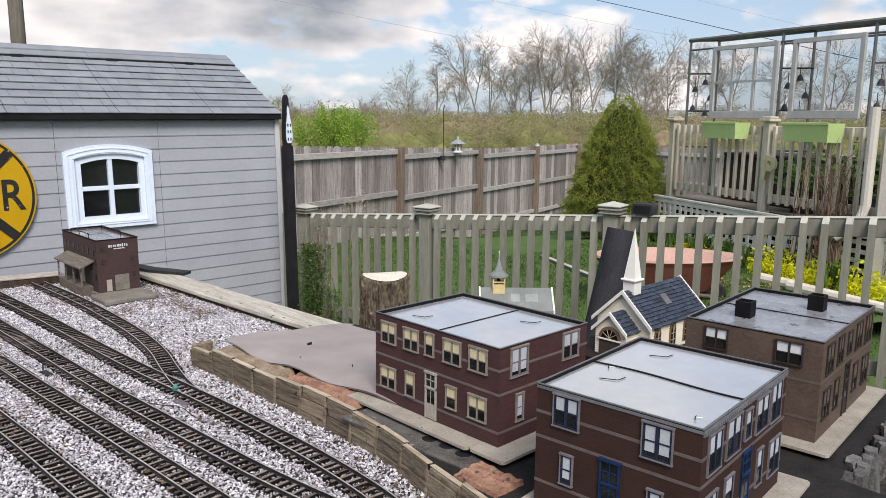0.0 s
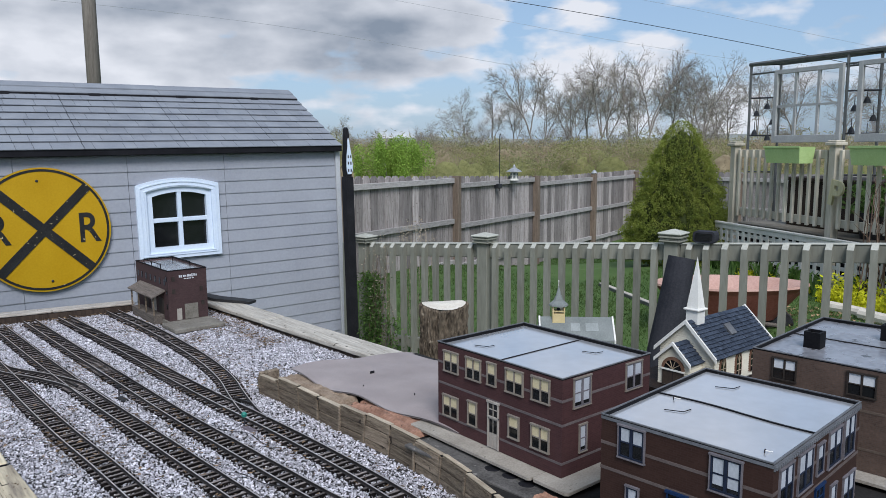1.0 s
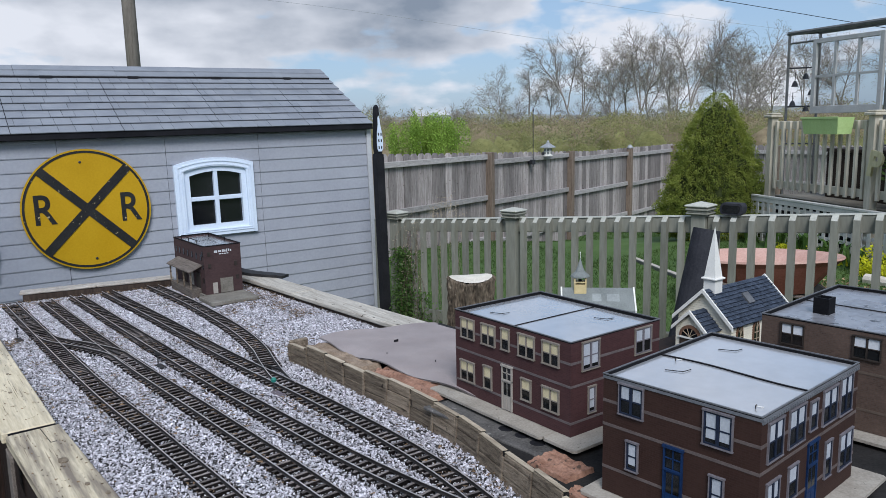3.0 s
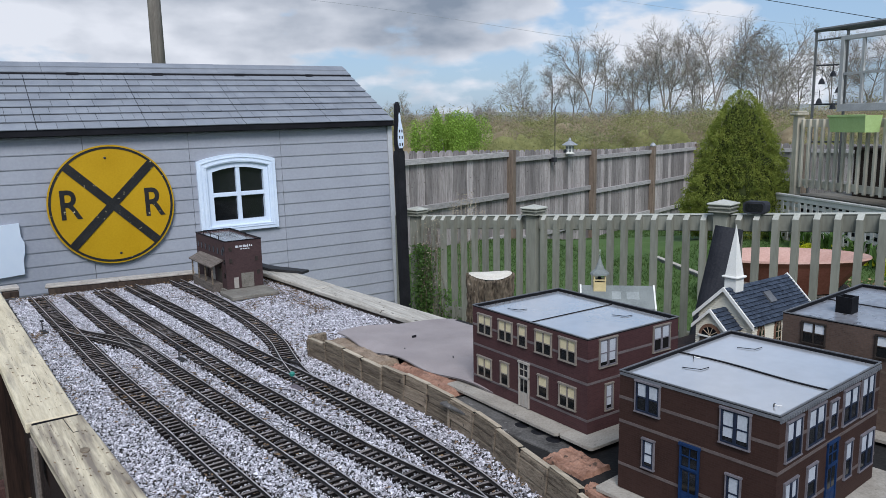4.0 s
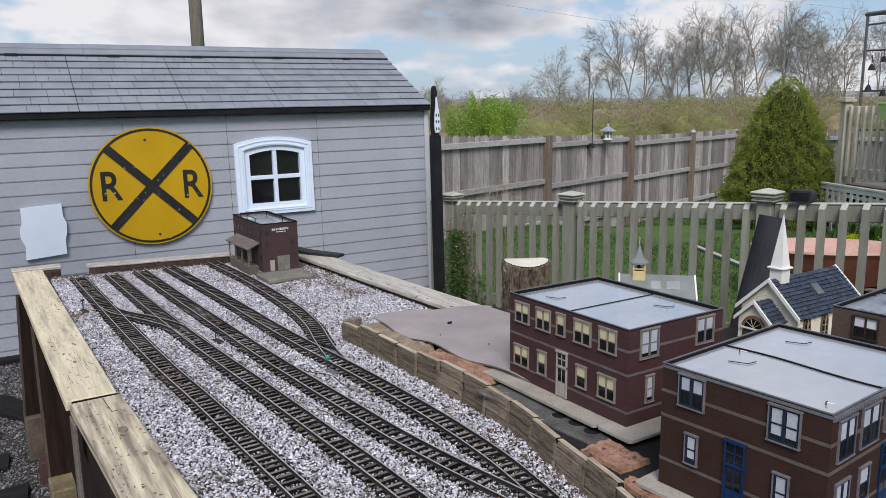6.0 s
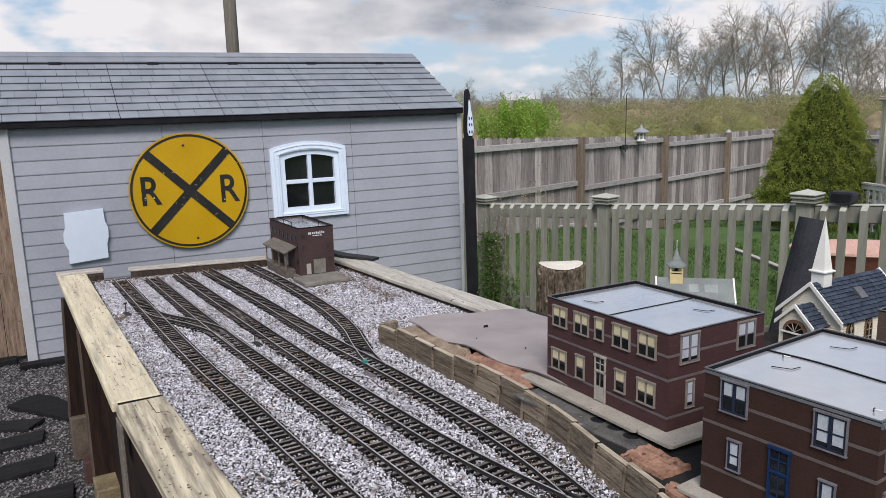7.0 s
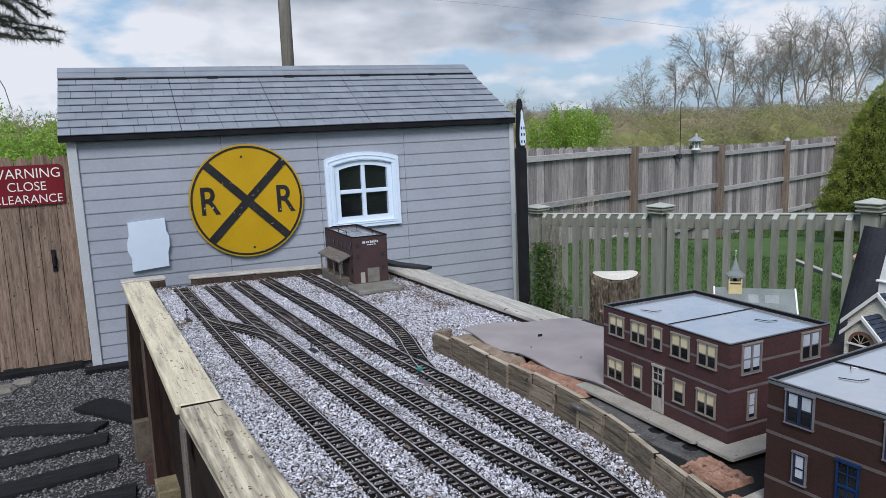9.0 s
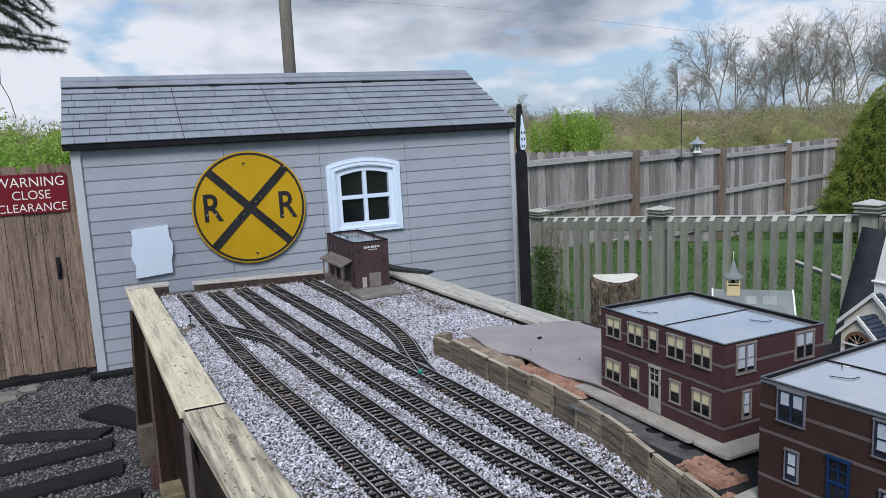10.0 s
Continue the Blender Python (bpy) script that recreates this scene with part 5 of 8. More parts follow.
for k, (a, b, c, d, z) in enumerate(((0.068, 0.150, -3.18, -2.84, 0.787), (0.080, 0.185, -3.50, -3.185, 0.785), (0.040, 0.128, -4.04, -3.912, 0.7785), (0.0, 0.05, -4.2, -4.06, 0.779))):
    single("sandstone_slab", lump(a, b, c, d, 0.765, z, 22, 0.006, k * 3.3), M_EARTH if k else M_TANSTONE, "rough red-brown sandstone slab behind the stakes" if k else "rough tan stone slab behind the stakes", "stone slab", "slabs behind the stakes", smooth=False)
dr = thing("drain_board", (0.095, -3.72, 0.77), "black board with three round holes beside the building", "board")
dm = Mesh()
dm.m = pose(0.108, -3.72, 0.767, 1, 4, 5)
dm.box(-0.042, 0.045, -0.19, 0.20, 0.0, 0.008, 0.002)
part("board", dm, M_DRAIN, dr)
for x, y in ((0.018, -0.035), (0.018, -0.088), (0.012, -0.140)):
    hm = Mesh()
    hm.m = dm.m
    hm.lathe(x, y, [(0.018, 0.0075), (0.018, 0.0086), (0.0165, 0.0088), (0.001, 0.0084)], 18)
    part("hole_ring", hm, M_BLACK, dr)


# ---- model town ----
def pane_window(house, m, face, a, b, z0, z1, trim, blind, narrow=False, lower=0.0, deep=0.0, sash=None):
    """A double-hung window on a face: trim, sashes with blinds, dark glass. face: 'w' looks to -x, 's' to -y. With sash, a thin trim goes round a broad painted sash."""
    def at(u0, u1, w0, w1, d0, d1, c=0.0):
        me = Mesh()
        me.m = m
        if face == "w":
            me.box(-d1, -d0, u0, u1, w0, w1, c)
        else:
            me.box(u0, u1, -d1 * 0.75 - deep, -d0 * 0.75 - deep, w0, w1, c)
        return me
    t = 0.0022 if sash else 0.0029
    win = part("window", at(a + t, b - t, z0 + t, z1 - t, -0.002, 0.0014), M_GLASS_DARK, house)
    part("jamb", at(a, a + t, z0, z1, -0.002, 0.0045), trim, win)
    part("jamb", at(b - t, b, z0, z1, -0.002, 0.0045), trim, win)
    part("head", at(a - 0.001, b + 0.001, z1 - t, z1 + 0.001, -0.002, 0.0055), trim, win)
    part("sill", at(a - 0.001, b + 0.001, z0 - 0.0005, z0 + t * 0.8, -0.002, 0.0055), trim, win)
    if sash:
        f = 0.0030
        part("sash_stile", at(a + t, a + t + f, z0 + t, z1 - t, 0.0, 0.0034), sash, win)
        part("sash_stile", at(b - t - f, b - t, z0 + t, z1 - t, 0.0, 0.0034), sash, win)
        part("sash_rail", at(a + t + f, b - t - f, z0 + t, z0 + t + f, 0.0, 0.0034), sash, win)
        part("sash_rail", at(a + t + f, b - t - f, z1 - t - f, z1 - t, 0.0, 0.0034), sash, win)
        t += f
    bar_mat, half = sash or trim, 0.0028 if sash else 0.0017
    mid = (z0 + z1) / 2
    cells = [(a + t, b - t)] if narrow else [(a + t, (a + b) / 2 - half), ((a + b) / 2 + half, b - t)]
    if not narrow:
        part("mullion", at((a + b) / 2 - half, (a + b) / 2 + half, z0 + t, z1 - t, -0.001, 0.0038), bar_mat, win)
    for p, q in cells:
        part("sash_bar", at(p, q, mid - 0.0013, mid + 0.0013, 0.0005, 0.0030), bar_mat, win)
        part("blind", at(p + 0.0010, q - 0.0010, min(mid, z0 + t + (z1 - z0) * lower), z1 - t - 0.001, 0.0015, 0.0021), blind, win)
    return win


def town_door(house, m, face, a, b, z0, z1, mat, trim, glass=True, deep=0.0):
    def at(u0, u1, w0, w1, d0, d1, c=0.0):
        me = Mesh()
        me.m = m
        if face == "w":
            me.box(-d1, -d0, u0, u1, w0, w1, c)
        else:
            me.box(u0, u1, -d1 * 0.75 - deep, -d0 * 0.75 - deep, w0, w1, c)
        return me
    split = z0 + (z1 - z0) * 0.67
    door = part("door", at(a + 0.003, b - 0.003, z0, split, -0.001, 0.002), mat, house)
    part("jamb", at(a, a + 0.003, z0, z1, -0.001, 0.0045), mat, door)
    part("jamb", at(b - 0.003, b, z0, z1, -0.001, 0.0045), mat, door)
    part("transom_bar", at(a, b, split - 0.002, split + 0.002, -0.001, 0.005), mat, door)
    part("head", at(a - 0.002, b + 0.002, z1 - 0.003, z1 + 0.002, -0.001, 0.006), mat, door)
    part("transom_glass", at(a + 0.003, b - 0.003, split + 0.002, z1 - 0.003, 0.0, 0.0015), M_GLASS_DARK, door)
    mid = (a + b) / 2
    part("transom_bar", at(mid - 0.001, mid + 0.001, split + 0.002, z1 - 0.003, 0.001, 0.003), mat, door)
    part("transom_bar", at(a + 0.003, b - 0.003, (split + z1) / 2 - 0.001, (split + z1) / 2 + 0.001, 0.001, 0.003), mat, door)
    if glass:
        for p, q in ((a + 0.006, mid - 0.0015), (mid + 0.0015, b - 0.006)):
            part("door_glass", at(p, q, z0 + (split - z0) * 0.5, split - 0.006, 0.0018, 0.0025), M_GLASS_DARK, door)
        for p, q in ((a + 0.006, mid - 0.0015), (mid + 0.0015, b - 0.006)):
            part("door_panel", at(p, q, z0 + 0.006, z0 + (split - z0) * 0.42, 0.0018, 0.0028), mat, door)


def block_house(name, label, origin, turn, w, d, z0, z1, brick, band, bands, roof, coping, drop=0.011):
    """A two-storey flat-roofed model house: brick walls, belt courses, roof sheet inside a black parapet. Local x, y from its west-north corner."""
    house = thing(name, (origin[0], origin[1], z0), label, "model house", "model town houses")
    m = Matrix.Translation((origin[0], origin[1], z0)) @ Matrix.Rotation(radians(turn), 4, "Z")
    h = z1 - z0
    t = 0.003

    def solid(*b, c=0.0):
        me = Mesh()
        me.m = m
        me.box(*b, c)
        return me
    part("wall", solid(0, t, -d, 0, 0, h - 0.004), brick, house)
    part("wall", solid(w - t, w, -d, 0, 0, h - 0.004), brick, house)
    part("wall", solid(t, w - t, -d, -d + t, 0, h - 0.004), brick, house)
    part("wall", solid(t, w - t, -t, 0, 0, h - 0.004), brick, house)
    for z in bands:
        for b in ((-0.0009, 0, -d - 0.0009, 0), (0, w, -d - 0.0009, -d), (w, w + 0.0009, -d - 0.0009, 0), (0, w, 0, 0.0009)):
            part("belt_course", solid(*b, z - z0 - 0.0028, z - z0 + 0.0028), band, house)
    rh = h - drop
    part("roof_sheet", solid(t, w - t, -d + t, -t, rh - 0.004, rh), roof, house)
    for b in ((0, t, -d, 0), (w - t, w, -d, 0), (t, w - t, -d, -d + t), (t, w - t, -t, 0)):
        part("parapet", solid(*b, h - 0.0038, h - 0.001), M_PARAPET, house)
    for b in ((-0.0015, 0.0015, -d - 0.0015, 0.0015), (w - 0.0015, w + 0.0015, -d - 0.0015, 0.0015), (0.0015, w - 0.0015, -d - 0.0015, -d + 0.0015), (0.0015, w - 0.0015, -0.0015, 0.0015)):
        part("coping", solid(*b, h - 0.0008, h + 0.0012), coping, house)
    for b in ((t, t + 0.001, -d + t, -t), (w - t - 0.001, w - t, -d + t, -t), (t, w - t, -d + t, -d + t + 0.001), (t, w - t, -t - 0.001, -t)):
        part("parapet_face", solid(*b, rh, h - 0.001), M_PARAPET, house)
    return house, m


def roof_wire(house, m, x, y, z, an):
    q = Mesh()
    q.m = m @ pose(x, y, z, 0, 0, an)
    q.tube([(-0.030, 0.010, 0.0015), (0.0, -0.004, 0.002), (0.002, -0.004, 0.002), (0.020, 0.010, 0.0015)], 0.0008, 5)
    part("roof_wire", q, M_PARAPET, house, "thin black wire clip")


def board_slab(label, x0, x1, y0, y1, turn, z0, z1, cx, cy):
    p = Mesh()
    p.m = pose(cx, cy, 0, 0, 0, turn)
    p.box(x0 + 0.03, x1 - 0.03, y0 + 0.03, y1 - 0.03, z0 - 0.001, z1 - 0.0065)
    single("spacer_board", p, M_SOIL, "dark spacer under a pale base board", "spacer", "spacers under the boards")
    s = Mesh()
    s.m = pose(cx, cy, 0, 0, 0, turn)
    c, z0 = 0.006, z1 - 0.0065
    s.prism([(x0 + c, y0), (x1 - c, y0), (x1, y0 + c), (x1, y1 - c), (x1 - c, y1), (x0 + c, y1), (x0, y1 - c), (x0, y0 + c)], "z", z0, z1)
    return single("base_board", s, M_SLAB, label, "base board", "boards under the houses")


# wine-red house
board_slab("pale grey base board under the wine-red house", 0.130, 0.53, -3.868, -3.44, 0, 0.772, 0.789, 0, 0)
board_slab("pale grey base board at the wine-red house's corner", 0.134, 0.52, -3.972, -3.871, 0, 0.771, 0.790, 0, 0)
H1, m1 = block_house("brick_house", "wine-red brick two-storey model house with grey window trim", (0.181, -3.497), 0, 0.312, 0.418, 0.790, 1.0125, M_BRICK1, M_BAND1, (0.962, 0.908, 0.822), M_ROOF, M_COPING, 0.008)
Z1 = 0.790
for a, b, z0, z1, nar in ((-3.578, -3.522, 0.942, 0.996, 0), (-3.660, -3.606, 0.942, 0.997, 0), (-3.713, -3.682, 0.944, 1.000, 1), (-3.801, -3.744, 0.943, 1.000, 0), (-3.881, -3.826, 0.945, 1.001, 0),
                          (-3.577, -3.518, 0.825, 0.881, 0), (-3.646, -3.613, 0.826, 0.888, 1), (-3.789, -3.754, 0.836, 0.891, 1), (-3.881, -3.826, 0.834, 0.891, 0)):
    pane_window(H1, m1, "w", a + 3.497, b + 3.497, z0 - Z1, z1 - Z1, M_TRIM1, M_CREAM, bool(nar), 0.42)
town_door(H1, m1, "w", -3.722 + 3.497, -3.685 + 3.497, 0.002, 0.906 - Z1, M_GREYDOOR, M_TRIM1)
for a, b, z0, z1, nar in ((0.215, 0.274, 0.938, 1.006, 0), (0.398, 0.461, 0.938, 1.004, 0), (0.236, 0.263, 0.833, 0.898, 1), (0.40, 0.43, 0.833, 0.898, 1)):
    pane_window(H1, m1, "s", a - 0.181, b - 0.181, z0 - Z1, z1 - Z1, M_TRIM1, M_SHADEBLIND, bool(nar), 0.12 if a < 0.3 else 0.45, deep=0.418, sash=M_TRIM2)

roof_z = 0.2225 - 0.008
q = Mesh()
q.m = m1
q.box(0.008, 0.304, -0.2115, -0.2085, roof_z, roof_z + 0.0018)
part("roof_seam", q, M_PARAPET, H1, "dark seam across the roof")
roof_wire(H1, m1, 0.075, -0.10, roof_z, -44)
roof_wire(H1, m1, 0.235, -0.315, roof_z, -44)

# brown house with blue doors
board_slab("pale base board under the brown house with blue doors", -0.035, 0.445, -0.36, 0.03, 5, 0.770, 0.787, 0.056, -4.118)
H2, m2 = block_house("brick_house", "brown brick two-storey model house with navy windows and blue doors", (0.056, -4.118), 4.6, 0.396, 0.308, 0.788, 1.0225, M_BRICK2, M_BAND2, (0.971, 0.924, 0.838), M_ROOF, M_COPING, 0.006)
Z2 = 0.788
for a, b, z0, z1, nar in ((0.036, 0.090, 0.953, 1.014, 0), (0.207, 0.262, 0.948, 1.011, 0), (0.054, 0.081, 0.848, 0.906, 1), (0.222, 0.250, 0.83, 0.897, 1)):
    pane_window(H2, m2, "w", -b, -a, z0 - Z2, z1 - Z2, M_TRIM2, M_SHADEBLIND, bool(nar), 0.12 if z0 < 0.95 else 0.48, sash=M_NAVY)
town_door(H2, m2, "w", -0.172, -0.134, 0.002, 0.922 - Z2, M_BLUE, M_TRIM2)
for a, b, z0, z1, nar in ((0.021, 0.077, 0.936, 1.006, 0), (0.097, 0.161, 0.937, 1.007, 0), (0.180, 0.211, 0.944, 1.0, 1), (0.234, 0.298, 0.938, 1.006, 0), (0.311, 0.369, 0.935, 1.012, 0),
                          (0.024, 0.072, 0.83, 0.9, 0), (0.104, 0.142, 0.84, 0.903, 1), (0.256, 0.287, 0.829, 0.902, 1), (0.323, 0.385, 0.822, 0.896, 0)):
    pane_window(H2, m2, "s", a, b, z0 - Z2, z1 - Z2, M_TRIM2, M_SHADEBLIND, bool(nar), 0.48, deep=0.308, sash=M_NAVY)
town_door(H2, m2, "s", 0.18, 0.222, 0.002, 0.922 - Z2, M_BLUE, M_TRIM2, deep=0.308)
roof_z2 = 0.2345 - 0.006
q = Mesh()
q.m = m2
q.sweep([(0.190 + 0.006 * math.sin(t / 20 * 5.5), -0.004 - 0.300 * t / 20, roof_z2) for t in range(21)], [(-0.0018, 0), (0.0018, 0), (0.0018, 0.0025), (-0.0018, 0.0025)])
part("roof_seam", q, M_PARAPET, H2, "dark wavy seam across the roof")
roof_wire(H2, m2, 0.318, -0.095, roof_z2, -44)
roof_wire(H2, m2, 0.125, -0.09, roof_z2, -44)
for x, y in ((0.045, -0.275), (0.176, -0.045)):
    q = Mesh()
    q.m = m2
    q.tube([(x, y, roof_z2 - 0.001), (x, y, roof_z2 + 0.005), (x + 0.002, y - 0.001, roof_z2 + 0.006)], 0.0011, 6)
    part("roof_nail", q, M_RUBBER, H2)
    q = Mesh()
    q.m = m2
    q.tube([(x, y, roof_z2 + 0.0045), (x + 0.007, y - 0.004, roof_z2 + 0.002), (x + 0.012, y - 0.008, roof_z2 + 0.0008)], 0.0007, 5)
    part("wire_tail", q, M_SPIRE, H2, "short white wire end")
for b in ((0.0, 0.396, -0.3105, -0.3080, 0.2220, 0.2315), (-0.0016, 0.0, -0.3080, 0.0, 0.2265, 0.2315)):
    q = Mesh()
    q.m = m2
    q.box(*b)
    part("frieze", q, M_FRIEZE, H2, "blue-grey frieze under the roof edge")
k = 0
while 0.004 + 0.0085 * k < 0.392:
    q = Mesh()
    q.m = m2
    q.box(0.002 + 0.0085 * k, 0.0062 + 0.0085 * k, -0.3125, -0.3105, 0.2235, 0.2285)
    part("dentil", q, M_FRIEZE, H2)
    k += 1

# sooty brown house with two chimneys
board_slab("pale base board under the sooty brown house", -0.05, 0.50, -0.350, 0.03, 4.5, 0.771, 0.787, 0.700, -4.066)
H3, m3 = block_house("brick_house", "sooty brown brick model house with two black roof chimneys", (0.700, -4.062), 4.4, 0.456, 0.312, 0.788, 1.020, M_BRICK3, M_BAND3, (0.924, 0.838), M_ROOF3, M_COPING, 0.008)
for a, b, z0, z1, nar in ((0.048, 0.104, 0.955, 1.008, 0), (0.212, 0.272, 0.955, 1.008, 0)):
    pane_window(H3, m3, "w", -b, -a, z0 - Z2, z1 - Z2, M_TRIM3, M_PALEBLIND, bool(nar), 0.45)
for a, b, z0, z1, nar in ((0.030, 0.085, 0.935, 1.005, 0), (0.12, 0.165, 0.938, 1.005, 0), (0.205, 0.24, 0.944, 1.0, 1), (0.28, 0.335, 0.938, 1.006, 0), (0.37, 0.43, 0.935, 1.008, 0),
                          (0.030, 0.085, 0.83, 0.9, 0), (0.12, 0.155, 0.83, 0.903, 1), (0.285, 0.325, 0.829, 0.902, 1), (0.37, 0.43, 0.825, 0.9, 0)):
    pane_window(H3, m3, "s", a, b, z0 - Z2, z1 - Z2, M_TRIM3, M_BAND3, bool(nar), 0.4, deep=0.312)
town_door(H3, m3, "s", 0.205, 0.243, 0.002, 0.922 - Z2, M_TRIM3, M_TRIM3, deep=0.312)
roof_z3 = 0.232 - 0.008
for x, y in ((0.137, -0.091), (0.335, -0.204)):
    q = Mesh()
    q.m = m3
    for b in ((x - 0.019, x - 0.0145, y - 0.019, y + 0.019), (x + 0.0145, x + 0.019, y - 0.019, y + 0.019), (x - 0.0145, x + 0.0145, y - 0.019, y - 0.0145), (x - 0.0145, x + 0.0145, y + 0.0145, y + 0.019)):
        q.box(*b, roof_z3, roof_z3 + 0.040)
    q.box(x - 0.013, x + 0.013, y - 0.013, y + 0.013, roof_z3, roof_z3 + 0.018)
    part("chimney", q, M_PARAPET, H3, "square black chimney")
q = Mesh()
q.m = m3
q.box(0.236, 0.240, -0.308, -0.004, roof_z3, roof_z3 + 0.002)
part("roof_seam", q, M_PARAPET, H3)

# depot by the end of the track
depot = thing("model_depot", (0.23, -1.45, PZ), "dark brown brick model freight depot with a side awning", "model house", "model town houses")
dx0, dx1, dy0, dy1, dz0, dz1 = 0.146, 0.322, -1.66, -1.235, 0.742, 0.966
single("depot_slab", Mesh().box(0.108, 0.33, -1.83, -1.662, 0.722, 0.741, 0.003), M_BLOCK, "grey concrete slab in front of the model depot", "slab")
part("floor", Mesh().box(dx0 - 0.01, dx1 + 0.004, dy0, dy1 + 0.01, 0.722, 0.742), M_BLOCK, depot)
for b in ((dx0, dx0 + 0.005, dy0, dy1), (dx1 - 0.005, dx1, dy0, dy1), (dx0 + 0.005, dx1 - 0.005, dy0, dy0 + 0.005), (dx0 + 0.005, dx1 - 0.005, dy1 - 0.005, dy1)):
    part("wall", Mesh().box(*b, dz0, dz1), M_BRICKD, depot)
part("roof_sheet", Mesh().box(dx0 + 0.005, dx1 - 0.005, dy0 + 0.005, dy1 - 0.005, dz1 - 0.012, dz1 - 0.006), M_ROOF, depot)
for b in ((dx0 - 0.002, dx0 + 0.003, dy0 - 0.002, dy1 + 0.002), (dx1 - 0.003, dx1 + 0.002, dy0 - 0.002, dy1 + 0.002), (dx0 + 0.003, dx1 - 0.003, dy0 - 0.002, dy0 + 0.003), (dx0 + 0.003, dx1 - 0.003, dy1 - 0.003, dy1 + 0.002)):
    part("coping", Mesh().box(*b, dz1 + 0.0005, dz1 + 0.004), M_PARAPET, depot)
rl = Mesh()
for a, b in (((dx0 + 0.02, dy1 - 0.06), (dx1 - 0.02, dy1 - 0.06)), ((dx0 + 0.02, dy0 + 0.14), (dx0 + 0.02, dy1 - 0.06)), ((dx1 - 0.02, dy0 + 0.14), (dx1 - 0.02, dy1 - 0.06))):
    rl.tube([(*a, dz1 + 0.014), (*b, dz1 + 0.014)], 0.002, 5)
for x, y in ((dx0 + 0.02, dy1 - 0.06), (dx1 - 0.02, dy1 - 0.06), (dx0 + 0.02, dy0 + 0.14), (dx1 - 0.02, dy0 + 0.14), (dx0 + 0.02, -1.4)):
    rl.tube([(x, y, dz1 - 0.008), (x, y, dz1 + 0.014)], 0.002, 5)
part("roof_rail", rl, M_PARAPET, depot)
part("loading_dock", Mesh().box(0.098, dx0, -1.60, -1.30, 0.722, 0.764, 0.002), M_ROCKWOOD, depot, "worn grey loading dock")
aw = Mesh()
aw.prism([(dx0, 0.872), (0.086, 0.846), (0.086, 0.851), (dx0, 0.879)], "y", -1.62, -1.285)
part("awning", aw, M_ROCKWOOD, depot, "sloping weathered awning")
for y in (-1.60, -1.5, -1.4, -1.305):
    part("awning_post", Mesh().box(0.095, 0.101, y - 0.003, y + 0.003, 0.764, 0.850), M_STAKE, depot)
for y in (-1.57, -1.47, -1.37):
    part("freight_door", Mesh().box(dx0 - 0.0025, dx0, y - 0.03, y + 0.03, 0.766, 0.835), M_GREYDOOR if y == -1.47 else M_TRIM3, depot)
for y in (-1.62, -1.56, -1.50, -1.44, -1.38, -1.32, -1.27):
    part("window", Mesh().box(dx0 - 0.002, dx0, y - 0.008, y + 0.008, 0.90, 0.928), M_GLASS_DARK, depot)
for z in (0.795, 0.86, 0.92):
    part("window", Mesh().box(dx0 - 0.002, dx0, -1.648, -1.634, z, z + 0.022), M_GLASS_DARK, depot)
part("front_door", Mesh().box(0.180, 0.202, dy0 - 0.002, dy0, 0.744, 0.795), M_GREYDOOR, depot, "pale grey door")
part("loading_door", Mesh().box(0.216, 0.276, dy0 - 0.002, dy0, 0.744, 0.812), M_BLOCK, depot, "grey loading door")
for x, z in ((0.17, 0.865), (0.295, 0.865), (0.17, 0.92), (0.30, 0.80)):
    part("window", Mesh().box(x - 0.007, x + 0.007, dy0 - 0.002, dy0, z, z + 0.02), M_TRIM3, depot)
for i in range(9):
    x = 0.196 + i * 0.0095
    part("worn_letter", Mesh().box(x, x + rng.uniform(0.004, 0.008), dy0 - 0.0015, dy0, 0.935 + rng.uniform(-0.002, 0.002), 0.943 + rng.uniform(0, 0.005)), M_PALEBLIND, depot)
for i in range(4):
    x = 0.218 + i * 0.012
    part("worn_letter", Mesh().box(x, x + 0.009, dy0 - 0.0015, dy0, 0.925, 0.929), M_PALEBLIND, depot)
pl = Mesh()
arc = [(-0.165, 0.012), (-0.12, -0.004), (-0.05, -0.016), (0.04, -0.020), (0.12, -0.012), (0.165, 0.002)]
pl.m = pose(0.500, -1.46, 0.758, 0, 0, -64)
NA = len(arc)
pl.put([(a, -0.032 + 0.006 * math.sin(i * 2.0), 0.012 * (1 - min(1, i / 2)) + z) for z in (0.0, 0.013) for i, (a, b) in enumerate(arc)] + [(a * 0.97, 0.034 - abs(a) * 0.06, 0.012 * (1 - min(1, i / 2)) + z) for z in (0.0, 0.013) for i, (a, b) in enumerate(arc)],
       [f for i in range(NA - 1) for f in ((i, i + 1, NA + i + 1, NA + i), (2 * NA + i, 3 * NA + i, 3 * NA + i + 1, 2 * NA + i + 1), (NA + i, NA + i + 1, 3 * NA + i + 1, 3 * NA + i), (i, 2 * NA + i, 2 * NA + i + 1, i + 1))] + [(0, NA, 3 * NA, 2 * NA), (NA - 1, 3 * NA - 1, 4 * NA - 1, 2 * NA - 1)])
single("slate_offcut", pl, M_RUBBER, "long dark curved slate offcut lying on the side board", "slate")

# church
church = thing("model_church", (1.12, -3.63, 0.745), "cream clapboard model church with slate roof and white spire", "model church")
cx0, cx1, cy, hw, ez, rz = 1.105, 1.445, -3.63, 0.098, 0.850, 0.947
body = [(cy - hw, 0.745), (cy + hw, 0.745), (cy + hw, ez), (cy, rz - 0.004), (cy - hw, ez)]
part("front_gable", Mesh().prism(body, "x", cx0, cx0 + 0.006), M_CLAP, church)
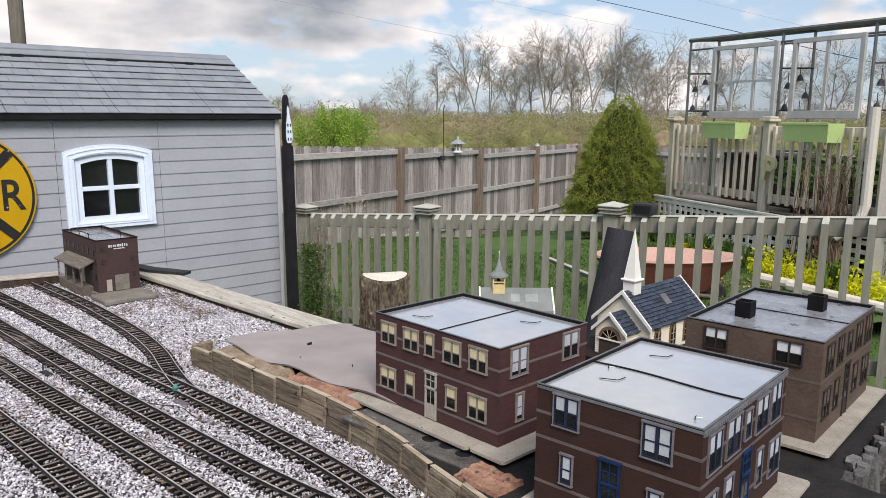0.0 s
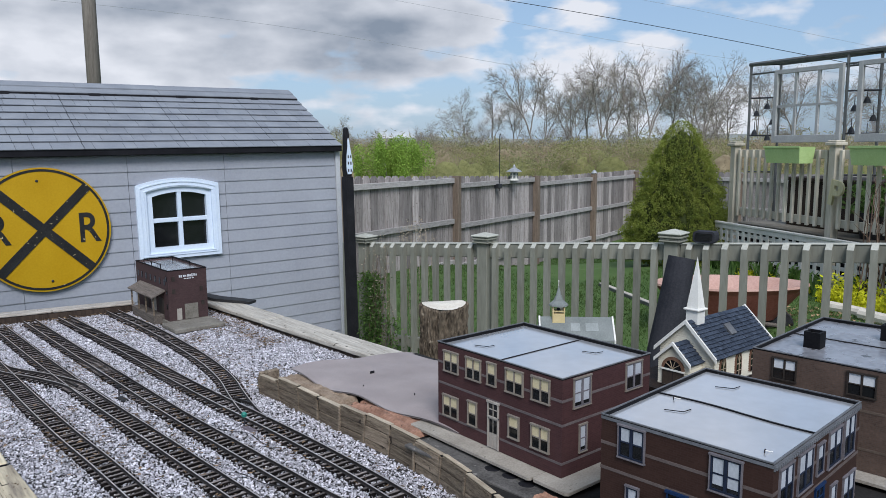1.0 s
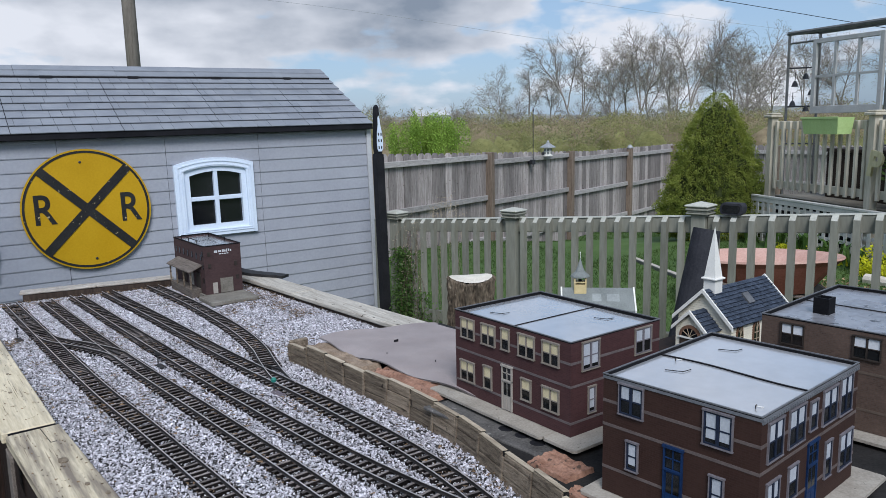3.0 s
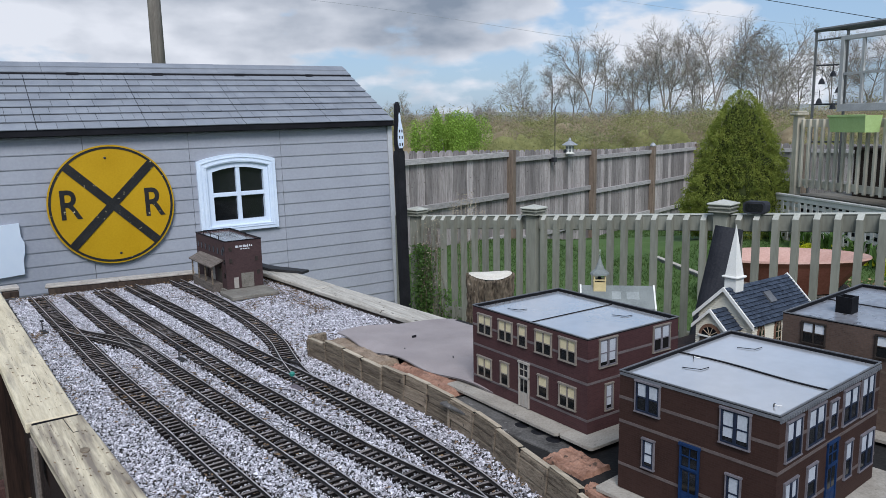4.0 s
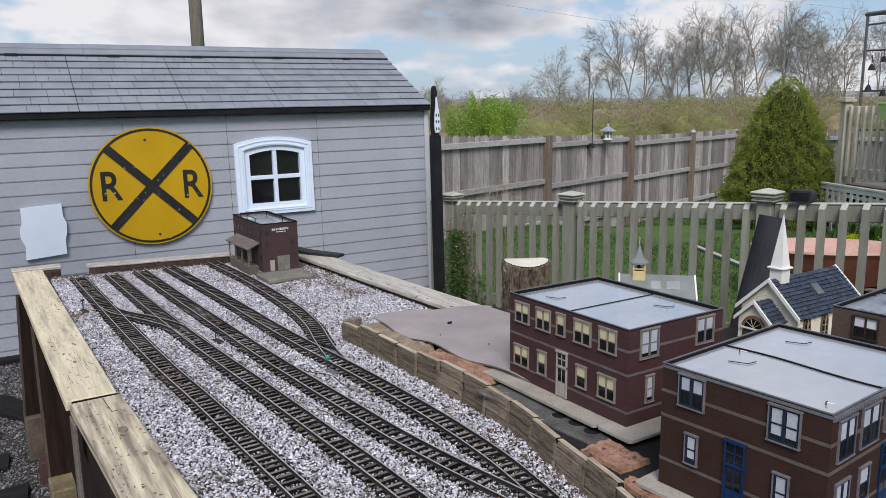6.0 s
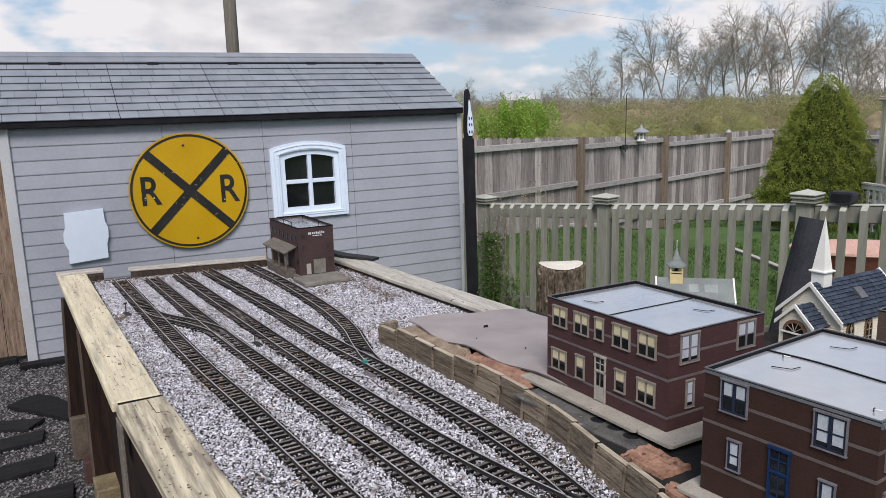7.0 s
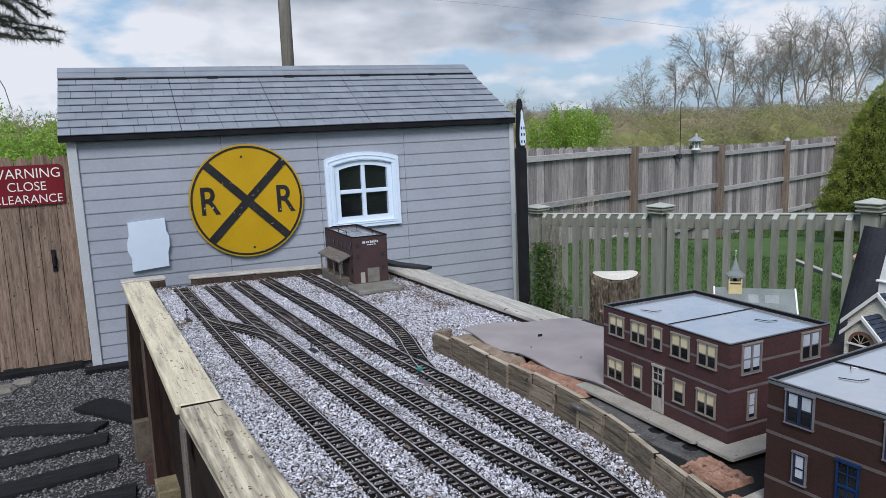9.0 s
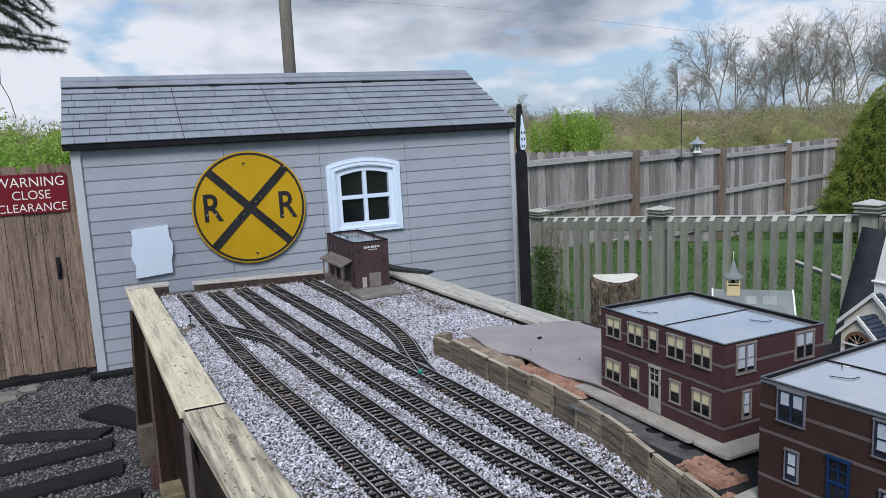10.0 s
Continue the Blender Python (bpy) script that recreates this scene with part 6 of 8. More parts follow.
part("rear_gable", Mesh().prism(body, "x", cx1 - 0.006, cx1), M_CLAP, church)
for y in (cy - hw, cy + hw - 0.006):
    part("side_wall", Mesh().box(cx0 + 0.006, cx1 - 0.006, y, y + 0.006, 0.745, ez), M_CLAP, church)


def clap(z0, z1, y, x0, x1, out):
    me, z = Mesh(), z0
    while z < z1:
        me.prism([(y, z), (y + out, z), (y + out * 0.1, z + 0.0072), (y, z + 0.0072)], "x", x0, x1)
        z += 0.008
    return me


part("clapboard", clap(0.75, ez - 0.002, cy - hw, cx0, cx1, -0.0032), M_CLAP, church, kind="stuff")
fc, z = Mesh(), 0.75
while z < rz - 0.012:
    half = hw if z < ez else hw * (rz - z) / (rz - ez)
    fc.put([(cx0, cy - half, z), (cx0, cy + half, z), (cx0 - 0.0025, cy + half, z), (cx0 - 0.0025, cy - half, z), (cx0 - 0.0004, cy + half * 0.97, z + 0.0075), (cx0 - 0.0004, cy - half * 0.97, z + 0.0075)],
           [(0, 1, 2, 3), (3, 2, 4, 5)])
    z += 0.008
part("clapboard", fc, M_CLAP, church, kind="stuff")


def shingled(parent, x0, x1, y_eave, z_eave, y_ridge, z_ridge, rows, tile, name="roof"):
    """A roof slope of small slates with uneven butts."""
    me = Mesh()
    dy, dz = (y_ridge - y_eave) / rows, (z_ridge - z_eave) / rows
    n = Vector((0, -(z_ridge - z_eave), (y_ridge - y_eave))).normalized()
    if n.z < 0:
        n = -n
    for r in range(rows):
        x = x0 - (r % 2) * tile * 0.5
        while x < x1:
            a, b = max(x, x0), min(x + tile - 0.0008, x1)
            if b - a > 0.002:
                j = rng.uniform(0, 0.10)
                p0 = Vector((0, y_eave + dy * (r - j), z_eave + dz * (r - j)))
                p1 = Vector((0, y_eave + dy * (r + 1.05), z_eave + dz * (r + 1.05)))
                h0, h1 = n * (0.0050 + rng.uniform(0, 0.0012)), n * 0.0005
                me.put([(a, p0.y, p0.z), (b, p0.y, p0.z), (b, p1.y, p1.z), (a, p1.y, p1.z),
                        (a, p0.y + h0.y, p0.z + h0.z), (b, p0.y + h0.y, p0.z + h0.z), (b, p1.y + h1.y, p1.z + h1.z), (a, p1.y + h1.y, p1.z + h1.z)],
                       [(0, 3, 2, 1), (4, 5, 6, 7), (0, 1, 5, 4), (1, 2, 6, 5), (2, 3, 7, 6), (3, 0, 4, 7)])
            x += tile
    return part(name, me, M_SLATE, parent, "dark slate shingle slope")


shingled(church, cx0 - 0.012, cx1 + 0.012, cy - hw - 0.012, ez - 0.010, cy, rz, 11, 0.017)
shingled(church, cx0 - 0.012, cx1 + 0.012, cy + hw + 0.012, ez - 0.010, cy, rz, 11, 0.017)
for sg in (-1, 1):
    for x in (cx0 - 0.016, cx1 + 0.010):
        part("rake_board", Mesh().prism([(cy + sg * (hw + 0.015), ez - 0.018), (cy, rz - 0.008), (cy, rz + 0.006), (cy + sg * (hw + 0.015), ez - 0.004)], "x", x, x + 0.006), M_SPIRE, church)
sk = Mesh()
sk.prism([(cy - 0.066, 0.887), (cy - 0.036, 0.915), (cy - 0.040, 0.921), (cy - 0.070, 0.892)], "x", cx0 + 0.150, cx0 + 0.185)
part("skylight", sk, M_COPING, church, "small roof hatch")
for x in (1.150, 1.245, 1.335, 1.405):
    def lancet(h, rise):
        return [(x - h, 0.762)] + [(x - h * math.cos(math.pi * k / 16) ** 0.9, 0.800 + rise * math.sin(math.pi * k / 16) ** 0.8) for k in range(8)] + [(x, 0.800 + rise)] + [(x + h * math.cos(math.pi * k / 16) ** 0.9, 0.800 + rise * math.sin(math.pi * k / 16) ** 0.8) for k in range(7, -1, -1)] + [(x + h, 0.762)]
    lw = part("side_window", Mesh().prism(lancet(0.0190, 0.043), "y", cy - hw - 0.0062, cy - hw - 0.001), M_ARCH, church, "brown pointed window")
    part("pane", Mesh().prism(lancet(0.0135, 0.035), "y", cy - hw - 0.0068, cy - hw - 0.0062), M_GLASS_DARK, lw)
    part("muntin", Mesh().box(x - 0.0013, x + 0.0013, cy - hw - 0.0082, cy - hw - 0.0068, 0.763, 0.834), M_TANBAR, lw)
    for z in (0.781, 0.803):
        part("muntin", Mesh().box(x - 0.0130, x + 0.0130, cy - hw - 0.0080, cy - hw - 0.0068, z - 0.0011, z + 0.0011), M_TANBAR, lw)
    for sg in (-1, 1):
        f = Mesh()
        f.tube([(x, cy - hw - 0.0072, 0.805), (x + sg * 0.005, cy - hw - 0.0072, 0.820), (x + sg * 0.0075, cy - hw - 0.0072, 0.826)], 0.0009, 4)
        part("muntin", f, M_TANBAR, lw)
# vestibule
vx0, vx1, vy, vw, ve, vr = 1.035, 1.103, -3.63, 0.056, 0.832, 0.886
vest = part("vestibule", Mesh().prism([(vy - vw, 0.745), (vy + vw, 0.745), (vy + vw, ve), (vy, vr - 0.004), (vy - vw, ve)], "x", vx0, vx1), M_CLAP, church)
for sg in (-1, 1):
    part("rake_board", Mesh().prism([(vy + sg * (vw + 0.010), ve - 0.014), (vy, vr - 0.006), (vy, vr + 0.006), (vy + sg * (vw + 0.010), ve - 0.002)], "x", vx0 - 0.014, vx0 - 0.008), M_SPIRE, vest)
shingled(vest, vx0 - 0.008, vx1 + 0.01, vy - vw - 0.008, ve - 0.008, vy, vr, 6, 0.015, "small_roof")
shingled(vest, vx0 - 0.008, vx1 + 0.01, vy + vw + 0.008, ve - 0.008, vy, vr, 6, 0.015, "small_roof")
fc, z = Mesh(), 0.748
while z < vr - 0.010:
    half = vw if z < ve else vw * (vr - z) / (vr - ve)
    fc.put([(vx0, vy - half, z), (vx0, vy + half, z), (vx0 - 0.0022, vy + half, z), (vx0 - 0.0022, vy - half, z), (vx0 - 0.0004, vy + half * 0.98, z + 0.0064), (vx0 - 0.0004, vy - half * 0.98, z + 0.0064)],
           [(0, 1, 2, 3), (3, 2, 4, 5)])
    z += 0.0068
part("clapboard", fc, M_CLAP, vest, kind="stuff")
part("clapboard", clap(0.748, ve - 0.004, vy - vw, vx0, vx1, -0.0022), M_CLAP, vest, kind="stuff")


def half_round(r, rise):
    return [(vy - r * math.cos(math.pi * k / 18), 0.800 + rise * math.sin(math.pi * k / 18)) for k in range(19)]


part("arch_window", Mesh().prism(half_round(0.0410, 0.041), "x", vx0 - 0.0055, vx0), M_ARCH, vest, "brown fan window over the church door")
part("fan_glass", Mesh().prism(half_round(0.0310, 0.031), "x", vx0 - 0.0061, vx0 - 0.0055), M_GLASS_DARK, vest)
for k in range(1, 5):
    a = math.pi * k / 5
    f = Mesh()
    f.tube([(vx0 - 0.0066, vy, 0.803), (vx0 - 0.0066, vy - 0.018 * math.cos(a), 0.803 + 0.017 * math.sin(a)), (vx0 - 0.0066, vy - 0.0305 * math.cos(a), 0.803 + 0.0275 * math.sin(a))], 0.0012, 4)
    part("fan_bar", f, M_TANBAR, vest)
part("lintel", Mesh().box(vx0 - 0.009, vx0, vy - 0.042, vy + 0.042, 0.7965, 0.8015), M_SPIRE, vest)
part("church_door", Mesh().box(vx0 - 0.0045, vx0, vy - 0.0385, vy + 0.0385, 0.747, 0.7965), M_CHURCHDOOR, vest, "dark brown double door")
part("door_joint", Mesh().box(vx0 - 0.0052, vx0 - 0.0045, vy - 0.0006, vy + 0.0006, 0.748, 0.7955), M_BLACK, vest)
# steeple
tx, tw = 1.148, 0.021
tower = part("steeple", Mesh().box(tx - tw, tx + tw, cy - tw, cy + tw, rz - 0.03, rz + 0.030), M_SPIRE, church)
part("cornice", Mesh().box(tx - tw - 0.007, tx + tw + 0.007, cy - tw - 0.007, cy + tw + 0.007, rz + 0.030, rz + 0.037, 0.002), M_SPIRE, tower)
spire = Mesh()
w = 0.0205
spire.put([(tx - w, cy - w, rz + 0.037), (tx + w, cy - w, rz + 0.037), (tx + w, cy + w, rz + 0.037), (tx - w, cy + w, rz + 0.037), (tx, cy, rz + 0.205)], [(0, 1, 4), (1, 2, 4), (2, 3, 4), (3, 0, 4), (3, 2, 1, 0)])
part("spire", spire, M_SPIRE, tower)

# small house with a cupola behind the wine-red house
cup = thing("cupola_house", (1.12, -3.05, 0.745), "small model schoolhouse with grey-green roof and yellow cupola", "model house", "model town houses")
mc = Matrix.Translation((1.19, -3.085, 0.035)) @ Matrix.Rotation(radians(-44), 4, "Z") @ Matrix.Diagonal((0.86, 0.86, 0.88, 1))


def cup_part(name, fn, mat, parent, label=""):
    me = Mesh()
    me.m = mc
    fn(me)
    return part(name, me, mat, parent, label)


cup_part("walls", lambda q: q.prism([(-0.08, -0.05), (0.08, -0.05), (0.08, 0.855), (0, 0.915), (-0.08, 0.855)], "x", -0.13, 0.15), M_CLAP, cup)
cup_part("roof", lambda q: q.prism([(-0.10, 0.842), (0, 0.922), (0, 0.930), (-0.10, 0.850)], "x", -0.15, 0.17), M_PALEROOF, cup)
cup_part("roof", lambda q: q.prism([(0.10, 0.842), (0, 0.922), (0, 0.930), (0.10, 0.850)], "x", -0.15, 0.17), M_PALEROOF, cup)
for sg in (-1, 1):
    for a, b in ((-0.015, 0.025), (0.05, 0.105)):
        cup_part("roof_patch", lambda q: q.prism([(sg * 0.062, 0.8808), (sg * 0.028, 0.9080), (sg * 0.028, 0.9092), (sg * 0.062, 0.8820)], "x", a, b), M_ROOFPATCH, cup)
for x in (-0.155, 0.168):
    cup_part("rake_board", lambda q: q.prism([(-0.104, 0.838), (0, 0.920), (0.104, 0.838), (0.104, 0.852), (0, 0.934), (-0.104, 0.852)], "x", x, x + 0.007), M_SPIRE, cup)
tower = cup_part("cupola", lambda q: q.box(-0.095, -0.040, -0.0275, 0.0275, 0.905, 0.948, 0.001), M_CUPOLA, cup, "butter-yellow open cupola")
for x in (-0.092, -0.043):
    for y in (-0.0245, 0.0245):
        cup_part("post", lambda q: q.box(x - 0.003, x + 0.003, y - 0.003, y + 0.003, 0.948, 0.984), M_CUPOLA, tower)
cup_part("bell", lambda q: q.lathe(-0.0675, 0, [(0.012, 0.952), (0.009, 0.962), (0.006, 0.97)], 10), M_BLACK, tower)
cup_part("railing", lambda q: q.box(-0.096, -0.039, -0.0285, 0.0285, 0.956, 0.960), M_CUPOLA, tower)
cup_part("cupola_roof", lambda q: q.lathe(-0.0675, 0, [(0.044, 0.980), (0.042, 0.987), (0.022, 1.004), (0.012, 1.026), (0.005, 1.05), (0.001, 1.066)], 8), M_PALEROOF, tower)
cup_part("finial", lambda q: q.lathe(-0.0675, 0, [(0.0012, 1.06), (0.0012, 1.085), (0.003, 1.088), (0.001, 1.092)], 6), M_SPIRE, tower)

# upright slate along the town's edge, over the lower ledge
for k in range(44):
    u = k / 43
    x = 0.66 + 0.78 * u + rng.uniform(-0.008, 0.008)
    y = -4.475 + 0.055 * u + rng.uniform(-0.008, 0.008)
    s = Mesh()
    s.m = pose(x, y, 0.722 + rng.uniform(-0.015, 0.012), rng.uniform(-10, 10), rng.uniform(-16, 16), rng.uniform(-20, 20) + 5)
    w = rng.uniform(0.010, 0.026)
    s.prism([(-w, -0.009), (w * 0.9, -0.012), (w, 0.008), (0.0, 0.013), (-w, 0.007)], "z", -0.095, rng.uniform(0.035, 0.06))
    single("slate_piece", s, M_ROCK, "upright grey slate piece at the town's edge", "slate", "slate pieces at the edge")
rs2 = np.random.RandomState(8)
single("slate_chips", pebbles("slate_chips", M_GRAVEL, np.column_stack([rs2.uniform(0.62, 1.9, 2600), rs2.uniform(-5.1, -4.50, 2600), rs2.uniform(0.67, 0.695, 2600), rs2.uniform(0.012, 0.034, 2600)])), M_GRAVEL, "grey slate chips on the lower ledge", "stone chips", kind="stuff")


# ---- picket fence along the bench ----
picket = thing("picket_fence", (2.4, -2.0, G), "olive-grey stained picket fence with capped posts", "fence", kind="structure")
FA, FD = Vector((2.279, -1.41, 0)), Vector((0.2115, -0.9774, 0))      # a post and the fence's direction
POSTS = [-1.07, 0.0, 1.245, 2.78, 4.1]


def rail_top(s):
    return 0.880 + 0.073 * s


def fence_box(name, s0, s1, a, b, z0, z1, mat, c=0.003, rise=0.0, parent=None):
    """A bar along the fence: s0 to s1 along it, a to b across it (minus: towards the tracks)."""
    me = Mesh()
    side = Vector((-FD.y, FD.x, 0))
    m = Matrix(((FD.x, side.x, 0, FA.x), (FD.y, side.y, 0, FA.y), (rise, 0, 1, 0), (0, 0, 0, 1)))
    me.m = m
    me.box(s0, s1, a, b, z0, z1, c)
    return part(name, me, mat, parent or picket)


for s in POSTS:
    t = rail_top(s) + (0.0 if s < 0.6 else 0.008)
    post = fence_box("post", s - 0.039, s + 0.039, -0.038, 0.040, G, t + 0.010, M_OLIVE)
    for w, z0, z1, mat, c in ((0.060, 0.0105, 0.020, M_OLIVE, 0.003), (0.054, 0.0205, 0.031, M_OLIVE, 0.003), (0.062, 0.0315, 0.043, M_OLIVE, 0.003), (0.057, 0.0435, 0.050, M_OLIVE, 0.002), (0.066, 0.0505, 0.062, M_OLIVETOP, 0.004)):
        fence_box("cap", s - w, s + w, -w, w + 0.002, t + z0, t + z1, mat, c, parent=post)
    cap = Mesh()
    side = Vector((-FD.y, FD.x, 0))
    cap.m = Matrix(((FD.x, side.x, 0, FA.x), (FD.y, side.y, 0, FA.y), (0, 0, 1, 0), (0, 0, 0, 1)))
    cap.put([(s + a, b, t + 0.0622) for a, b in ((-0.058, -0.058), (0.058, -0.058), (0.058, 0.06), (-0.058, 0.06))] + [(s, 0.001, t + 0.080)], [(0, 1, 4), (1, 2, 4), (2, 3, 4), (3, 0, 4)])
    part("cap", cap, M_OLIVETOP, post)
for a, b in zip(POSTS, POSTS[1:]):
    fence_box("top_rail", a + 0.040, b - 0.040, -0.006, 0.032, 0.880 - 0.085, 0.880, M_OLIVE, 0.004, 0.073)
    fence_box("rail_cap", a + 0.040, b - 0.040, -0.010, 0.040, 0.881, 0.889, M_OLIVETOP, 0.003, 0.073)
    fence_box("bottom_rail", a + 0.040, b - 0.040, -0.006, 0.032, 0.14, 0.215, M_OLIVE, 0.004, 0.073)
    n = round((b - a) / 0.0958) - 1
    for i in range(n):
        s = a + (b - a) * (i + 1) / (n + 1) + rng.uniform(-0.003, 0.003)
        t = rail_top(s) + rng.uniform(-0.003, 0.002)
        me = Mesh()
        side = Vector((-FD.y, FD.x, 0))
        me.m = Matrix(((FD.x, side.x, 0, FA.x), (FD.y, side.y, 0, FA.y), (0, 0, 1, 0), (0, 0, 0, 1)))
        me.prism([(-0.040, 0.06 + 0.073 * s), (-0.0065, 0.06 + 0.073 * s), (-0.0065, t + 0.006), (-0.010, t + 0.010), (-0.040, t - 0.020)], "x", s - 0.0155, s + 0.0155)
        bal = part("baluster", me, M_OLIVE, picket)
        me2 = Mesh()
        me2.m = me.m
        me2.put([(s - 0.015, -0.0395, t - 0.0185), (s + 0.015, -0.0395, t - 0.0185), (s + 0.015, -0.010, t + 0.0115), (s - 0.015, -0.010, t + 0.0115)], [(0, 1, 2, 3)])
        part("worn_top", me2, M_OLIVETOP, bal, "pale end grain")

fence_box("end_post", -1.29, -1.23, -0.02, 0.03, G, 0.80, M_OLIVE)

# dark lamp on the rail beside a post
lampm = Matrix.Translation((FA.x + FD.x * 1.42, FA.y + FD.y * 1.42, rail_top(1.42) + 0.014))
rl = thing("rail_lamp", lampm.translation, "dark rounded lamp sitting on the fence rail", "lamp")
me = Mesh()
me.m = lampm @ Matrix.Rotation(math.atan2(FD.y, FD.x), 4, "Z")
me.prism([(-0.046, 0.0), (0.046, 0.0), (0.055, 0.008), (0.058, 0.02), (0.058, 0.042), (0.053, 0.054), (0.044, 0.060), (-0.044, 0.060), (-0.053, 0.054), (-0.058, 0.042), (-0.058, 0.02), (-0.055, 0.008)], "y", -0.035, 0.035)
part("housing", me, M_TUBE, rl)
me = Mesh()
me.m = lampm @ Matrix.Rotation(math.atan2(FD.y, FD.x), 4, "Z")
me.prism([(-0.040, 0.01), (0.040, 0.01), (0.046, 0.02), (0.046, 0.040), (0.040, 0.050), (-0.040, 0.050), (-0.046, 0.040), (-0.046, 0.02)], "y", -0.038, -0.035)
part("lens", me, M_GLASS_DARK, rl)

# charcoal tube leaning on the fence behind the church
tb = Mesh()
tb.tube([(1.955, -2.945, 0.35), (2.085, -2.975, 0.985)], [0.082, 0.062], 20)
single("leaning_tube", tb, M_TUBE, "charcoal grey tube leaning against the fence post", "tube", smooth=False)

# log stump
stump = thing("tree_stump", (1.36, -2.10, G), "tall log stump with furrowed bark and a pale sawn top", "stump")
sm = Mesh()
NS, prof = 150, [(0.134, G), (0.128, 0.2), (0.124, 0.4), (0.121, 0.5), (0.120, 0.56), (0.119, 0.61), (0.119, 0.65), (0.120, 0.69), (0.121, 0.712), (0.113, 0.7225)]
rows = [(r + (r2 - r) * i / 6, z + (z2 - z) * i / 6) for (r, z), (r2, z2) in zip(prof[2:], prof[3:]) for i in range(6)]
prof = prof[:2] + rows + prof[-1:]
vs = []
for r, z in prof:
    for k in range(NS):
        a = 2 * math.pi * k / NS
        cx, sy4 = math.cos(a), math.sin(a)
        furrow = abs(noise.noise((cx * 14 + 3 * noise.noise((z * 4, cx, 2)), sy4 * 14, z * 3.0)))
        q = r + 0.008 * noise.noise((cx * 5, sy4 * 5, z)) + 0.020 * furrow - 0.005 + 0.010 * noise.noise((cx * 20, sy4 * 20, z * 26))
        vs.append((1.36 + q * cx, -2.10 + q * sy4 * 0.95, z + (0.008 * math.cos(a * 2 + 1) + 0.005 * noise.noise((cx * 6, sy4 * 6, 3))) * (z > 0.68)))
sm.put(vs, [(i * NS + k, i * NS + (k + 1) % NS, (i + 1) * NS + (k + 1) % NS, (i + 1) * NS + k) for i in range(len(prof) - 1) for k in range(NS)])
part("bark", sm, M_LOGBARK, stump)
tp = Mesh()
tp.put([(1.36 + (0.112 + 0.006 * noise.noise((k * 0.35, 0, 5))) * math.cos(2 * math.pi * k / NS), -2.10 + 0.108 * math.sin(2 * math.pi * k / NS), 0.7235 + 0.008 * math.cos(4 * math.pi * k / NS + 1)) for k in range(NS)] + [(1.36, -2.10, 0.726)], [(k, (k + 1) % NS, NS) for k in range(NS)])
part("sawn_top", tp, M_CUT, stump, "pale sawn wood with a checked rim")

# ivy and weeds at the shed's corner
iv = Mesh()
leaf_cloud(iv, rng, lambda: (rng.gauss(2.02, 0.035), rng.gauss(-0.48, 0.06), G + 0.66 * rng.random() ** 1.15), 3600, 0.012)
leaf_cloud(iv, rng, lambda: (rng.gauss(2.06, 0.035), rng.gauss(-0.66, 0.07), G + 0.36 * rng.random() ** 1.3), 600, 0.011)
leaf_cloud(iv, rng, lambda: (rng.gauss(2.03, 0.08), rng.gauss(-0.62, 0.20), G + abs(rng.gauss(0.0, 0.07))), 900, 0.012)
single("ivy", iv, M_IVY, "green weeds and ivy climbing at the shed's corner", "ivy", kind="stuff")
vn, fw = Mesh(), Mesh()
for k in range(34):
    x, y = rng.gauss(2.05, 0.03), -0.42 - abs(rng.gauss(0.02, 0.11))
    pts = [(x, y, G)]
    for i in range(6):
        pts.append((pts[-1][0] + rng.gauss(0, 0.016), pts[-1][1] + rng.gauss(0, 0.025), pts[-1][2] + rng.uniform(0.09, 0.17)))
    vn.tube(pts, [0.0026, 0.0023, 0.002, 0.0018, 0.0015, 0.0012, 0.0008], 4)
    for p in pts[3:]:
        leaf_cloud(fw, rng, lambda: (p[0] + rng.gauss(0, 0.02), p[1] + rng.gauss(0, 0.025), p[2] + rng.gauss(0, 0.035)), 7, 0.005)
single("dry_vines", vn, M_DRYVINE, "dry brown vines over the end of the picket fence", "vine", kind="stuff")
single("small_flowers", fw, M_STAKETOP, "tiny pale flowers on the weeds by the fence end", "flowers", kind="stuff")

wd = Mesh()
for k in range(26):
    x, y = rng.gauss(2.30, 0.06), rng.gauss(-0.62, 0.10)
    pts = [(x, y, G)]
    for i in range(5):
        pts.append((pts[-1][0] + rng.gauss(0, 0.018), pts[-1][1] + rng.gauss(0, 0.018), pts[-1][2] + rng.uniform(0.15, 0.22)))
    wd.tube(pts, [0.0028, 0.0024, 0.002, 0.0018, 0.0015, 0.001], 4)
    leaf_cloud(wd, rng, lambda: (pts[-1][0] + rng.gauss(0, 0.018), pts[-1][1] + rng.gauss(0, 0.018), pts[-1][2] + rng.gauss(0, 0.03)), 16, 0.006)
single("dry_weed", wd, M_STAKETOP, "pale dry seed heads of tall weeds by the fence", "weed", kind="stuff")

# ---- board fence at the back of the yard ----
def back_top(s):
    x = BA.x + BD.x * s
    return 1.165 - 0.034 * (x - 4) if x < 9 else 0.995


def back_box(name, s0, s1, a, b, z0, z1, mat, c=0.0, parent=None):
    me = Mesh()
    me.m = Matrix(((BD.x, -BD.y, 0, BA.x), (BD.y, BD.x, 0, BA.y), (0, 0, 1, 0), (0, 0, 0, 1)))
    me.box(s0, s1, a, b, z0, z1, c)
    return part(name, me, mat, parent)


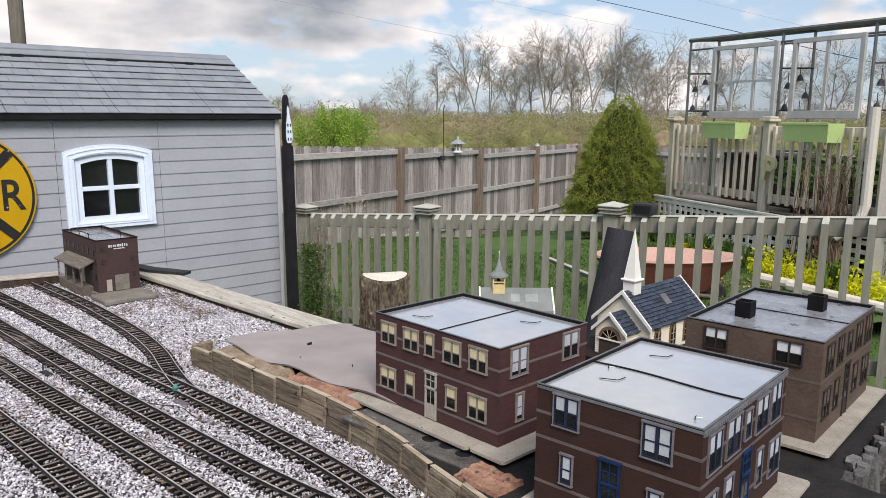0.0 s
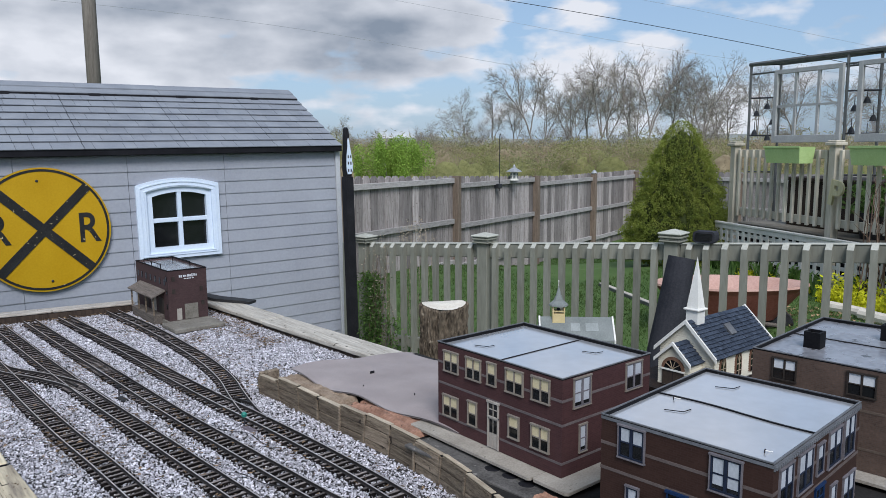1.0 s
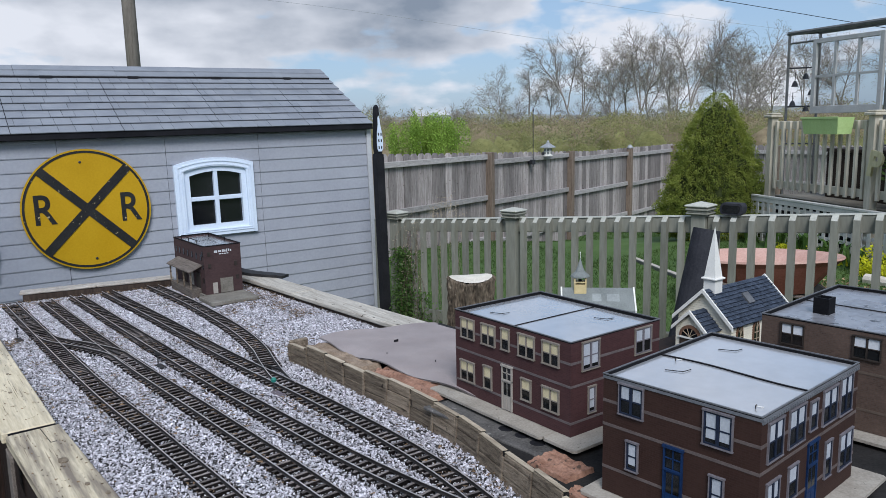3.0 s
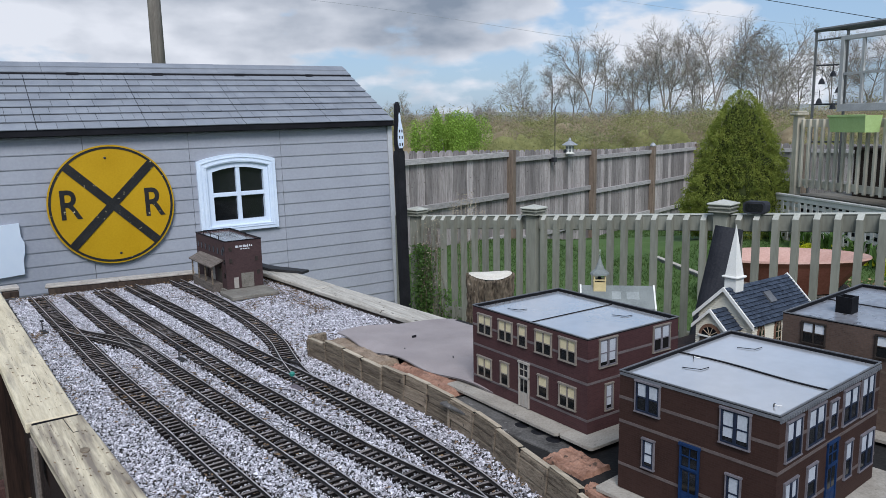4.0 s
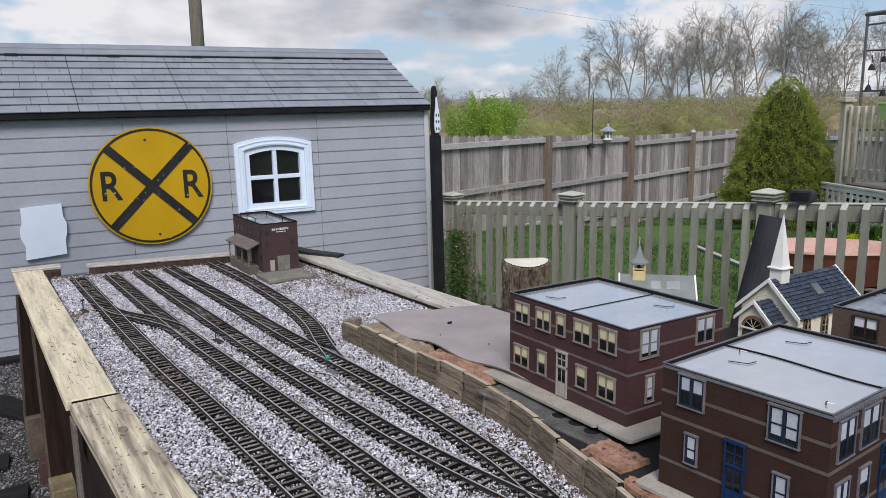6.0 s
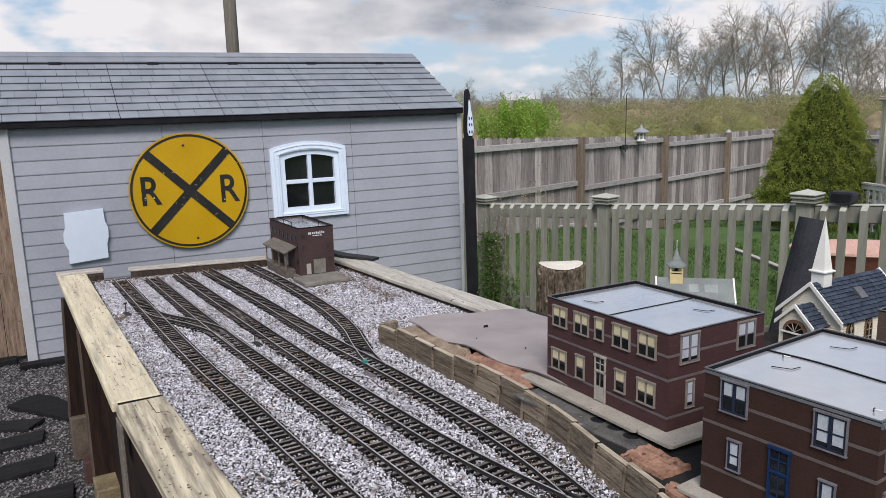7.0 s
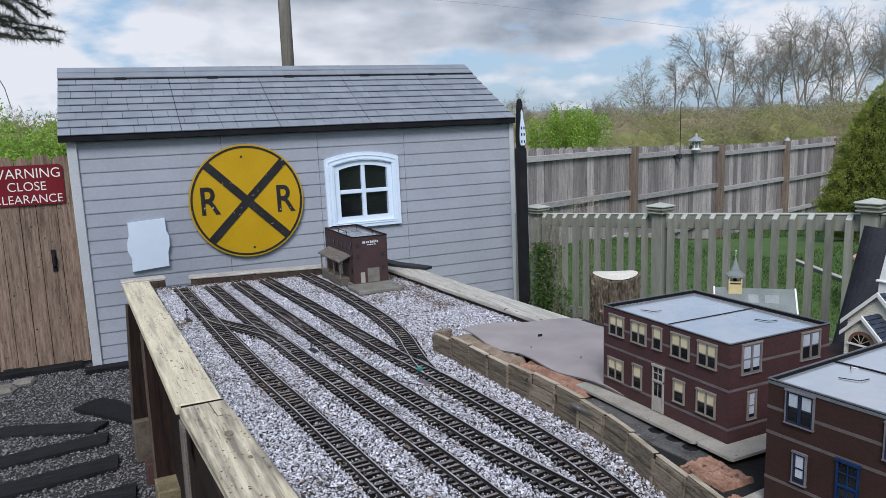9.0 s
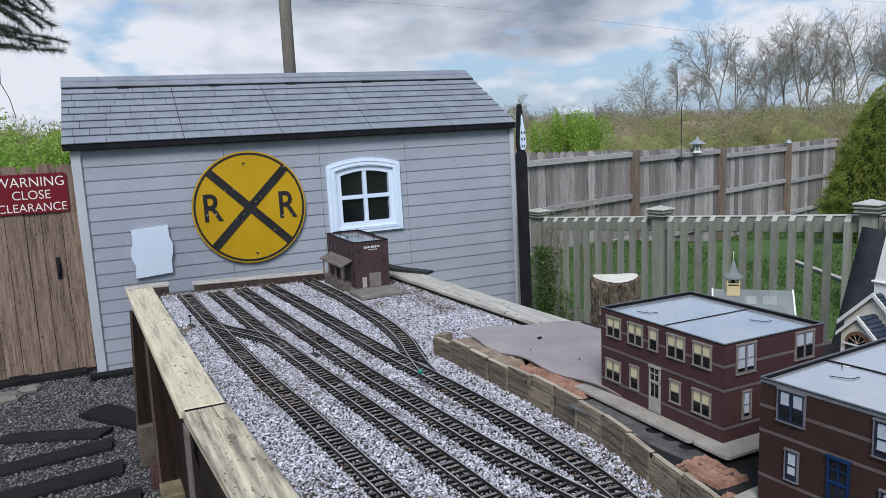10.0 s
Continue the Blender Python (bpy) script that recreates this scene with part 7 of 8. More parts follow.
back = thing("board_fence", (BA.x, BA.y, G), "weathered grey-brown board fence with tan posts and rails", "fence", kind="structure")
bay = 2.46
for i in range(-2, 3):
    s0 = 0.24 + bay * i
    t = back_top(s0)
    back_box("post", s0 - 0.042, s0 + 0.042, -0.11, -0.012, G - 0.5, t + 0.005, M_FPOST, 0.004, back)
    for z in (t - 0.172, t - 0.742, t - 1.32):
        back_box("rail", s0 + 0.043, s0 + bay - 0.043, -0.052, -0.012, z, z + 0.070, M_FRAIL, 0.003, back)
s, k = -5.0, 0
while s < 7.55:
    t = back_top(s) + 0.01 * noise.noise((s * 3, 0, 0))
    me = Mesh()
    me.m = Matrix(((BD.x, -BD.y, 0, BA.x), (BD.y, BD.x, 0, BA.y), (0, 0, 1, 0), (0, 0, 0, 1)))
    w = 0.136
    me.prism([(s, G - 0.5), (s + w, G - 0.5), (s + w, t - 0.035), (s + w - 0.035, t), (s + 0.035, t), (s, t - 0.035)], "y", -0.010 + 0.003 * (k % 2), 0.006 + 0.003 * (k % 2))
    part("board", me, M_PALISADE, back)
    s, k = s + w + 0.006, k + 1
me = Mesh()
me.m = Matrix(((BD.x, -BD.y, 0, BA.x), (BD.y, BD.x, 0, BA.y), (0, 0, 1, 0), (0, 0, 0, 1)))
me.lathe(4.98 + 0.18, -0.06, [(0.05, 0.98), (0.06, 1.0), (0.03, 1.04), (0.0, 1.06)], 12)
part("post_light", me, M_GALV, back, "small white post cap light")

cx, cy = BA.x + BD.x * 7.62, BA.y + BD.y * 7.62
y, k = cy, 0
while y > -5.5:
    t = 0.985 + 0.01 * noise.noise((y * 3, 7, 0))
    me = Mesh()
    me.prism([(y - 0.136, G - 0.5), (y, G - 0.5), (y, t - 0.035), (y - 0.035, t), (y - 0.101, t), (y - 0.136, t - 0.035)], "x", cx + 0.003 * (k % 2), cx + 0.016 + 0.003 * (k % 2))
    part("board", me, M_PALISADE, back)
    if k % 17 == 0:
        part("post", Mesh().box(cx - 0.105, cx - 0.007, y - 0.12, y - 0.02, G - 0.5, t - 0.02, 0.004), M_FPOST, back)
    y, k = y - 0.142, k + 1
for z in (0.815, 0.245, -0.33):
    part("rail", Mesh().box(cx - 0.047, cx - 0.006, -5.5, cy - 0.13, z, z + 0.07, 0.003), M_FRAIL, back)

# shepherd's hook with a lantern
hook = thing("hook_pole", (7.1, 3.2, G), "thin black garden hook pole in front of the fence", "garden pole")
hx, hy = 6.95, 3.30
me = Mesh()
me.tube([(hx, hy, 0.84), (hx, hy, 1.66), (hx + 0.015, hy, 1.70)], 0.007, 6)
part("pole", me, M_STEEL, hook)
me = Mesh()
me.box(hx - 0.035, hx + 0.035, hy - 0.02, 3.40, 0.88, 0.95, 0.006)
part("bracket", me, M_STEEL, hook)
lant = thing("garden_lantern", (7.45, 3.42, 0.98), "pale roofed garden lantern on the fence", "lantern")
lx, ly, lz = 7.38, 3.42, 1.03
me = Mesh()
me.lathe(lx, ly, [(0.075, lz - 0.045), (0.075, lz - 0.03), (0.056, lz - 0.026), (0.056, lz + 0.085), (0.06, lz + 0.09)], 8)
part("body", me, M_SPIRE, lant)
me = Mesh()
me.lathe(lx, ly, [(0.122, lz + 0.088), (0.119, lz + 0.098), (0.05, lz + 0.14), (0.026, lz + 0.152), (0.020, lz + 0.178), (0.004, lz + 0.205)], 8)
part("roof", me, M_GALV, lant, "pale tent-shaped roof")
for a in range(6):
    me = Mesh()
    me.m = Matrix.Translation((lx, ly, 0)) @ Matrix.Rotation(radians(60 * a + 20), 4, "Z")
    for z in (0.0, 0.045):
        me.box(-0.017, 0.017, -0.0585, -0.052, lz - 0.012 + z, lz + 0.026 + z)
    part("opening", me, M_PALEROOF, lant)

# ---- spruce ----
SX, SY, SH, SR = 6.99, 0.22, 1.77, 0.75
spruce = thing("dwarf_spruce", (SX, SY, G), "dense cone-shaped dwarf spruce with yellow-green tips", "tree")
me = Mesh()
me.tube([(SX, SY, G), (SX, SY, 0.5)], [0.06, 0.05], 8)
part("trunk", me, M_BARK, spruce)


def spruce_r(u, a):
    r = SR * (1 - u) ** 0.56 if u > 0.14 else SR * (0.76 + u * 1.13)
    return r * (1 + 0.13 * noise.noise((math.cos(a) * 3.4, math.sin(a) * 3.4, u * 9)) + 0.07 * noise.noise((math.cos(a) * 9, math.sin(a) * 9, u * 22)))


# inner mass coloured dark to stand for shade between the clumps
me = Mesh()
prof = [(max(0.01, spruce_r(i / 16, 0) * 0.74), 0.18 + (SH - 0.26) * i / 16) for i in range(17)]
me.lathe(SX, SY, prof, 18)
part("inner_mass", me, M_SPRUCEIN, spruce, "inner branches, darkened for the shade between needle clumps")
me = Mesh()
for _ in range(80000):
    u = 1 - rng.random() ** 0.56
    u = max(0.0, min(0.995, u))
    a = rng.uniform(0, 2 * math.pi)
    clump = max(0.0, min(1.0, 0.5 + 1.05 * noise.noise((math.cos(a) * 7.5, math.sin(a) * 7.5, u * 19))))
    r = spruce_r(u, a) * (0.74 + 0.33 * clump * rng.random() ** 0.35)
    p = Vector((SX + r * math.cos(a), SY + r * math.sin(a), 0.15 + SH * 0.965 * u - 0.05 + rng.gauss(0, 0.008)))
    d = Vector((math.cos(a), math.sin(a), rng.uniform(0.2, 1.3))).normalized()
    d = (d + 0.6 * Vector((rng.gauss(0, 1), rng.gauss(0, 1), rng.gauss(0, 1)))).normalized()
    w = d.cross(Vector((rng.gauss(0, 1), rng.gauss(0, 1), rng.gauss(0, 1)))).normalized()
    ln = rng.uniform(0.012, 0.028)
    me.put([p - w * 0.0065, p + d * ln, p + w * 0.0065], [(0, 1, 2)])
part("needles", me, M_SPRUCE, spruce, kind="stuff")

# ---- deck with its railing ----
DA, DB = Vector((7.0996, -0.5052, 0)), Vector((6.440, -1.8735, 0))
DD = (DB - DA).normalized()
DN = Vector((-DD.y, DD.x, 0))                     # away from the tracks
if DN.x < 0:
    DN = -DN
DM = Matrix(((DD.x, DN.x, 0, DA.x), (DD.y, DN.y, 0, DA.y), (0, 0, 1, 0), (0, 0, 0, 1)))
SPAN = (DB - DA).length
deck_ob = thing("deck", (7.2, -1.2, G), "raised backyard deck with pale stained railing", "deck", kind="structure")


def deck_box(name, s0, s1, a, b, z0, z1, mat, c=0.003, parent=None, label=""):
    me = Mesh()
    me.m = DM
    me.box(s0, s1, a, b, z0, z1, c)
    return part(name, me, mat, parent or deck_ob, label)


for i in range(12):
    deck_box("floor_board", -0.10, 3.6, 0.0 + i * 0.142, 0.138 + i * 0.142, 0.60, 0.63, M_DECKFLOOR)
deck_box("rim_board", -0.12, 3.6, -0.245, -0.20, 0.625, 0.648, M_LATTICE)
deck_box("rim_face", -0.12, 3.6, -0.238, -0.222, 0.575, 0.624, M_LATTICE)
for s in (0.0, SPAN, 2 * SPAN):
    p = deck_box("post", s - 0.040, s + 0.040, -0.13, -0.046, G, 1.50, M_DECK)
    deck_box("cap", s - 0.072, s + 0.072, -0.158, -0.018, 1.501, 1.530, M_DECK, 0.006, p)
    deck_box("cap", s - 0.056, s + 0.056, -0.142, -0.034, 1.531, 1.550, M_DECK, 0.006, p)
for a, b in ((0.041, SPAN - 0.041), (SPAN + 0.041, 2 * SPAN - 0.041)):
    deck_box("top_rail", a, b, -0.085, -0.046, 1.375, 1.46, M_DECK)
    deck_box("bottom_rail", a, b, -0.085, -0.046, 0.735, 0.81, M_DECK)
    n = 13
    for i in range(n):
        s = a + (b - a) * (i + 0.5) / n
        deck_box("baluster", s - 0.0175, s + 0.0175, -0.114, -0.086, 0.72, 1.458, M_DECK)
# lattice skirt
lat = part("lattice", Mesh().box(7.05, 7.06, -0.60, -0.59, 0.5, 0.56), M_LATTICE, deck_ob)
for i in range(34):
    s = -0.12 + i * 0.10
    deck_box("upright_slat", s, s + 0.042, -0.236, -0.228, G, 0.575, M_LATTICE, 0, lat)
for i in range(8):
    z = -0.02 + i * 0.077
    deck_box("level_slat", -0.12, 3.4, -0.227, -0.219, z, z + 0.036, M_LATTICE, 0, lat)
deck_box("shadow_board", -0.10, 3.6, 0.05, 0.08, G, 0.595, M_FASCIA, 0)

# lime planters on the rail
for s0, s1 in ((0.78, 1.30), (1.92, 2.45)):
    pl = thing("rail_planter", DM @ Vector((s0, -0.15, 1.36)), "lime-green plastic planter box hung on the deck rail", "planter", "planters on the deck rail")
    me = Mesh()
    me.m = DM
    me.put([(s0 + 0.02, -0.29, 1.33), (s1 - 0.02, -0.29, 1.33), (s1 - 0.02, -0.14, 1.33), (s0 + 0.02, -0.14, 1.33), (s0, -0.31, 1.49), (s1, -0.31, 1.49), (s1, -0.13, 1.49), (s0, -0.13, 1.49),
            (s0 + 0.015, -0.295, 1.49), (s1 - 0.015, -0.295, 1.49), (s1 - 0.015, -0.145, 1.49), (s0 + 0.015, -0.145, 1.49), (s0 + 0.02, -0.28, 1.45), (s1 - 0.02, -0.28, 1.45), (s1 - 0.02, -0.15, 1.45), (s0 + 0.02, -0.15, 1.45)],
           [(3, 2, 1, 0), (0, 1, 5, 4), (1, 2, 6, 5), (2, 3, 7, 6), (3, 0, 4, 7), (4, 5, 9, 8), (5, 6, 10, 9), (6, 7, 11, 10), (7, 4, 8, 11), (8, 9, 13, 12), (9, 10, 14, 13), (10, 11, 15, 14), (11, 8, 12, 15)])
    part("box", me, M_PLANTER, pl)
    deck_box("rim", s0 - 0.008, s1 + 0.008, -0.318, -0.310, 1.475, 1.497, M_PLANTER, 0.002, pl)
    me = Mesh()
    me.m = DM
    me.box(s0 + 0.02, s1 - 0.02, -0.28, -0.15, 1.43, 1.452)
    part("soil", me, M_SOIL, pl, "dark potting soil")

# initial on the deck post
lp = thing("letter_ornament", DM @ Vector((SPAN, -0.15, 1.0)), "yellowed wooden letter hung on the deck post", "letter")
lettering("P", 0.32, M_LETTERWOOD, lp, DM @ Matrix.Translation((SPAN + 0.12, -0.17, 1.05)) @ Matrix.Rotation(radians(10), 4, "Y"), "letter", 0.012, 1.0, 0.01)

# steel frame with old window sashes above the deck
arb = thing("steel_pergola", DM @ Vector((0.2, 0.3, 0.575)), "dark steel pergola frame on the deck", "pergola")


PD = Vector((-0.25, -0.968, 0))
PN = Vector((0.968, -0.25, 0))
PM = Matrix(((PD.x, PN.x, 0, 7.435), (PD.y, PN.y, 0, -0.38), (0, 0, 1, 0), (0, 0, 0, 1)))


def bar(p, q, r, parent=None, mat=None, name="bar"):
    me = Mesh()
    me.m = PM
    me.tube([p, q], r, 6)
    return part(name, me, mat or M_STEEL, parent or arb)


FZ = 2.43
for s, d in ((0.0, 0.0), (0.24, 0.2), (1.24, 0.0), (1.46, 0.2), (2.22, 0.0), (2.46, 0.2), (3.9, 0.0), (4.1, 0.2)):
    bar((s, d, G), (s, d, FZ), 0.015, name="upright", mat=M_PIPE)
for d in (0.0, 0.2):
    bar((1.2 * d - 0.02, d, FZ), (4.2, d, FZ), 0.024, name="top_beam", mat=M_PIPE)
    bar((1.2 * d, d, FZ - 0.11), (4.2, d, FZ - 0.11), 0.011, name="lower_beam", mat=M_PIPE)
for s in (0.0, 1.24, 2.22, 3.9):
    bar((s, 0.0, FZ), (s + 0.24, 0.2, FZ), 0.018, name="end_beam")
    for z in (2.05, 1.62, 1.2):
        bar((s, 0.0, z), (s + 0.24, 0.2, z), 0.010, name="rung")
for s in (0.0, 1.24, 2.22):
    for k, (d, z) in enumerate(((0.05, 1.88), (0.12, 1.96), (0.16, 1.78), (0.04, 1.66), (0.13, 1.60))):
        bell = thing("hanging_bell", PM @ Vector((s + 1.2 * d, d, z)), "dark metal bell hung from the pergola rungs", "bell", "bells on the pergola")
        c = PM @ Vector((s + 1.2 * d, d, z))
        me = Mesh()
        me.lathe(c.x, c.y, [(0.040, c.z - 0.038), (0.034, c.z - 0.026), (0.027, c.z), (0.015, c.z + 0.022), (0.004, c.z + 0.03)], 10)
        part("shell", me, M_STEEL, bell)
        me = Mesh()
        me.tube([(c.x, c.y, c.z + 0.03), (c.x, c.y, c.z + 0.12)], 0.004, 4)
        part("hanger", me, M_STEEL, bell)
for s0, s1, cols, rowz in ((0.38, 1.23, 3, 0.5), (1.40, 2.16, 2, 0.0)):
    sash = thing("hung_sash", PM @ Vector((s0, 0.02, 1.55)), "old grey-white window sash hung in the pergola", "window sash", "hung window sashes")
    z0, z1, t = 1.535, 2.33, 0.048
    for b in ((s0, s0 + t, z0, z1), (s1 - t, s1, z0, z1), (s0 + t, s1 - t, z0, z0 + 0.08), (s0 + t, s1 - t, z1 - t, z1)):
        me = Mesh()
        me.m = PM
        me.box(b[0], b[1], -0.06, -0.025, b[2], b[3], 0.003)
        part("frame", me, M_OLDSASH, sash)
    for k in range(1, cols):
        x = s0 + (s1 - s0) * k / cols
        me = Mesh()
        me.m = PM
        me.box(x - 0.015, x + 0.015, -0.055, -0.03, z0 + 0.08, z1 - t)
        part("muntin", me, M_OLDSASH, sash)
    if rowz:
        me = Mesh()
        me.m = PM
        me.box(s0 + t, s1 - t, -0.054, -0.031, (z0 + z1) / 2 - 0.012, (z0 + z1) / 2 + 0.012)
        part("muntin", me, M_OLDSASH, sash)
    me = Mesh()
    me.m = PM
    me.box(s0 + t, s1 - t, -0.044, -0.041, z0 + 0.08, z1 - t)
    pane = part("pane", me, M_PANE, sash)
    pane.visible_shadow = False

# bare shrub in front of the deck
sh = Mesh()
for k in range(46):
    b0 = DM @ Vector((rng.uniform(2.25, 2.75), rng.uniform(-0.45, -0.25), 0.1))
    pts = [b0]
    for i in range(6):
        pts.append(pts[-1] + Vector((rng.gauss(0, 0.022), rng.gauss(0, 0.022), rng.uniform(0.13, 0.21))))
        if i > 2 and rng.random() < 0.7:
            tip = pts[-1] + Vector((rng.gauss(0, 0.06), rng.gauss(0, 0.06), rng.uniform(0.04, 0.15)))
            sh.tube([pts[-1], tip], [0.0028, 0.0014], 3)
    sh.tube(pts, [0.006, 0.0055, 0.005, 0.0045, 0.004, 0.003, 0.0015], 4)
single("bare_shrub", sh, M_CANE, "bare brown shrub in front of the deck railing", "shrub")

# flower bed on a low bank
bank = Mesh()
bank.m = DM
prof = [(-2.3, G - 0.01), (-1.55, 0.01), (-0.95, 0.12), (0.24, 0.15), (0.24, G - 0.1)]
NB = len(prof)
bank.put([(s, d, G - 0.02 + (z - G + 0.02) * k) for s, k in ((-1.8, 0.0), (-1.2, 0.25), (-0.4, 0.85), (0.0, 1.0), (3.6, 1.0)) for d, z in prof], [(i * NB + j, i * NB + j + 1, (i + 1) * NB + j + 1, (i + 1) * NB + j) for i in range(4) for j in range(NB - 1)])
single("flower_bank", bank, M_GRASS, "low grassy bank in front of the deck", "bank", kind="structure")


def bank_z(d):
    return 0.01 + (d + 1.55) * 0.183 if d < -0.95 else 0.12 + (d + 0.95) * 0.025


def on_bank(s0, s1, d0, d1, h):
    s, d = rng.uniform(s0, s1), rng.uniform(d0, d1)
    return tuple(DM @ Vector((s, d, bank_z(d) + abs(rng.gauss(0, h)))))


fb = Mesh()
leaf_cloud(fb, rng, lambda: on_bank(1.95, 3.4, -0.60, -0.28, 0.085), 8000, 0.019)
leaf_cloud(fb, rng, lambda: on_bank(0.6, 1.8, -0.45, -0.28, 0.03), 1500, 0.017)
single("ground_cover", fb, M_YFLOWER, "bright yellow-green ground cover beside the deck", "ground cover", kind="stuff")
for s0, s1, d, z in ((2.62, 3.5, -0.72, 0.165), (2.25, 2.58, -0.70, 0.15)):
    me = Mesh()
    me.m = DM
    me.tube([(s0, d, z), (s1, d + 0.06, z + 0.01)], [0.05, 0.042], 10)
    single("border_log", me, M_CUT, "pale weathered log edging the flower bed", "log", "logs edging the flower bed")
for s, d, k in ((0.15, -0.4, 1), (0.55, -0.35, 1), (0.95, -0.36, 0.9), (1.35, -0.33, 0.9), (1.75, -0.4, 0.8), (2.15, -0.36, 0.9), (2.9, -0.55, 1.25)):
    me = Mesh()
    for _ in range(34):
        b0 = DM @ Vector((s + rng.gauss(0, 0.06), d + rng.gauss(0, 0.05), bank_z(d)))
        dr = Vector((rng.gauss(0, 1), rng.gauss(0, 1), 0)).normalized()
        w = Vector((-dr.y, dr.x, 0)) * 0.012
        h = rng.uniform(0.18, 0.32) * k
        me.put([b0 - w, b0 + w, b0 + dr * 0.06 + w + Vector((0, 0, h * 0.7)), b0 + dr * 0.06 - w + Vector((0, 0, h * 0.7)), b0 + dr * 0.17 * k + Vector((0, 0, h * 0.85))], [(0, 1, 2, 3), (3, 2, 4)])
    single("strap_leaf_plant", me, M_IVY, "green strap-leaved plant in the flower bed", "plant", "plants in the flower bed")
chips = Mesh()
for _ in range(500):
    c = Vector(on_bank(2.1, 3.4, -1.3, -0.78, 0.01))
    a = rng.uniform(0, 6.28)
    q = rng.uniform(0.01, 0.03)
    chips.put([c, c + Vector((q * math.cos(a), q * math.sin(a), 0.01)), c + Vector((-q * 0.5 * math.sin(a), q * 0.5 * math.cos(a), 0.015))], [(0, 1, 2)])
single("bark_mulch", chips, M_STRAW, "brown bark mulch in the flower bed", "mulch", kind="stuff")

# dark chests added for the shade behind the railing, and pots on the deck
for c0 in (0.30, 1.92):
    chest = thing("storage_chest", DM @ Vector((c0 + 0.6, 0.6, 0.631)), "dark brown chest added for the shaded deck interior", "chest", "chests on the deck")
    for nm, b in (("box", (c0, c0 + 1.25, 0.38, 0.95, 0.631, 1.12)), ("lid", (c0 - 0.03, c0 + 1.28, 0.35, 0.98, 1.122, 1.16))):
        me = Mesh()
        me.m = DM
        me.box(*b, 0.006)
        part(nm, me, M_CHEST, chest)
for s, d, r in ((1.70, 0.22, 0.15), (2.05, 0.35, 0.16), (2.45, 0.30, 0.15)):
    c = DM @ Vector((s, d, 0.631))
    pot = thing("plant_pot", c, "dark plant pot with a bushy green plant on the deck", "potted plant", "pots on the deck")
    me = Mesh()
    me.lathe(c.x, c.y, [(r * 0.7, 0.631), (r, 0.85), (r * 1.06, 0.85), (r * 1.06, 0.88), (r * 0.9, 0.88), (r * 0.85, 0.84)], 16)
    part("pot", me, M_RUBBER, pot)
    me = Mesh()
    leaf_cloud(me, rng, lambda: (rng.gauss(c.x, r * 0.8), rng.gauss(c.y, r * 0.8), 0.86 + abs(rng.gauss(0, 0.18))), 520, 0.03)
    part("foliage", me, M_IVY, pot)

# wheelbarrow
wbx, wby = 4.66, -1.70
wheelbarrow = thing("wheelbarrow", (wbx, wby, G), "old wheelbarrow with a faded pink-red tray on the lawn", "wheelbarrow")
wm = Matrix.Translation((wbx, wby, 0)) @ Matrix.Rotation(radians(-60), 4, "Z") @ Matrix.Diagonal((1.12, 1.12, 1.12, 1))
me = Mesh()
me.m = wm
NT = 28


def oval(rx, ry, z, skew=0.0):
    return [(rx * math.cos(2 * math.pi * k / NT) * (1 + 0.12 * math.cos(2 * math.pi * k / NT)), ry * math.sin(2 * math.pi * k / NT), z + skew * math.cos(2 * math.pi * k / NT)) for k in range(NT)]


rings = [oval(0.34, 0.20, 0.10), oval(0.50, 0.30, 0.30, 0.02), oval(0.535, 0.325, 0.335, 0.02), oval(0.53, 0.32, 0.35, 0.02), oval(0.49, 0.29, 0.335, 0.02), oval(0.33, 0.19, 0.24)]
vs = [p for r in rings[:3] for p in r]
me.put(vs + [(0, 0, 0.10)], [(i * NT + k, i * NT + (k + 1) % NT, (i + 1) * NT + (k + 1) % NT, (i + 1) * NT + k) for i in range(2) for k in range(NT)] + [((k + 1) % NT, k, 3 * NT) for k in range(NT)])
tray = part("tray", me, M_TRAYSIDE, wheelbarrow, "red-brown tray side")
me = Mesh()
me.m = wm
vs = [p for r in rings[2:] for p in r]
me.put(vs + [(0, 0, 0.24)], [(i * NT + k, i * NT + (k + 1) % NT, (i + 1) * NT + (k + 1) % NT, (i + 1) * NT + k) for i in range(3) for k in range(NT)] + [(3 * NT + k, 3 * NT + (k + 1) % NT, 4 * NT) for k in range(NT)])
part("tray_lining", me, M_TRAY, tray, "faded pink tray inside")
for sg in (-1, 1):
    me = Mesh()
    me.m = wm
    me.tube([(0.42, sg * 0.05, 0.06), (0.0, sg * 0.20, 0.12), (-0.42, sg * 0.25, 0.21)], 0.014, 8)
    part("handle", me, M_ROCKWOOD, wheelbarrow)
    me = Mesh()
    me.m = wm
    me.tube([(-0.25, sg * 0.2, 0.14), (-0.32, sg * 0.22, G), (-0.15, sg * 0.2, G)], 0.013, 6)
    part("leg", me, M_STEEL, wheelbarrow)
me = Mesh()
me.m = wm @ pose(0.40, 0, 0.063, 90, 0, 0)
me.lathe(0, 0, [(0.065, -0.025), (0.10, -0.03), (0.108, 0.0), (0.10, 0.03), (0.065, 0.025)], 18)
part("wheel", me, M_RUBBER, wheelbarrow)

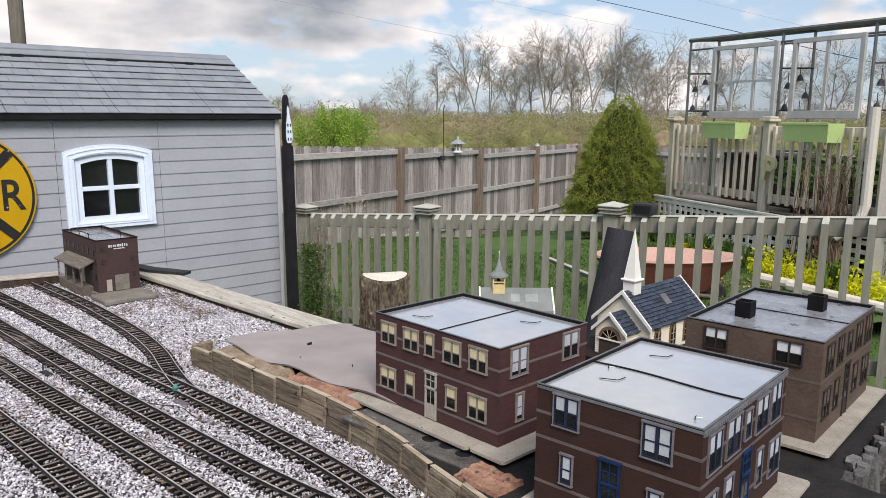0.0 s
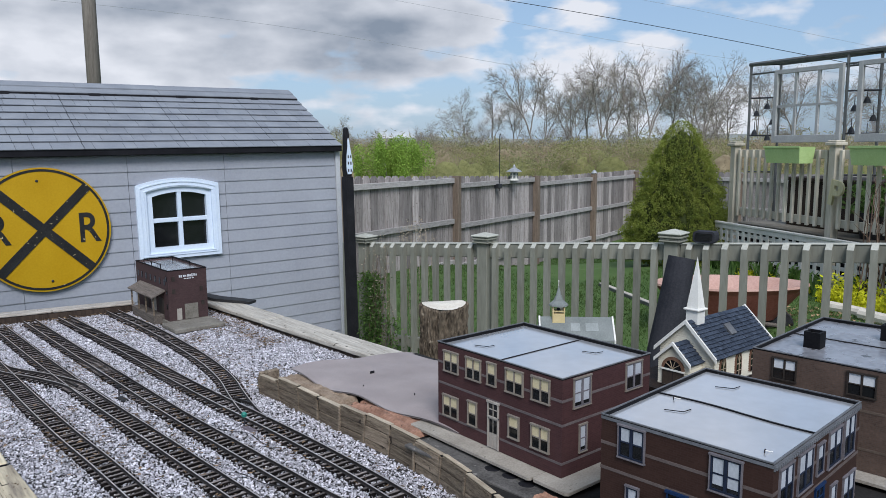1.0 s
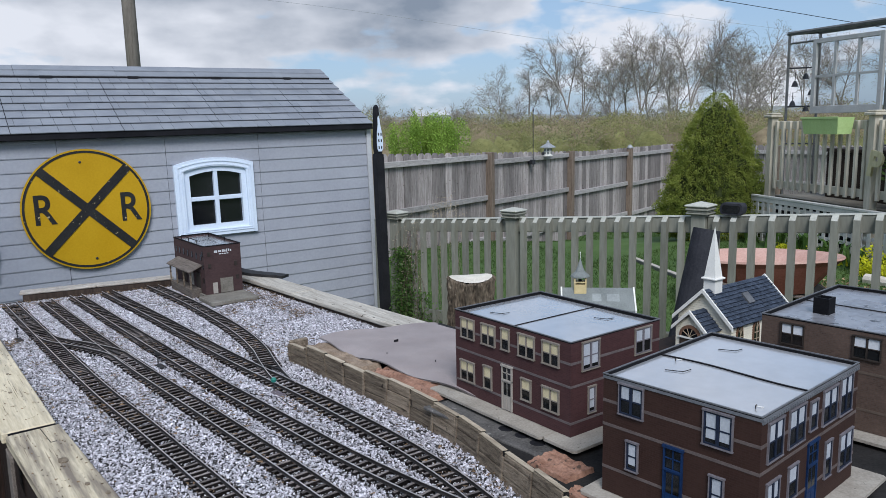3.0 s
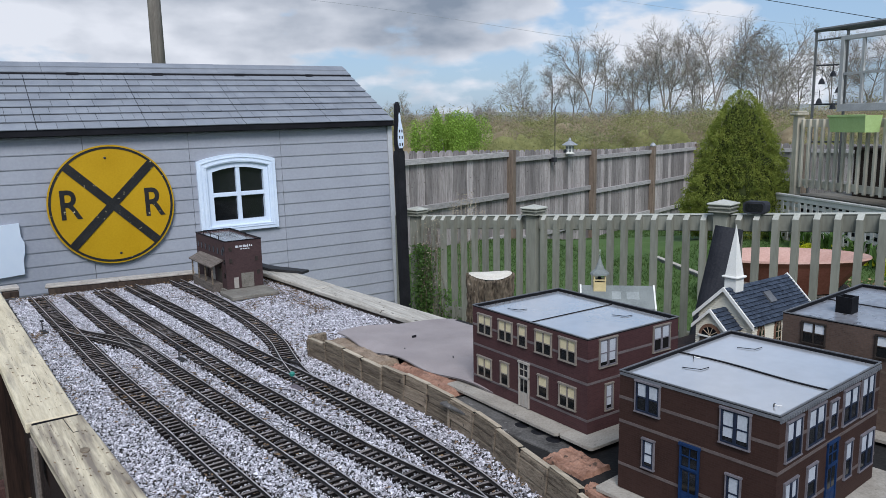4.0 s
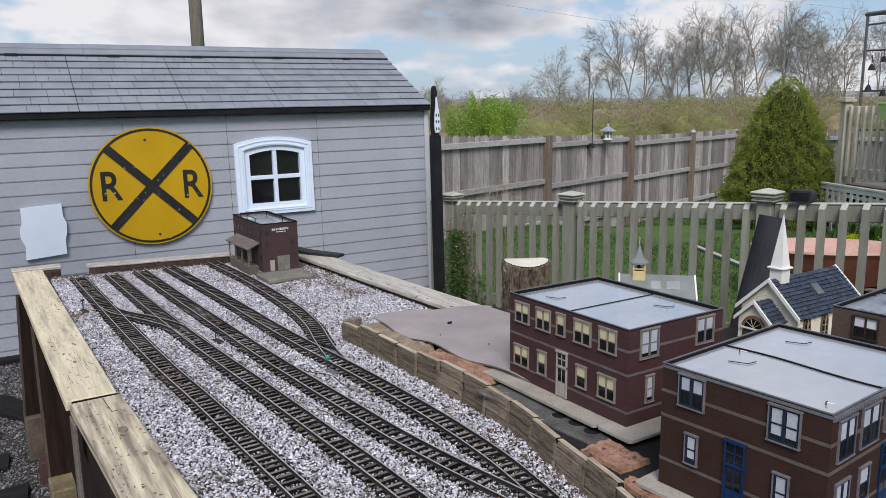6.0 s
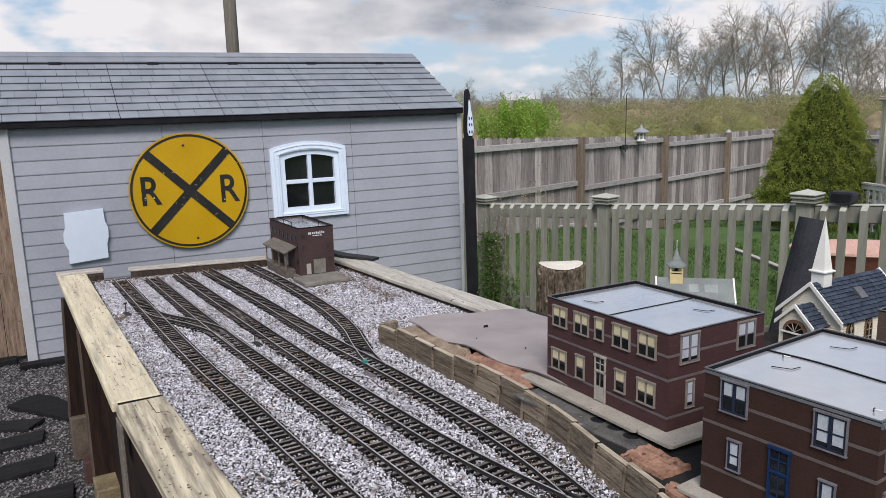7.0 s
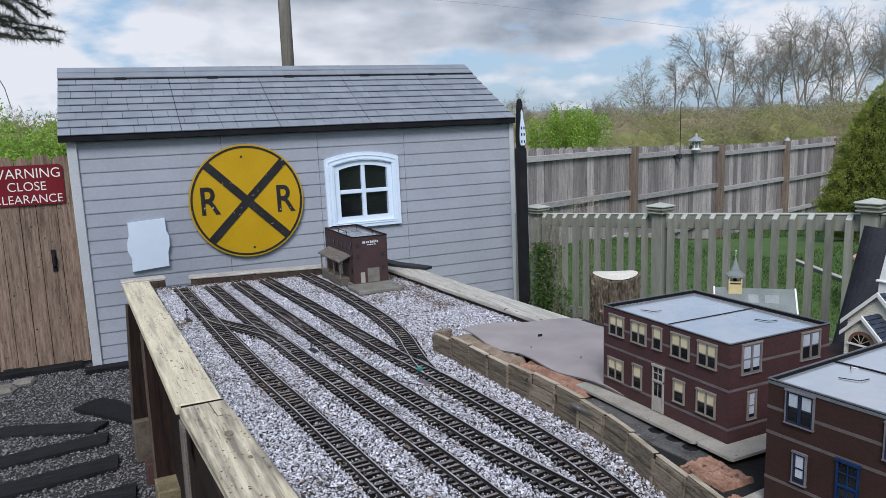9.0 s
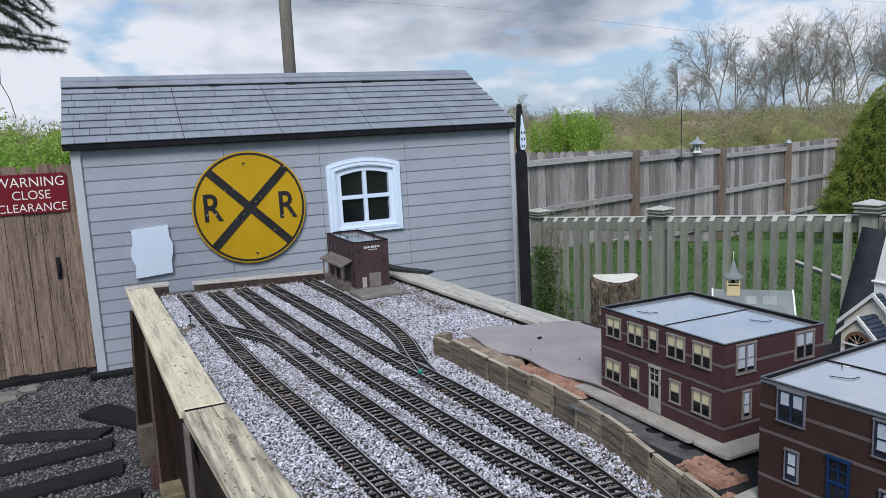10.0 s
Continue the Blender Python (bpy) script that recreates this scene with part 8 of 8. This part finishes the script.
# square timber on the lawn, paler on top
timber = thing("lawn_timber", (5.24, -0.35, G), "long dark square timber with a pale top lying on the lawn", "timber")
tm = pose(5.235, -0.345, 0, 0, 0, math.degrees(math.atan2(-1.07, -0.53)))
me = Mesh()
me.m = tm
me.box(-0.60, 0.60, -0.030, 0.030, G - 0.002, 0.022, 0.004)
part("body", me, M_PIPE, timber)
me = Mesh()
me.m = tm
me.box(-0.598, 0.598, -0.026, 0.026, 0.0215, 0.026, 0.002)
part("bleached_top", me, M_SIDEWOOD, timber)

# house corner with downspout at the deck's end
hs = thing("downspout", (5.4, -3.0, G), "cream metal downspout with an elbow at its foot", "downspout")
d0 = Vector((5.55, -2.985, 0))
me = Mesh()
me.tube([(d0.x, d0.y, 1.62), (d0.x, d0.y, 0.85), (d0.x - 0.02, d0.y + 0.03, 0.72), (d0.x - 0.06, d0.y + 0.15, 0.62)], 0.040, 10)
part("pipe", me, M_SPOUT, hs)
me = Mesh()
me.tube([(d0.x - 0.055, d0.y + 0.14, 0.63), (d0.x - 0.075, d0.y + 0.19, 0.59)], 0.046, 10)
part("outlet", me, M_SPOUT, hs)
me = Mesh()
me.box(d0.x + 0.02, d0.x + 0.10, d0.y - 0.16, d0.y - 0.08, G, 1.66, 0.004)
part("wall_post", me, M_SPOUT, hs)

# grass blades over the near lawn
gb = Mesh()
for _ in range(60000):
    u = rng.random()
    x = 2.35 + 7.2 * u
    y = rng.uniform(-3.6, 3.2 + 0.25 * (x - 5))
    h = rng.uniform(0.015, 0.038)
    a = rng.uniform(0, 6.28)
    w = 0.003 + 0.003 * u
    z = lawn_z(x, y)
    gb.put([(x - w * math.cos(a), y - w * math.sin(a), z), (x + w * math.cos(a), y + w * math.sin(a), z), (x + rng.gauss(0, 0.02), y + rng.gauss(0, 0.02), z + h)], [(0, 1, 2)])
for _ in range(9000):
    d = rng.uniform(-2.25, -0.5)
    p = DM @ Vector((rng.uniform(-0.2, 3.5), d, bank_z(d) - 0.004 if d > -1.55 else G + (d + 2.3) * 0.08 - 0.004))
    a, w = rng.uniform(0, 6.28), 0.005
    gb.put([(p.x - w * math.cos(a), p.y - w * math.sin(a), p.z), (p.x + w * math.cos(a), p.y + w * math.sin(a), p.z), (p.x + rng.gauss(0, 0.02), p.y + rng.gauss(0, 0.02), p.z + rng.uniform(0.02, 0.042))], [(0, 1, 2)])
single("grass_blades", gb, M_BLADE, "short green grass blades of the lawn", "grass", kind="stuff")


# ---- far scenery ----
def bearing(px, dist):
    """A place on the ground at a bearing east of north, in degrees, and a distance from the bench's foot."""
    a = radians(px)
    return -1.0 + dist * math.sin(a), -5.0 + dist * math.cos(a)


def limb(me, g, p, d, length, r, up, steps=5):
    """A limb that bends towards the light; gives back its joints."""
    pts, q = [p], d
    for k in range(steps):
        q = (q + Vector((g.gauss(0, 0.10), g.gauss(0, 0.10), up + g.gauss(0, 0.05)))).normalized()
        pts.append(pts[-1] + q * length / steps)
    me.tube(pts, [r * (1 - 0.75 * k / steps) for k in range(steps + 1)], 5 if r > 0.05 else 3, False)
    return pts


def side_way(g, d, spread):
    u = d.cross(Vector((g.gauss(0, 1), g.gauss(0, 1), g.gauss(0, 1)))).normalized()
    return (d * math.cos(spread) + u * math.sin(spread)).normalized()


def bare_tree(seed, slim, buds):
    """A bare tree of unit height: a long stem that forks, arching limbs, and a rounded crown of fine twigs."""
    g = random.Random(seed)
    tree = thing("bare_tree", (0, 0, 0), "tall bare spring tree with fine grey-brown twigs", "tree", "bare trees on the skyline")
    tr, cr, bu = Mesh(), Mesh(), Mesh()
    fork = g.uniform(2.2, 3.4)
    lean = Vector((g.gauss(0, 0.07), g.gauss(0, 0.07), 1)).normalized()
    trunk = limb(tr, g, Vector((0, 0, -0.3)), lean, fork, 0.15, 0.0, 4)
    n = g.choice((3, 3, 4))
    for k in range(n):
        a = 2 * math.pi * k / n + g.uniform(-0.6, 0.6)
        t = (0.10 if k == 0 else g.uniform(0.26, 0.46)) * slim
        d = Vector((math.sin(t) * math.cos(a), math.sin(t) * math.sin(a), math.cos(t)))
        main = limb(tr, g, trunk[-1] if k < 2 else trunk[-2].lerp(trunk[-1], 0.5), d, g.uniform(5.2, 6.8) if k else 7.4, 0.078, 0.03, 8)
        for j in range(19):
            i = 2 + j * 6 // 19
            p = main[i].lerp(main[i + 1], g.random())
            reach = (0.9 + 1.7 * math.sin(math.pi * (j + 3) / 23)) * g.uniform(0.7, 1.15)
            dd = side_way(g, (main[i] - main[i - 1]).normalized(), g.uniform(0.6, 1.15))
            arm = limb(cr, g, p, dd, reach * slim, 0.034, 0.045, 5)
            for q in range(10):
                w = 1 + q * 4 // 10
                p2 = arm[w].lerp(arm[w + 1], g.random())
                tw = limb(cr, g, p2, side_way(g, (arm[w] - arm[w - 1]).normalized(), g.uniform(0.5, 1.1)), g.uniform(0.45, 1.05), 0.013, 0.03, 3)
                for _ in range(6):
                    p3 = tw[1].lerp(tw[3], g.random())
                    e = p3 + side_way(g, (tw[3] - tw[1]).normalized(), g.uniform(0.4, 1.2)) * g.uniform(0.2, 0.55)
                    o = (e - p3).cross(Vector((g.gauss(0, 1), g.gauss(0, 1), g.gauss(0, 1)))).normalized() * 0.0085
                    cr.put([p3 - o, e, p3 + o], [(0, 1, 2)])
                    if g.random() < buds:
                        v = Vector((g.gauss(0, 1), g.gauss(0, 1), g.gauss(0, 1))).normalized() * 0.045
                        u2 = v.cross(Vector((g.gauss(0, 1), g.gauss(0, 1), g.gauss(0, 1))))
                        bu.put([e - v, e + u2, e + v], [(0, 1, 2)])
    top = max(v[2] for v in cr.v)
    for me in (tr, cr, bu):
        me.v = [(v[0] / top, v[1] / top, v[2] / top) for v in me.v]
    part("trunk", tr, M_TWIG, tree)
    crown = part("crown", cr, M_TWIG, tree)
    part("bud_haze", bu, M_BUD, crown, "pale olive spring buds", kind="stuff")
    return tree


models = [bare_tree(11, 1.2, 0.7), bare_tree(23, 0.85, 0.3), bare_tree(37, 1.1, 0.3), bare_tree(58, 1.0, 0.35), bare_tree(71, 1.15, 0.3)]
# bearing, distance, height and model of each tree
skyline = [(41.4, 92, 8.4, 0), (43.8, 100, 9.4, 1), (46.7, 94, 12.2, 2), (48.9, 99, 10.6, 3), (51.4, 94, 13.4, 4), (45.2, 104, 8.2, 3), (49.8, 108, 10.4, 0), (53.0, 99, 11.6, 1), (54.8, 93, 13.2, 2), (56.6, 98, 11.4, 3),
           (58.4, 94, 11.8, 4), (60.3, 99, 10.4, 0), (62.5, 93, 10.6, 3), (64.8, 98, 11.0, 2), (67.5, 94, 10.0, 4), (70.5, 96, 11.0, 0), (74, 95, 11.0, 3), (78, 100, 11.0, 2), (32.6, 120, 6.6, 0), (31.4, 124, 5.2, 4), (14.0, 150, 6.5, 2), (-3, 150, 7, 0), (50.2, 97, 11.4, 3), (47.8, 103, 11.2, 1), (53.9, 106, 12.0, 0), (57.5, 104, 11.5, 2), (59.4, 106, 11.0, 1), (52.2, 105, 12.2, 3)]
for i, (br, dist, high, kind) in enumerate(skyline):
    x, y = bearing(br, dist)
    high *= 1.05
    mt = models[kind]
    if i < 5:
        mt.matrix_basis = Matrix.Translation((x, y, G)) @ Matrix.Rotation(i * 1.7, 4, "Z") @ Matrix.Diagonal((high, high, high, 1))
    else:
        k = high / mt.scale.x
        copy_thing(mt, Matrix.Translation((x, y, G)) @ Matrix.Rotation(i * 1.7, 4, "Z") @ Matrix.Diagonal((k, k, k, 1)))

# saplings that stand in the scrub
g = random.Random(123)
for i in range(34):
    br = 33 + i * 1.35 + g.uniform(-0.5, 0.5)
    x, y = bearing(br, g.uniform(62, 90))
    mt = models[g.randrange(5)]
    k = g.uniform(2.6, 4.8) / mt.scale.x
    copy_thing(mt, Matrix.Translation((x, y, G)) @ Matrix.Rotation(i * 2.3, 4, "Z") @ Matrix.Diagonal((k * 1.25, k * 1.25, k, 1)))

# scrub along the field: twigs and buds
def thicket(name, mat, label, b0, b1, d0, d1, h0, h1, n, size, seed, K=400, core=True):
    """Rows of shrubs, each a dome of fine short strands that point up and outwards; n of them."""
    g = np.random.RandomState(seed)
    br, dist = np.radians(g.uniform(b0, b1, n)), g.uniform(d0, d1, n)
    h = (h0 + (h1 - h0) * (dist - d0) / (d1 - d0)) * g.uniform(0.45, 1.38, n)
    rad = h * g.uniform(0.7, 1.3, n)
    a, u = g.uniform(0, 6.28, (n, K)), g.uniform(size=(n, K)) ** 0.5
    rr = rad[:, None] * u
    lift = np.sqrt(np.maximum(0, 1 - u ** 2)) * h[:, None] * g.uniform(size=(n, K)) ** 0.2
    c = np.stack([-1.0 + (dist * np.sin(br))[:, None] + rr * np.cos(a), -5.0 + (dist * np.cos(br))[:, None] + rr * np.sin(a), G + lift], -1).reshape(-1, 3)
    out = np.stack([u * np.cos(a), u * np.sin(a), lift / h[:, None]], -1).reshape(-1, 3) + g.normal(0, 0.45, c.shape)
    d = np.array((0, 0, 1.0)) * 0.5 - out * out[:, 2:] + g.normal(0, 0.8, c.shape)
    d /= np.linalg.norm(d, axis=1)[:, None]
    w = np.cross(d, out)
    w /= np.linalg.norm(w, axis=1)[:, None]
    s = np.repeat(size * dist / 40, K)[:, None] * g.uniform(0.6, 1.5, (len(c), 1))
    body, top = Mesh(), 7
    for i in range(n if core else 0):
        cx, cy = -1.0 + dist[i] * math.sin(br[i]), -5.0 + dist[i] * math.cos(br[i])
        vs, fs = [], []
        for j in range(top + 1):
            for k in range(12):
                e, t = math.pi / 2 * j / top, 2 * math.pi * k / 12
                q = 0.66 + 0.20 * noise.noise((cx + 1.6 * math.cos(t) * math.cos(e), cy + 1.6 * math.sin(t) * math.cos(e), 2.2 * e))
                vs.append((cx + rad[i] * q * math.cos(e) * math.cos(t), cy + rad[i] * q * math.cos(e) * math.sin(t), G + h[i] * q * math.sin(e)))
        for j in range(top):
            for k in range(12):
                fs.append((j * 12 + k, j * 12 + (k + 1) % 12, (j + 1) * 12 + (k + 1) % 12, (j + 1) * 12 + k))
        body.put(vs, fs)
    if core:
        single(name, body, mat, label, "scrub", kind="stuff", smooth=True)
    pts = np.stack([c - d * s * 0.9, c + w * s * 0.30, c + d * s * 1.0], 1).reshape(-1, 3)
    me = bpy.data.meshes.new(name)
    me.from_pydata(pts.tolist(), [], np.arange(len(pts)).reshape(-1, 3).tolist())
    return single(name, me, mat, label, "scrub", kind="stuff")


thicket("scrub_twigs", M_SCRUB, "brown leafless scrub beyond the yard fence", 8, 80, 34, 80, 1.25, 2.0, 420, 0.066, 5, 720)
thicket("scrub_buds", M_SCRUBG, "olive budding scrub beyond the yard fence", 8, 80, 24, 72, 0.95, 2.0, 300, 0.072, 9, 720)
thicket("sapling_buds", M_BUD, "pale olive saplings under the bare trees", 30, 80, 70, 92, 2.2, 3.2, 150, 0.12, 22, 120, False)
thicket("scrub_buds", M_SCRUBG, "olive budding scrub beyond the gate", -40, 8, 40, 80, 2.2, 3.6, 160, 0.12, 13)


def bush(label, br, dist, rx, ry, h, n, size, seed, squash=0.0):
    g = random.Random(seed)
    x0, y0 = bearing(br, dist)
    b = thing("leafy_bush", (x0, y0, G), label, "bush", "green bushes beyond the fences")
    me = Mesh()
    lobes = [(g.gauss(0, rx * 0.45), g.gauss(0, ry * 0.45), h * g.uniform(0.35, 0.8), g.uniform(0.16, 0.42)) for _ in range(24)]

    def place():
        lx, ly, lz, lr = g.choice(lobes)
        v = Vector((g.gauss(0, 1), g.gauss(0, 1), g.gauss(0, 1))).normalized() * g.random() ** 0.33
        return (x0 + lx + v.x * rx * lr, y0 + ly + v.y * ry * lr, G + max(0.02, lz + v.z * h * 0.32))
    leaf_cloud(me, g, place, n, size)
    part("crown", me, M_LEAF, b)
    st = Mesh()
    for k in range(7):
        a = g.uniform(0, 6.28)
        st.tube([(x0 + 0.1 * math.cos(a), y0 + 0.1 * math.sin(a), G), (x0 + rx * 0.4 * math.cos(a), y0 + ry * 0.4 * math.sin(a), G + h * 0.6)], [0.03, 0.012], 5)
    part("stems", st, M_TWIG, b)


bush("bright green leafing bush beyond the board fence", 35.7, 24, 0.95, 0.9, 1.80, 26000, 0.030, 4)
bush("bright green leafing bush beyond the gate", -6.0, 9.5, 1.0, 0.6, 1.80, 16000, 0.022, 8)
bush("bright green leafing bush beyond the gate", -2.0, 16, 1.3, 0.8, 1.75, 12000, 0.032, 18)

hill = Mesh()
pts = []
for k in range(60):
    br = -60 + k * 2.6
    x, y = bearing(br, 420)
    pts.append((x, y, 6.5 + 3.2 * noise.noise((br * 0.09, 0, 3)) + 1.0 * noise.noise((br * 0.4, 1, 3))))
hill.put([(x, y, G) for x, y, z in pts] + [(x * 1.05, y * 1.05, z) for x, y, z in pts], [(k, k + 1, 61 + k, 60 + k) for k in range(59)])
single("far_ridge", hill, M_HILL, "low hazy wooded ridge on the horizon", "ridge", kind="structure")

g = random.Random(77)
for k in range(16):
    br, dist = 38.5 + k * 2.4 + g.uniform(-0.8, 0.8), g.uniform(30, 62)
    x, y = bearing(br, dist)
    hi = g.uniform(1.2, 1.9) * (0.75 + dist / 160)
    me = Mesh()
    leaf_cloud(me, g, lambda: (x + g.gauss(0, hi * 0.55), y + g.gauss(0, hi * 0.55), G + hi * g.random() ** 0.6 * g.uniform(0.6, 1.1)), 900, 0.0016 * dist)
    single("scrub_shrub", me, M_SCRUBG if k % 3 else M_BUD, "olive-green budding shrub in the field beyond the fence", "shrub", "shrubs beyond the fence")

# utility pole and wires
up = thing("utility_pole", (2.15, 6.55, G), "grey weathered wooden utility pole behind the shed", "utility pole")
me = Mesh()
me.tube([(2.15, 6.60, G), (2.12, 6.57, 6.5)], [0.10, 0.088], 14)
part("pole", me, M_UPOLE, up, smooth=True)


def sky_point(br, el, dist):
    x, y = bearing(br, dist)
    return (x, y, 1.5 + dist * math.tan(radians(el)))


def wire(marks, dist, r, mat=None):
    """A power line through bearings and heights in degrees."""
    me = Mesh()
    me.tube(smooth_path([sky_point(b, e, dist) for b, e in marks], 1.0), r, 5)
    single("power_line", me, mat or M_BLACK, "thin dark power line across the sky" if mat is None else "thin grey power line across the sky", "power line", "power lines")


wire([(36, 11.9), (50.11, 9.48), (57.87, 7.77), (64.73, 6.05), (74, 3.6)], 32, 0.012)
wire([(2, 9.6), (12.6, 9.65), (28, 8.67), (45.4, 5.85), (60, 2.9)], 34, 0.006, M_GALV)
wire([(28, 11.9), (41.6, 9.65), (50.58, 7.87), (60.41, 5.96), (74, 3.4)], 36, 0.005, M_GALV)
wire([(44, 11.8), (53.8, 10.3), (67.4, 6.7), (78, 3.6)], 34, 0.005, M_GALV)

# overhanging pine bough
pine = thing("pine_bough", (-1.6, -1.55, 2.2), "dark pine bough hanging into the sky above the gate", "pine branch")
me, nd = Mesh(), Mesh()
g = random.Random(31)
root = Vector((-1.75, -1.5, 2.16))
for k in range(30):
    tipx = Vector((-1.02 - 0.045 * ((k * 3) % 4), -1.60 + 0.05 * (k % 5), 1.86 + 0.014 * k))
    a = root + Vector((0.05, g.uniform(-0.1, 0.1), g.uniform(-0.1, 0.2)))
    pts = [a.lerp(tipx, t / 8) + Vector((g.gauss(0, 0.012), g.gauss(0, 0.012), 0.10 * math.sin(t / 8 * 3.1) * (k - 4) * 0.15)) for t in range(9)]
    me.tube(pts, [0.006 - 0.0005 * t for t in range(9)], 5)
    for t in range(2, 9):
        for _ in range(170):
            c = pts[t].lerp(pts[max(0, t - 1)], g.random())
            d = ((pts[t] - pts[t - 1]).normalized() * 0.7 + 0.7 * Vector((g.gauss(0, 1), g.gauss(0, 1), g.gauss(0, 1)))).normalized()
            w = d.cross(Vector((g.gauss(0, 1), g.gauss(0, 1), g.gauss(0, 1)))).normalized() * 0.0014
            ln = g.uniform(0.02, 0.045)
            nd.put([c - w, c + d * ln, c + w], [(0, 1, 2)])
part("twigs", me, M_BARK, pine)
part("needles", nd, M_PINE, pine, kind="stuff")
vine = Mesh()
vine.tube([(-1.40, -1.52, 2.05), (-1.24, -1.52, 1.80), (-1.245, -1.52, 1.74), (-1.22, -1.52, 1.68), (-1.205, -1.52, 1.60)], 0.0016, 4)
part("hanging_twig", vine, M_BARK, pine)
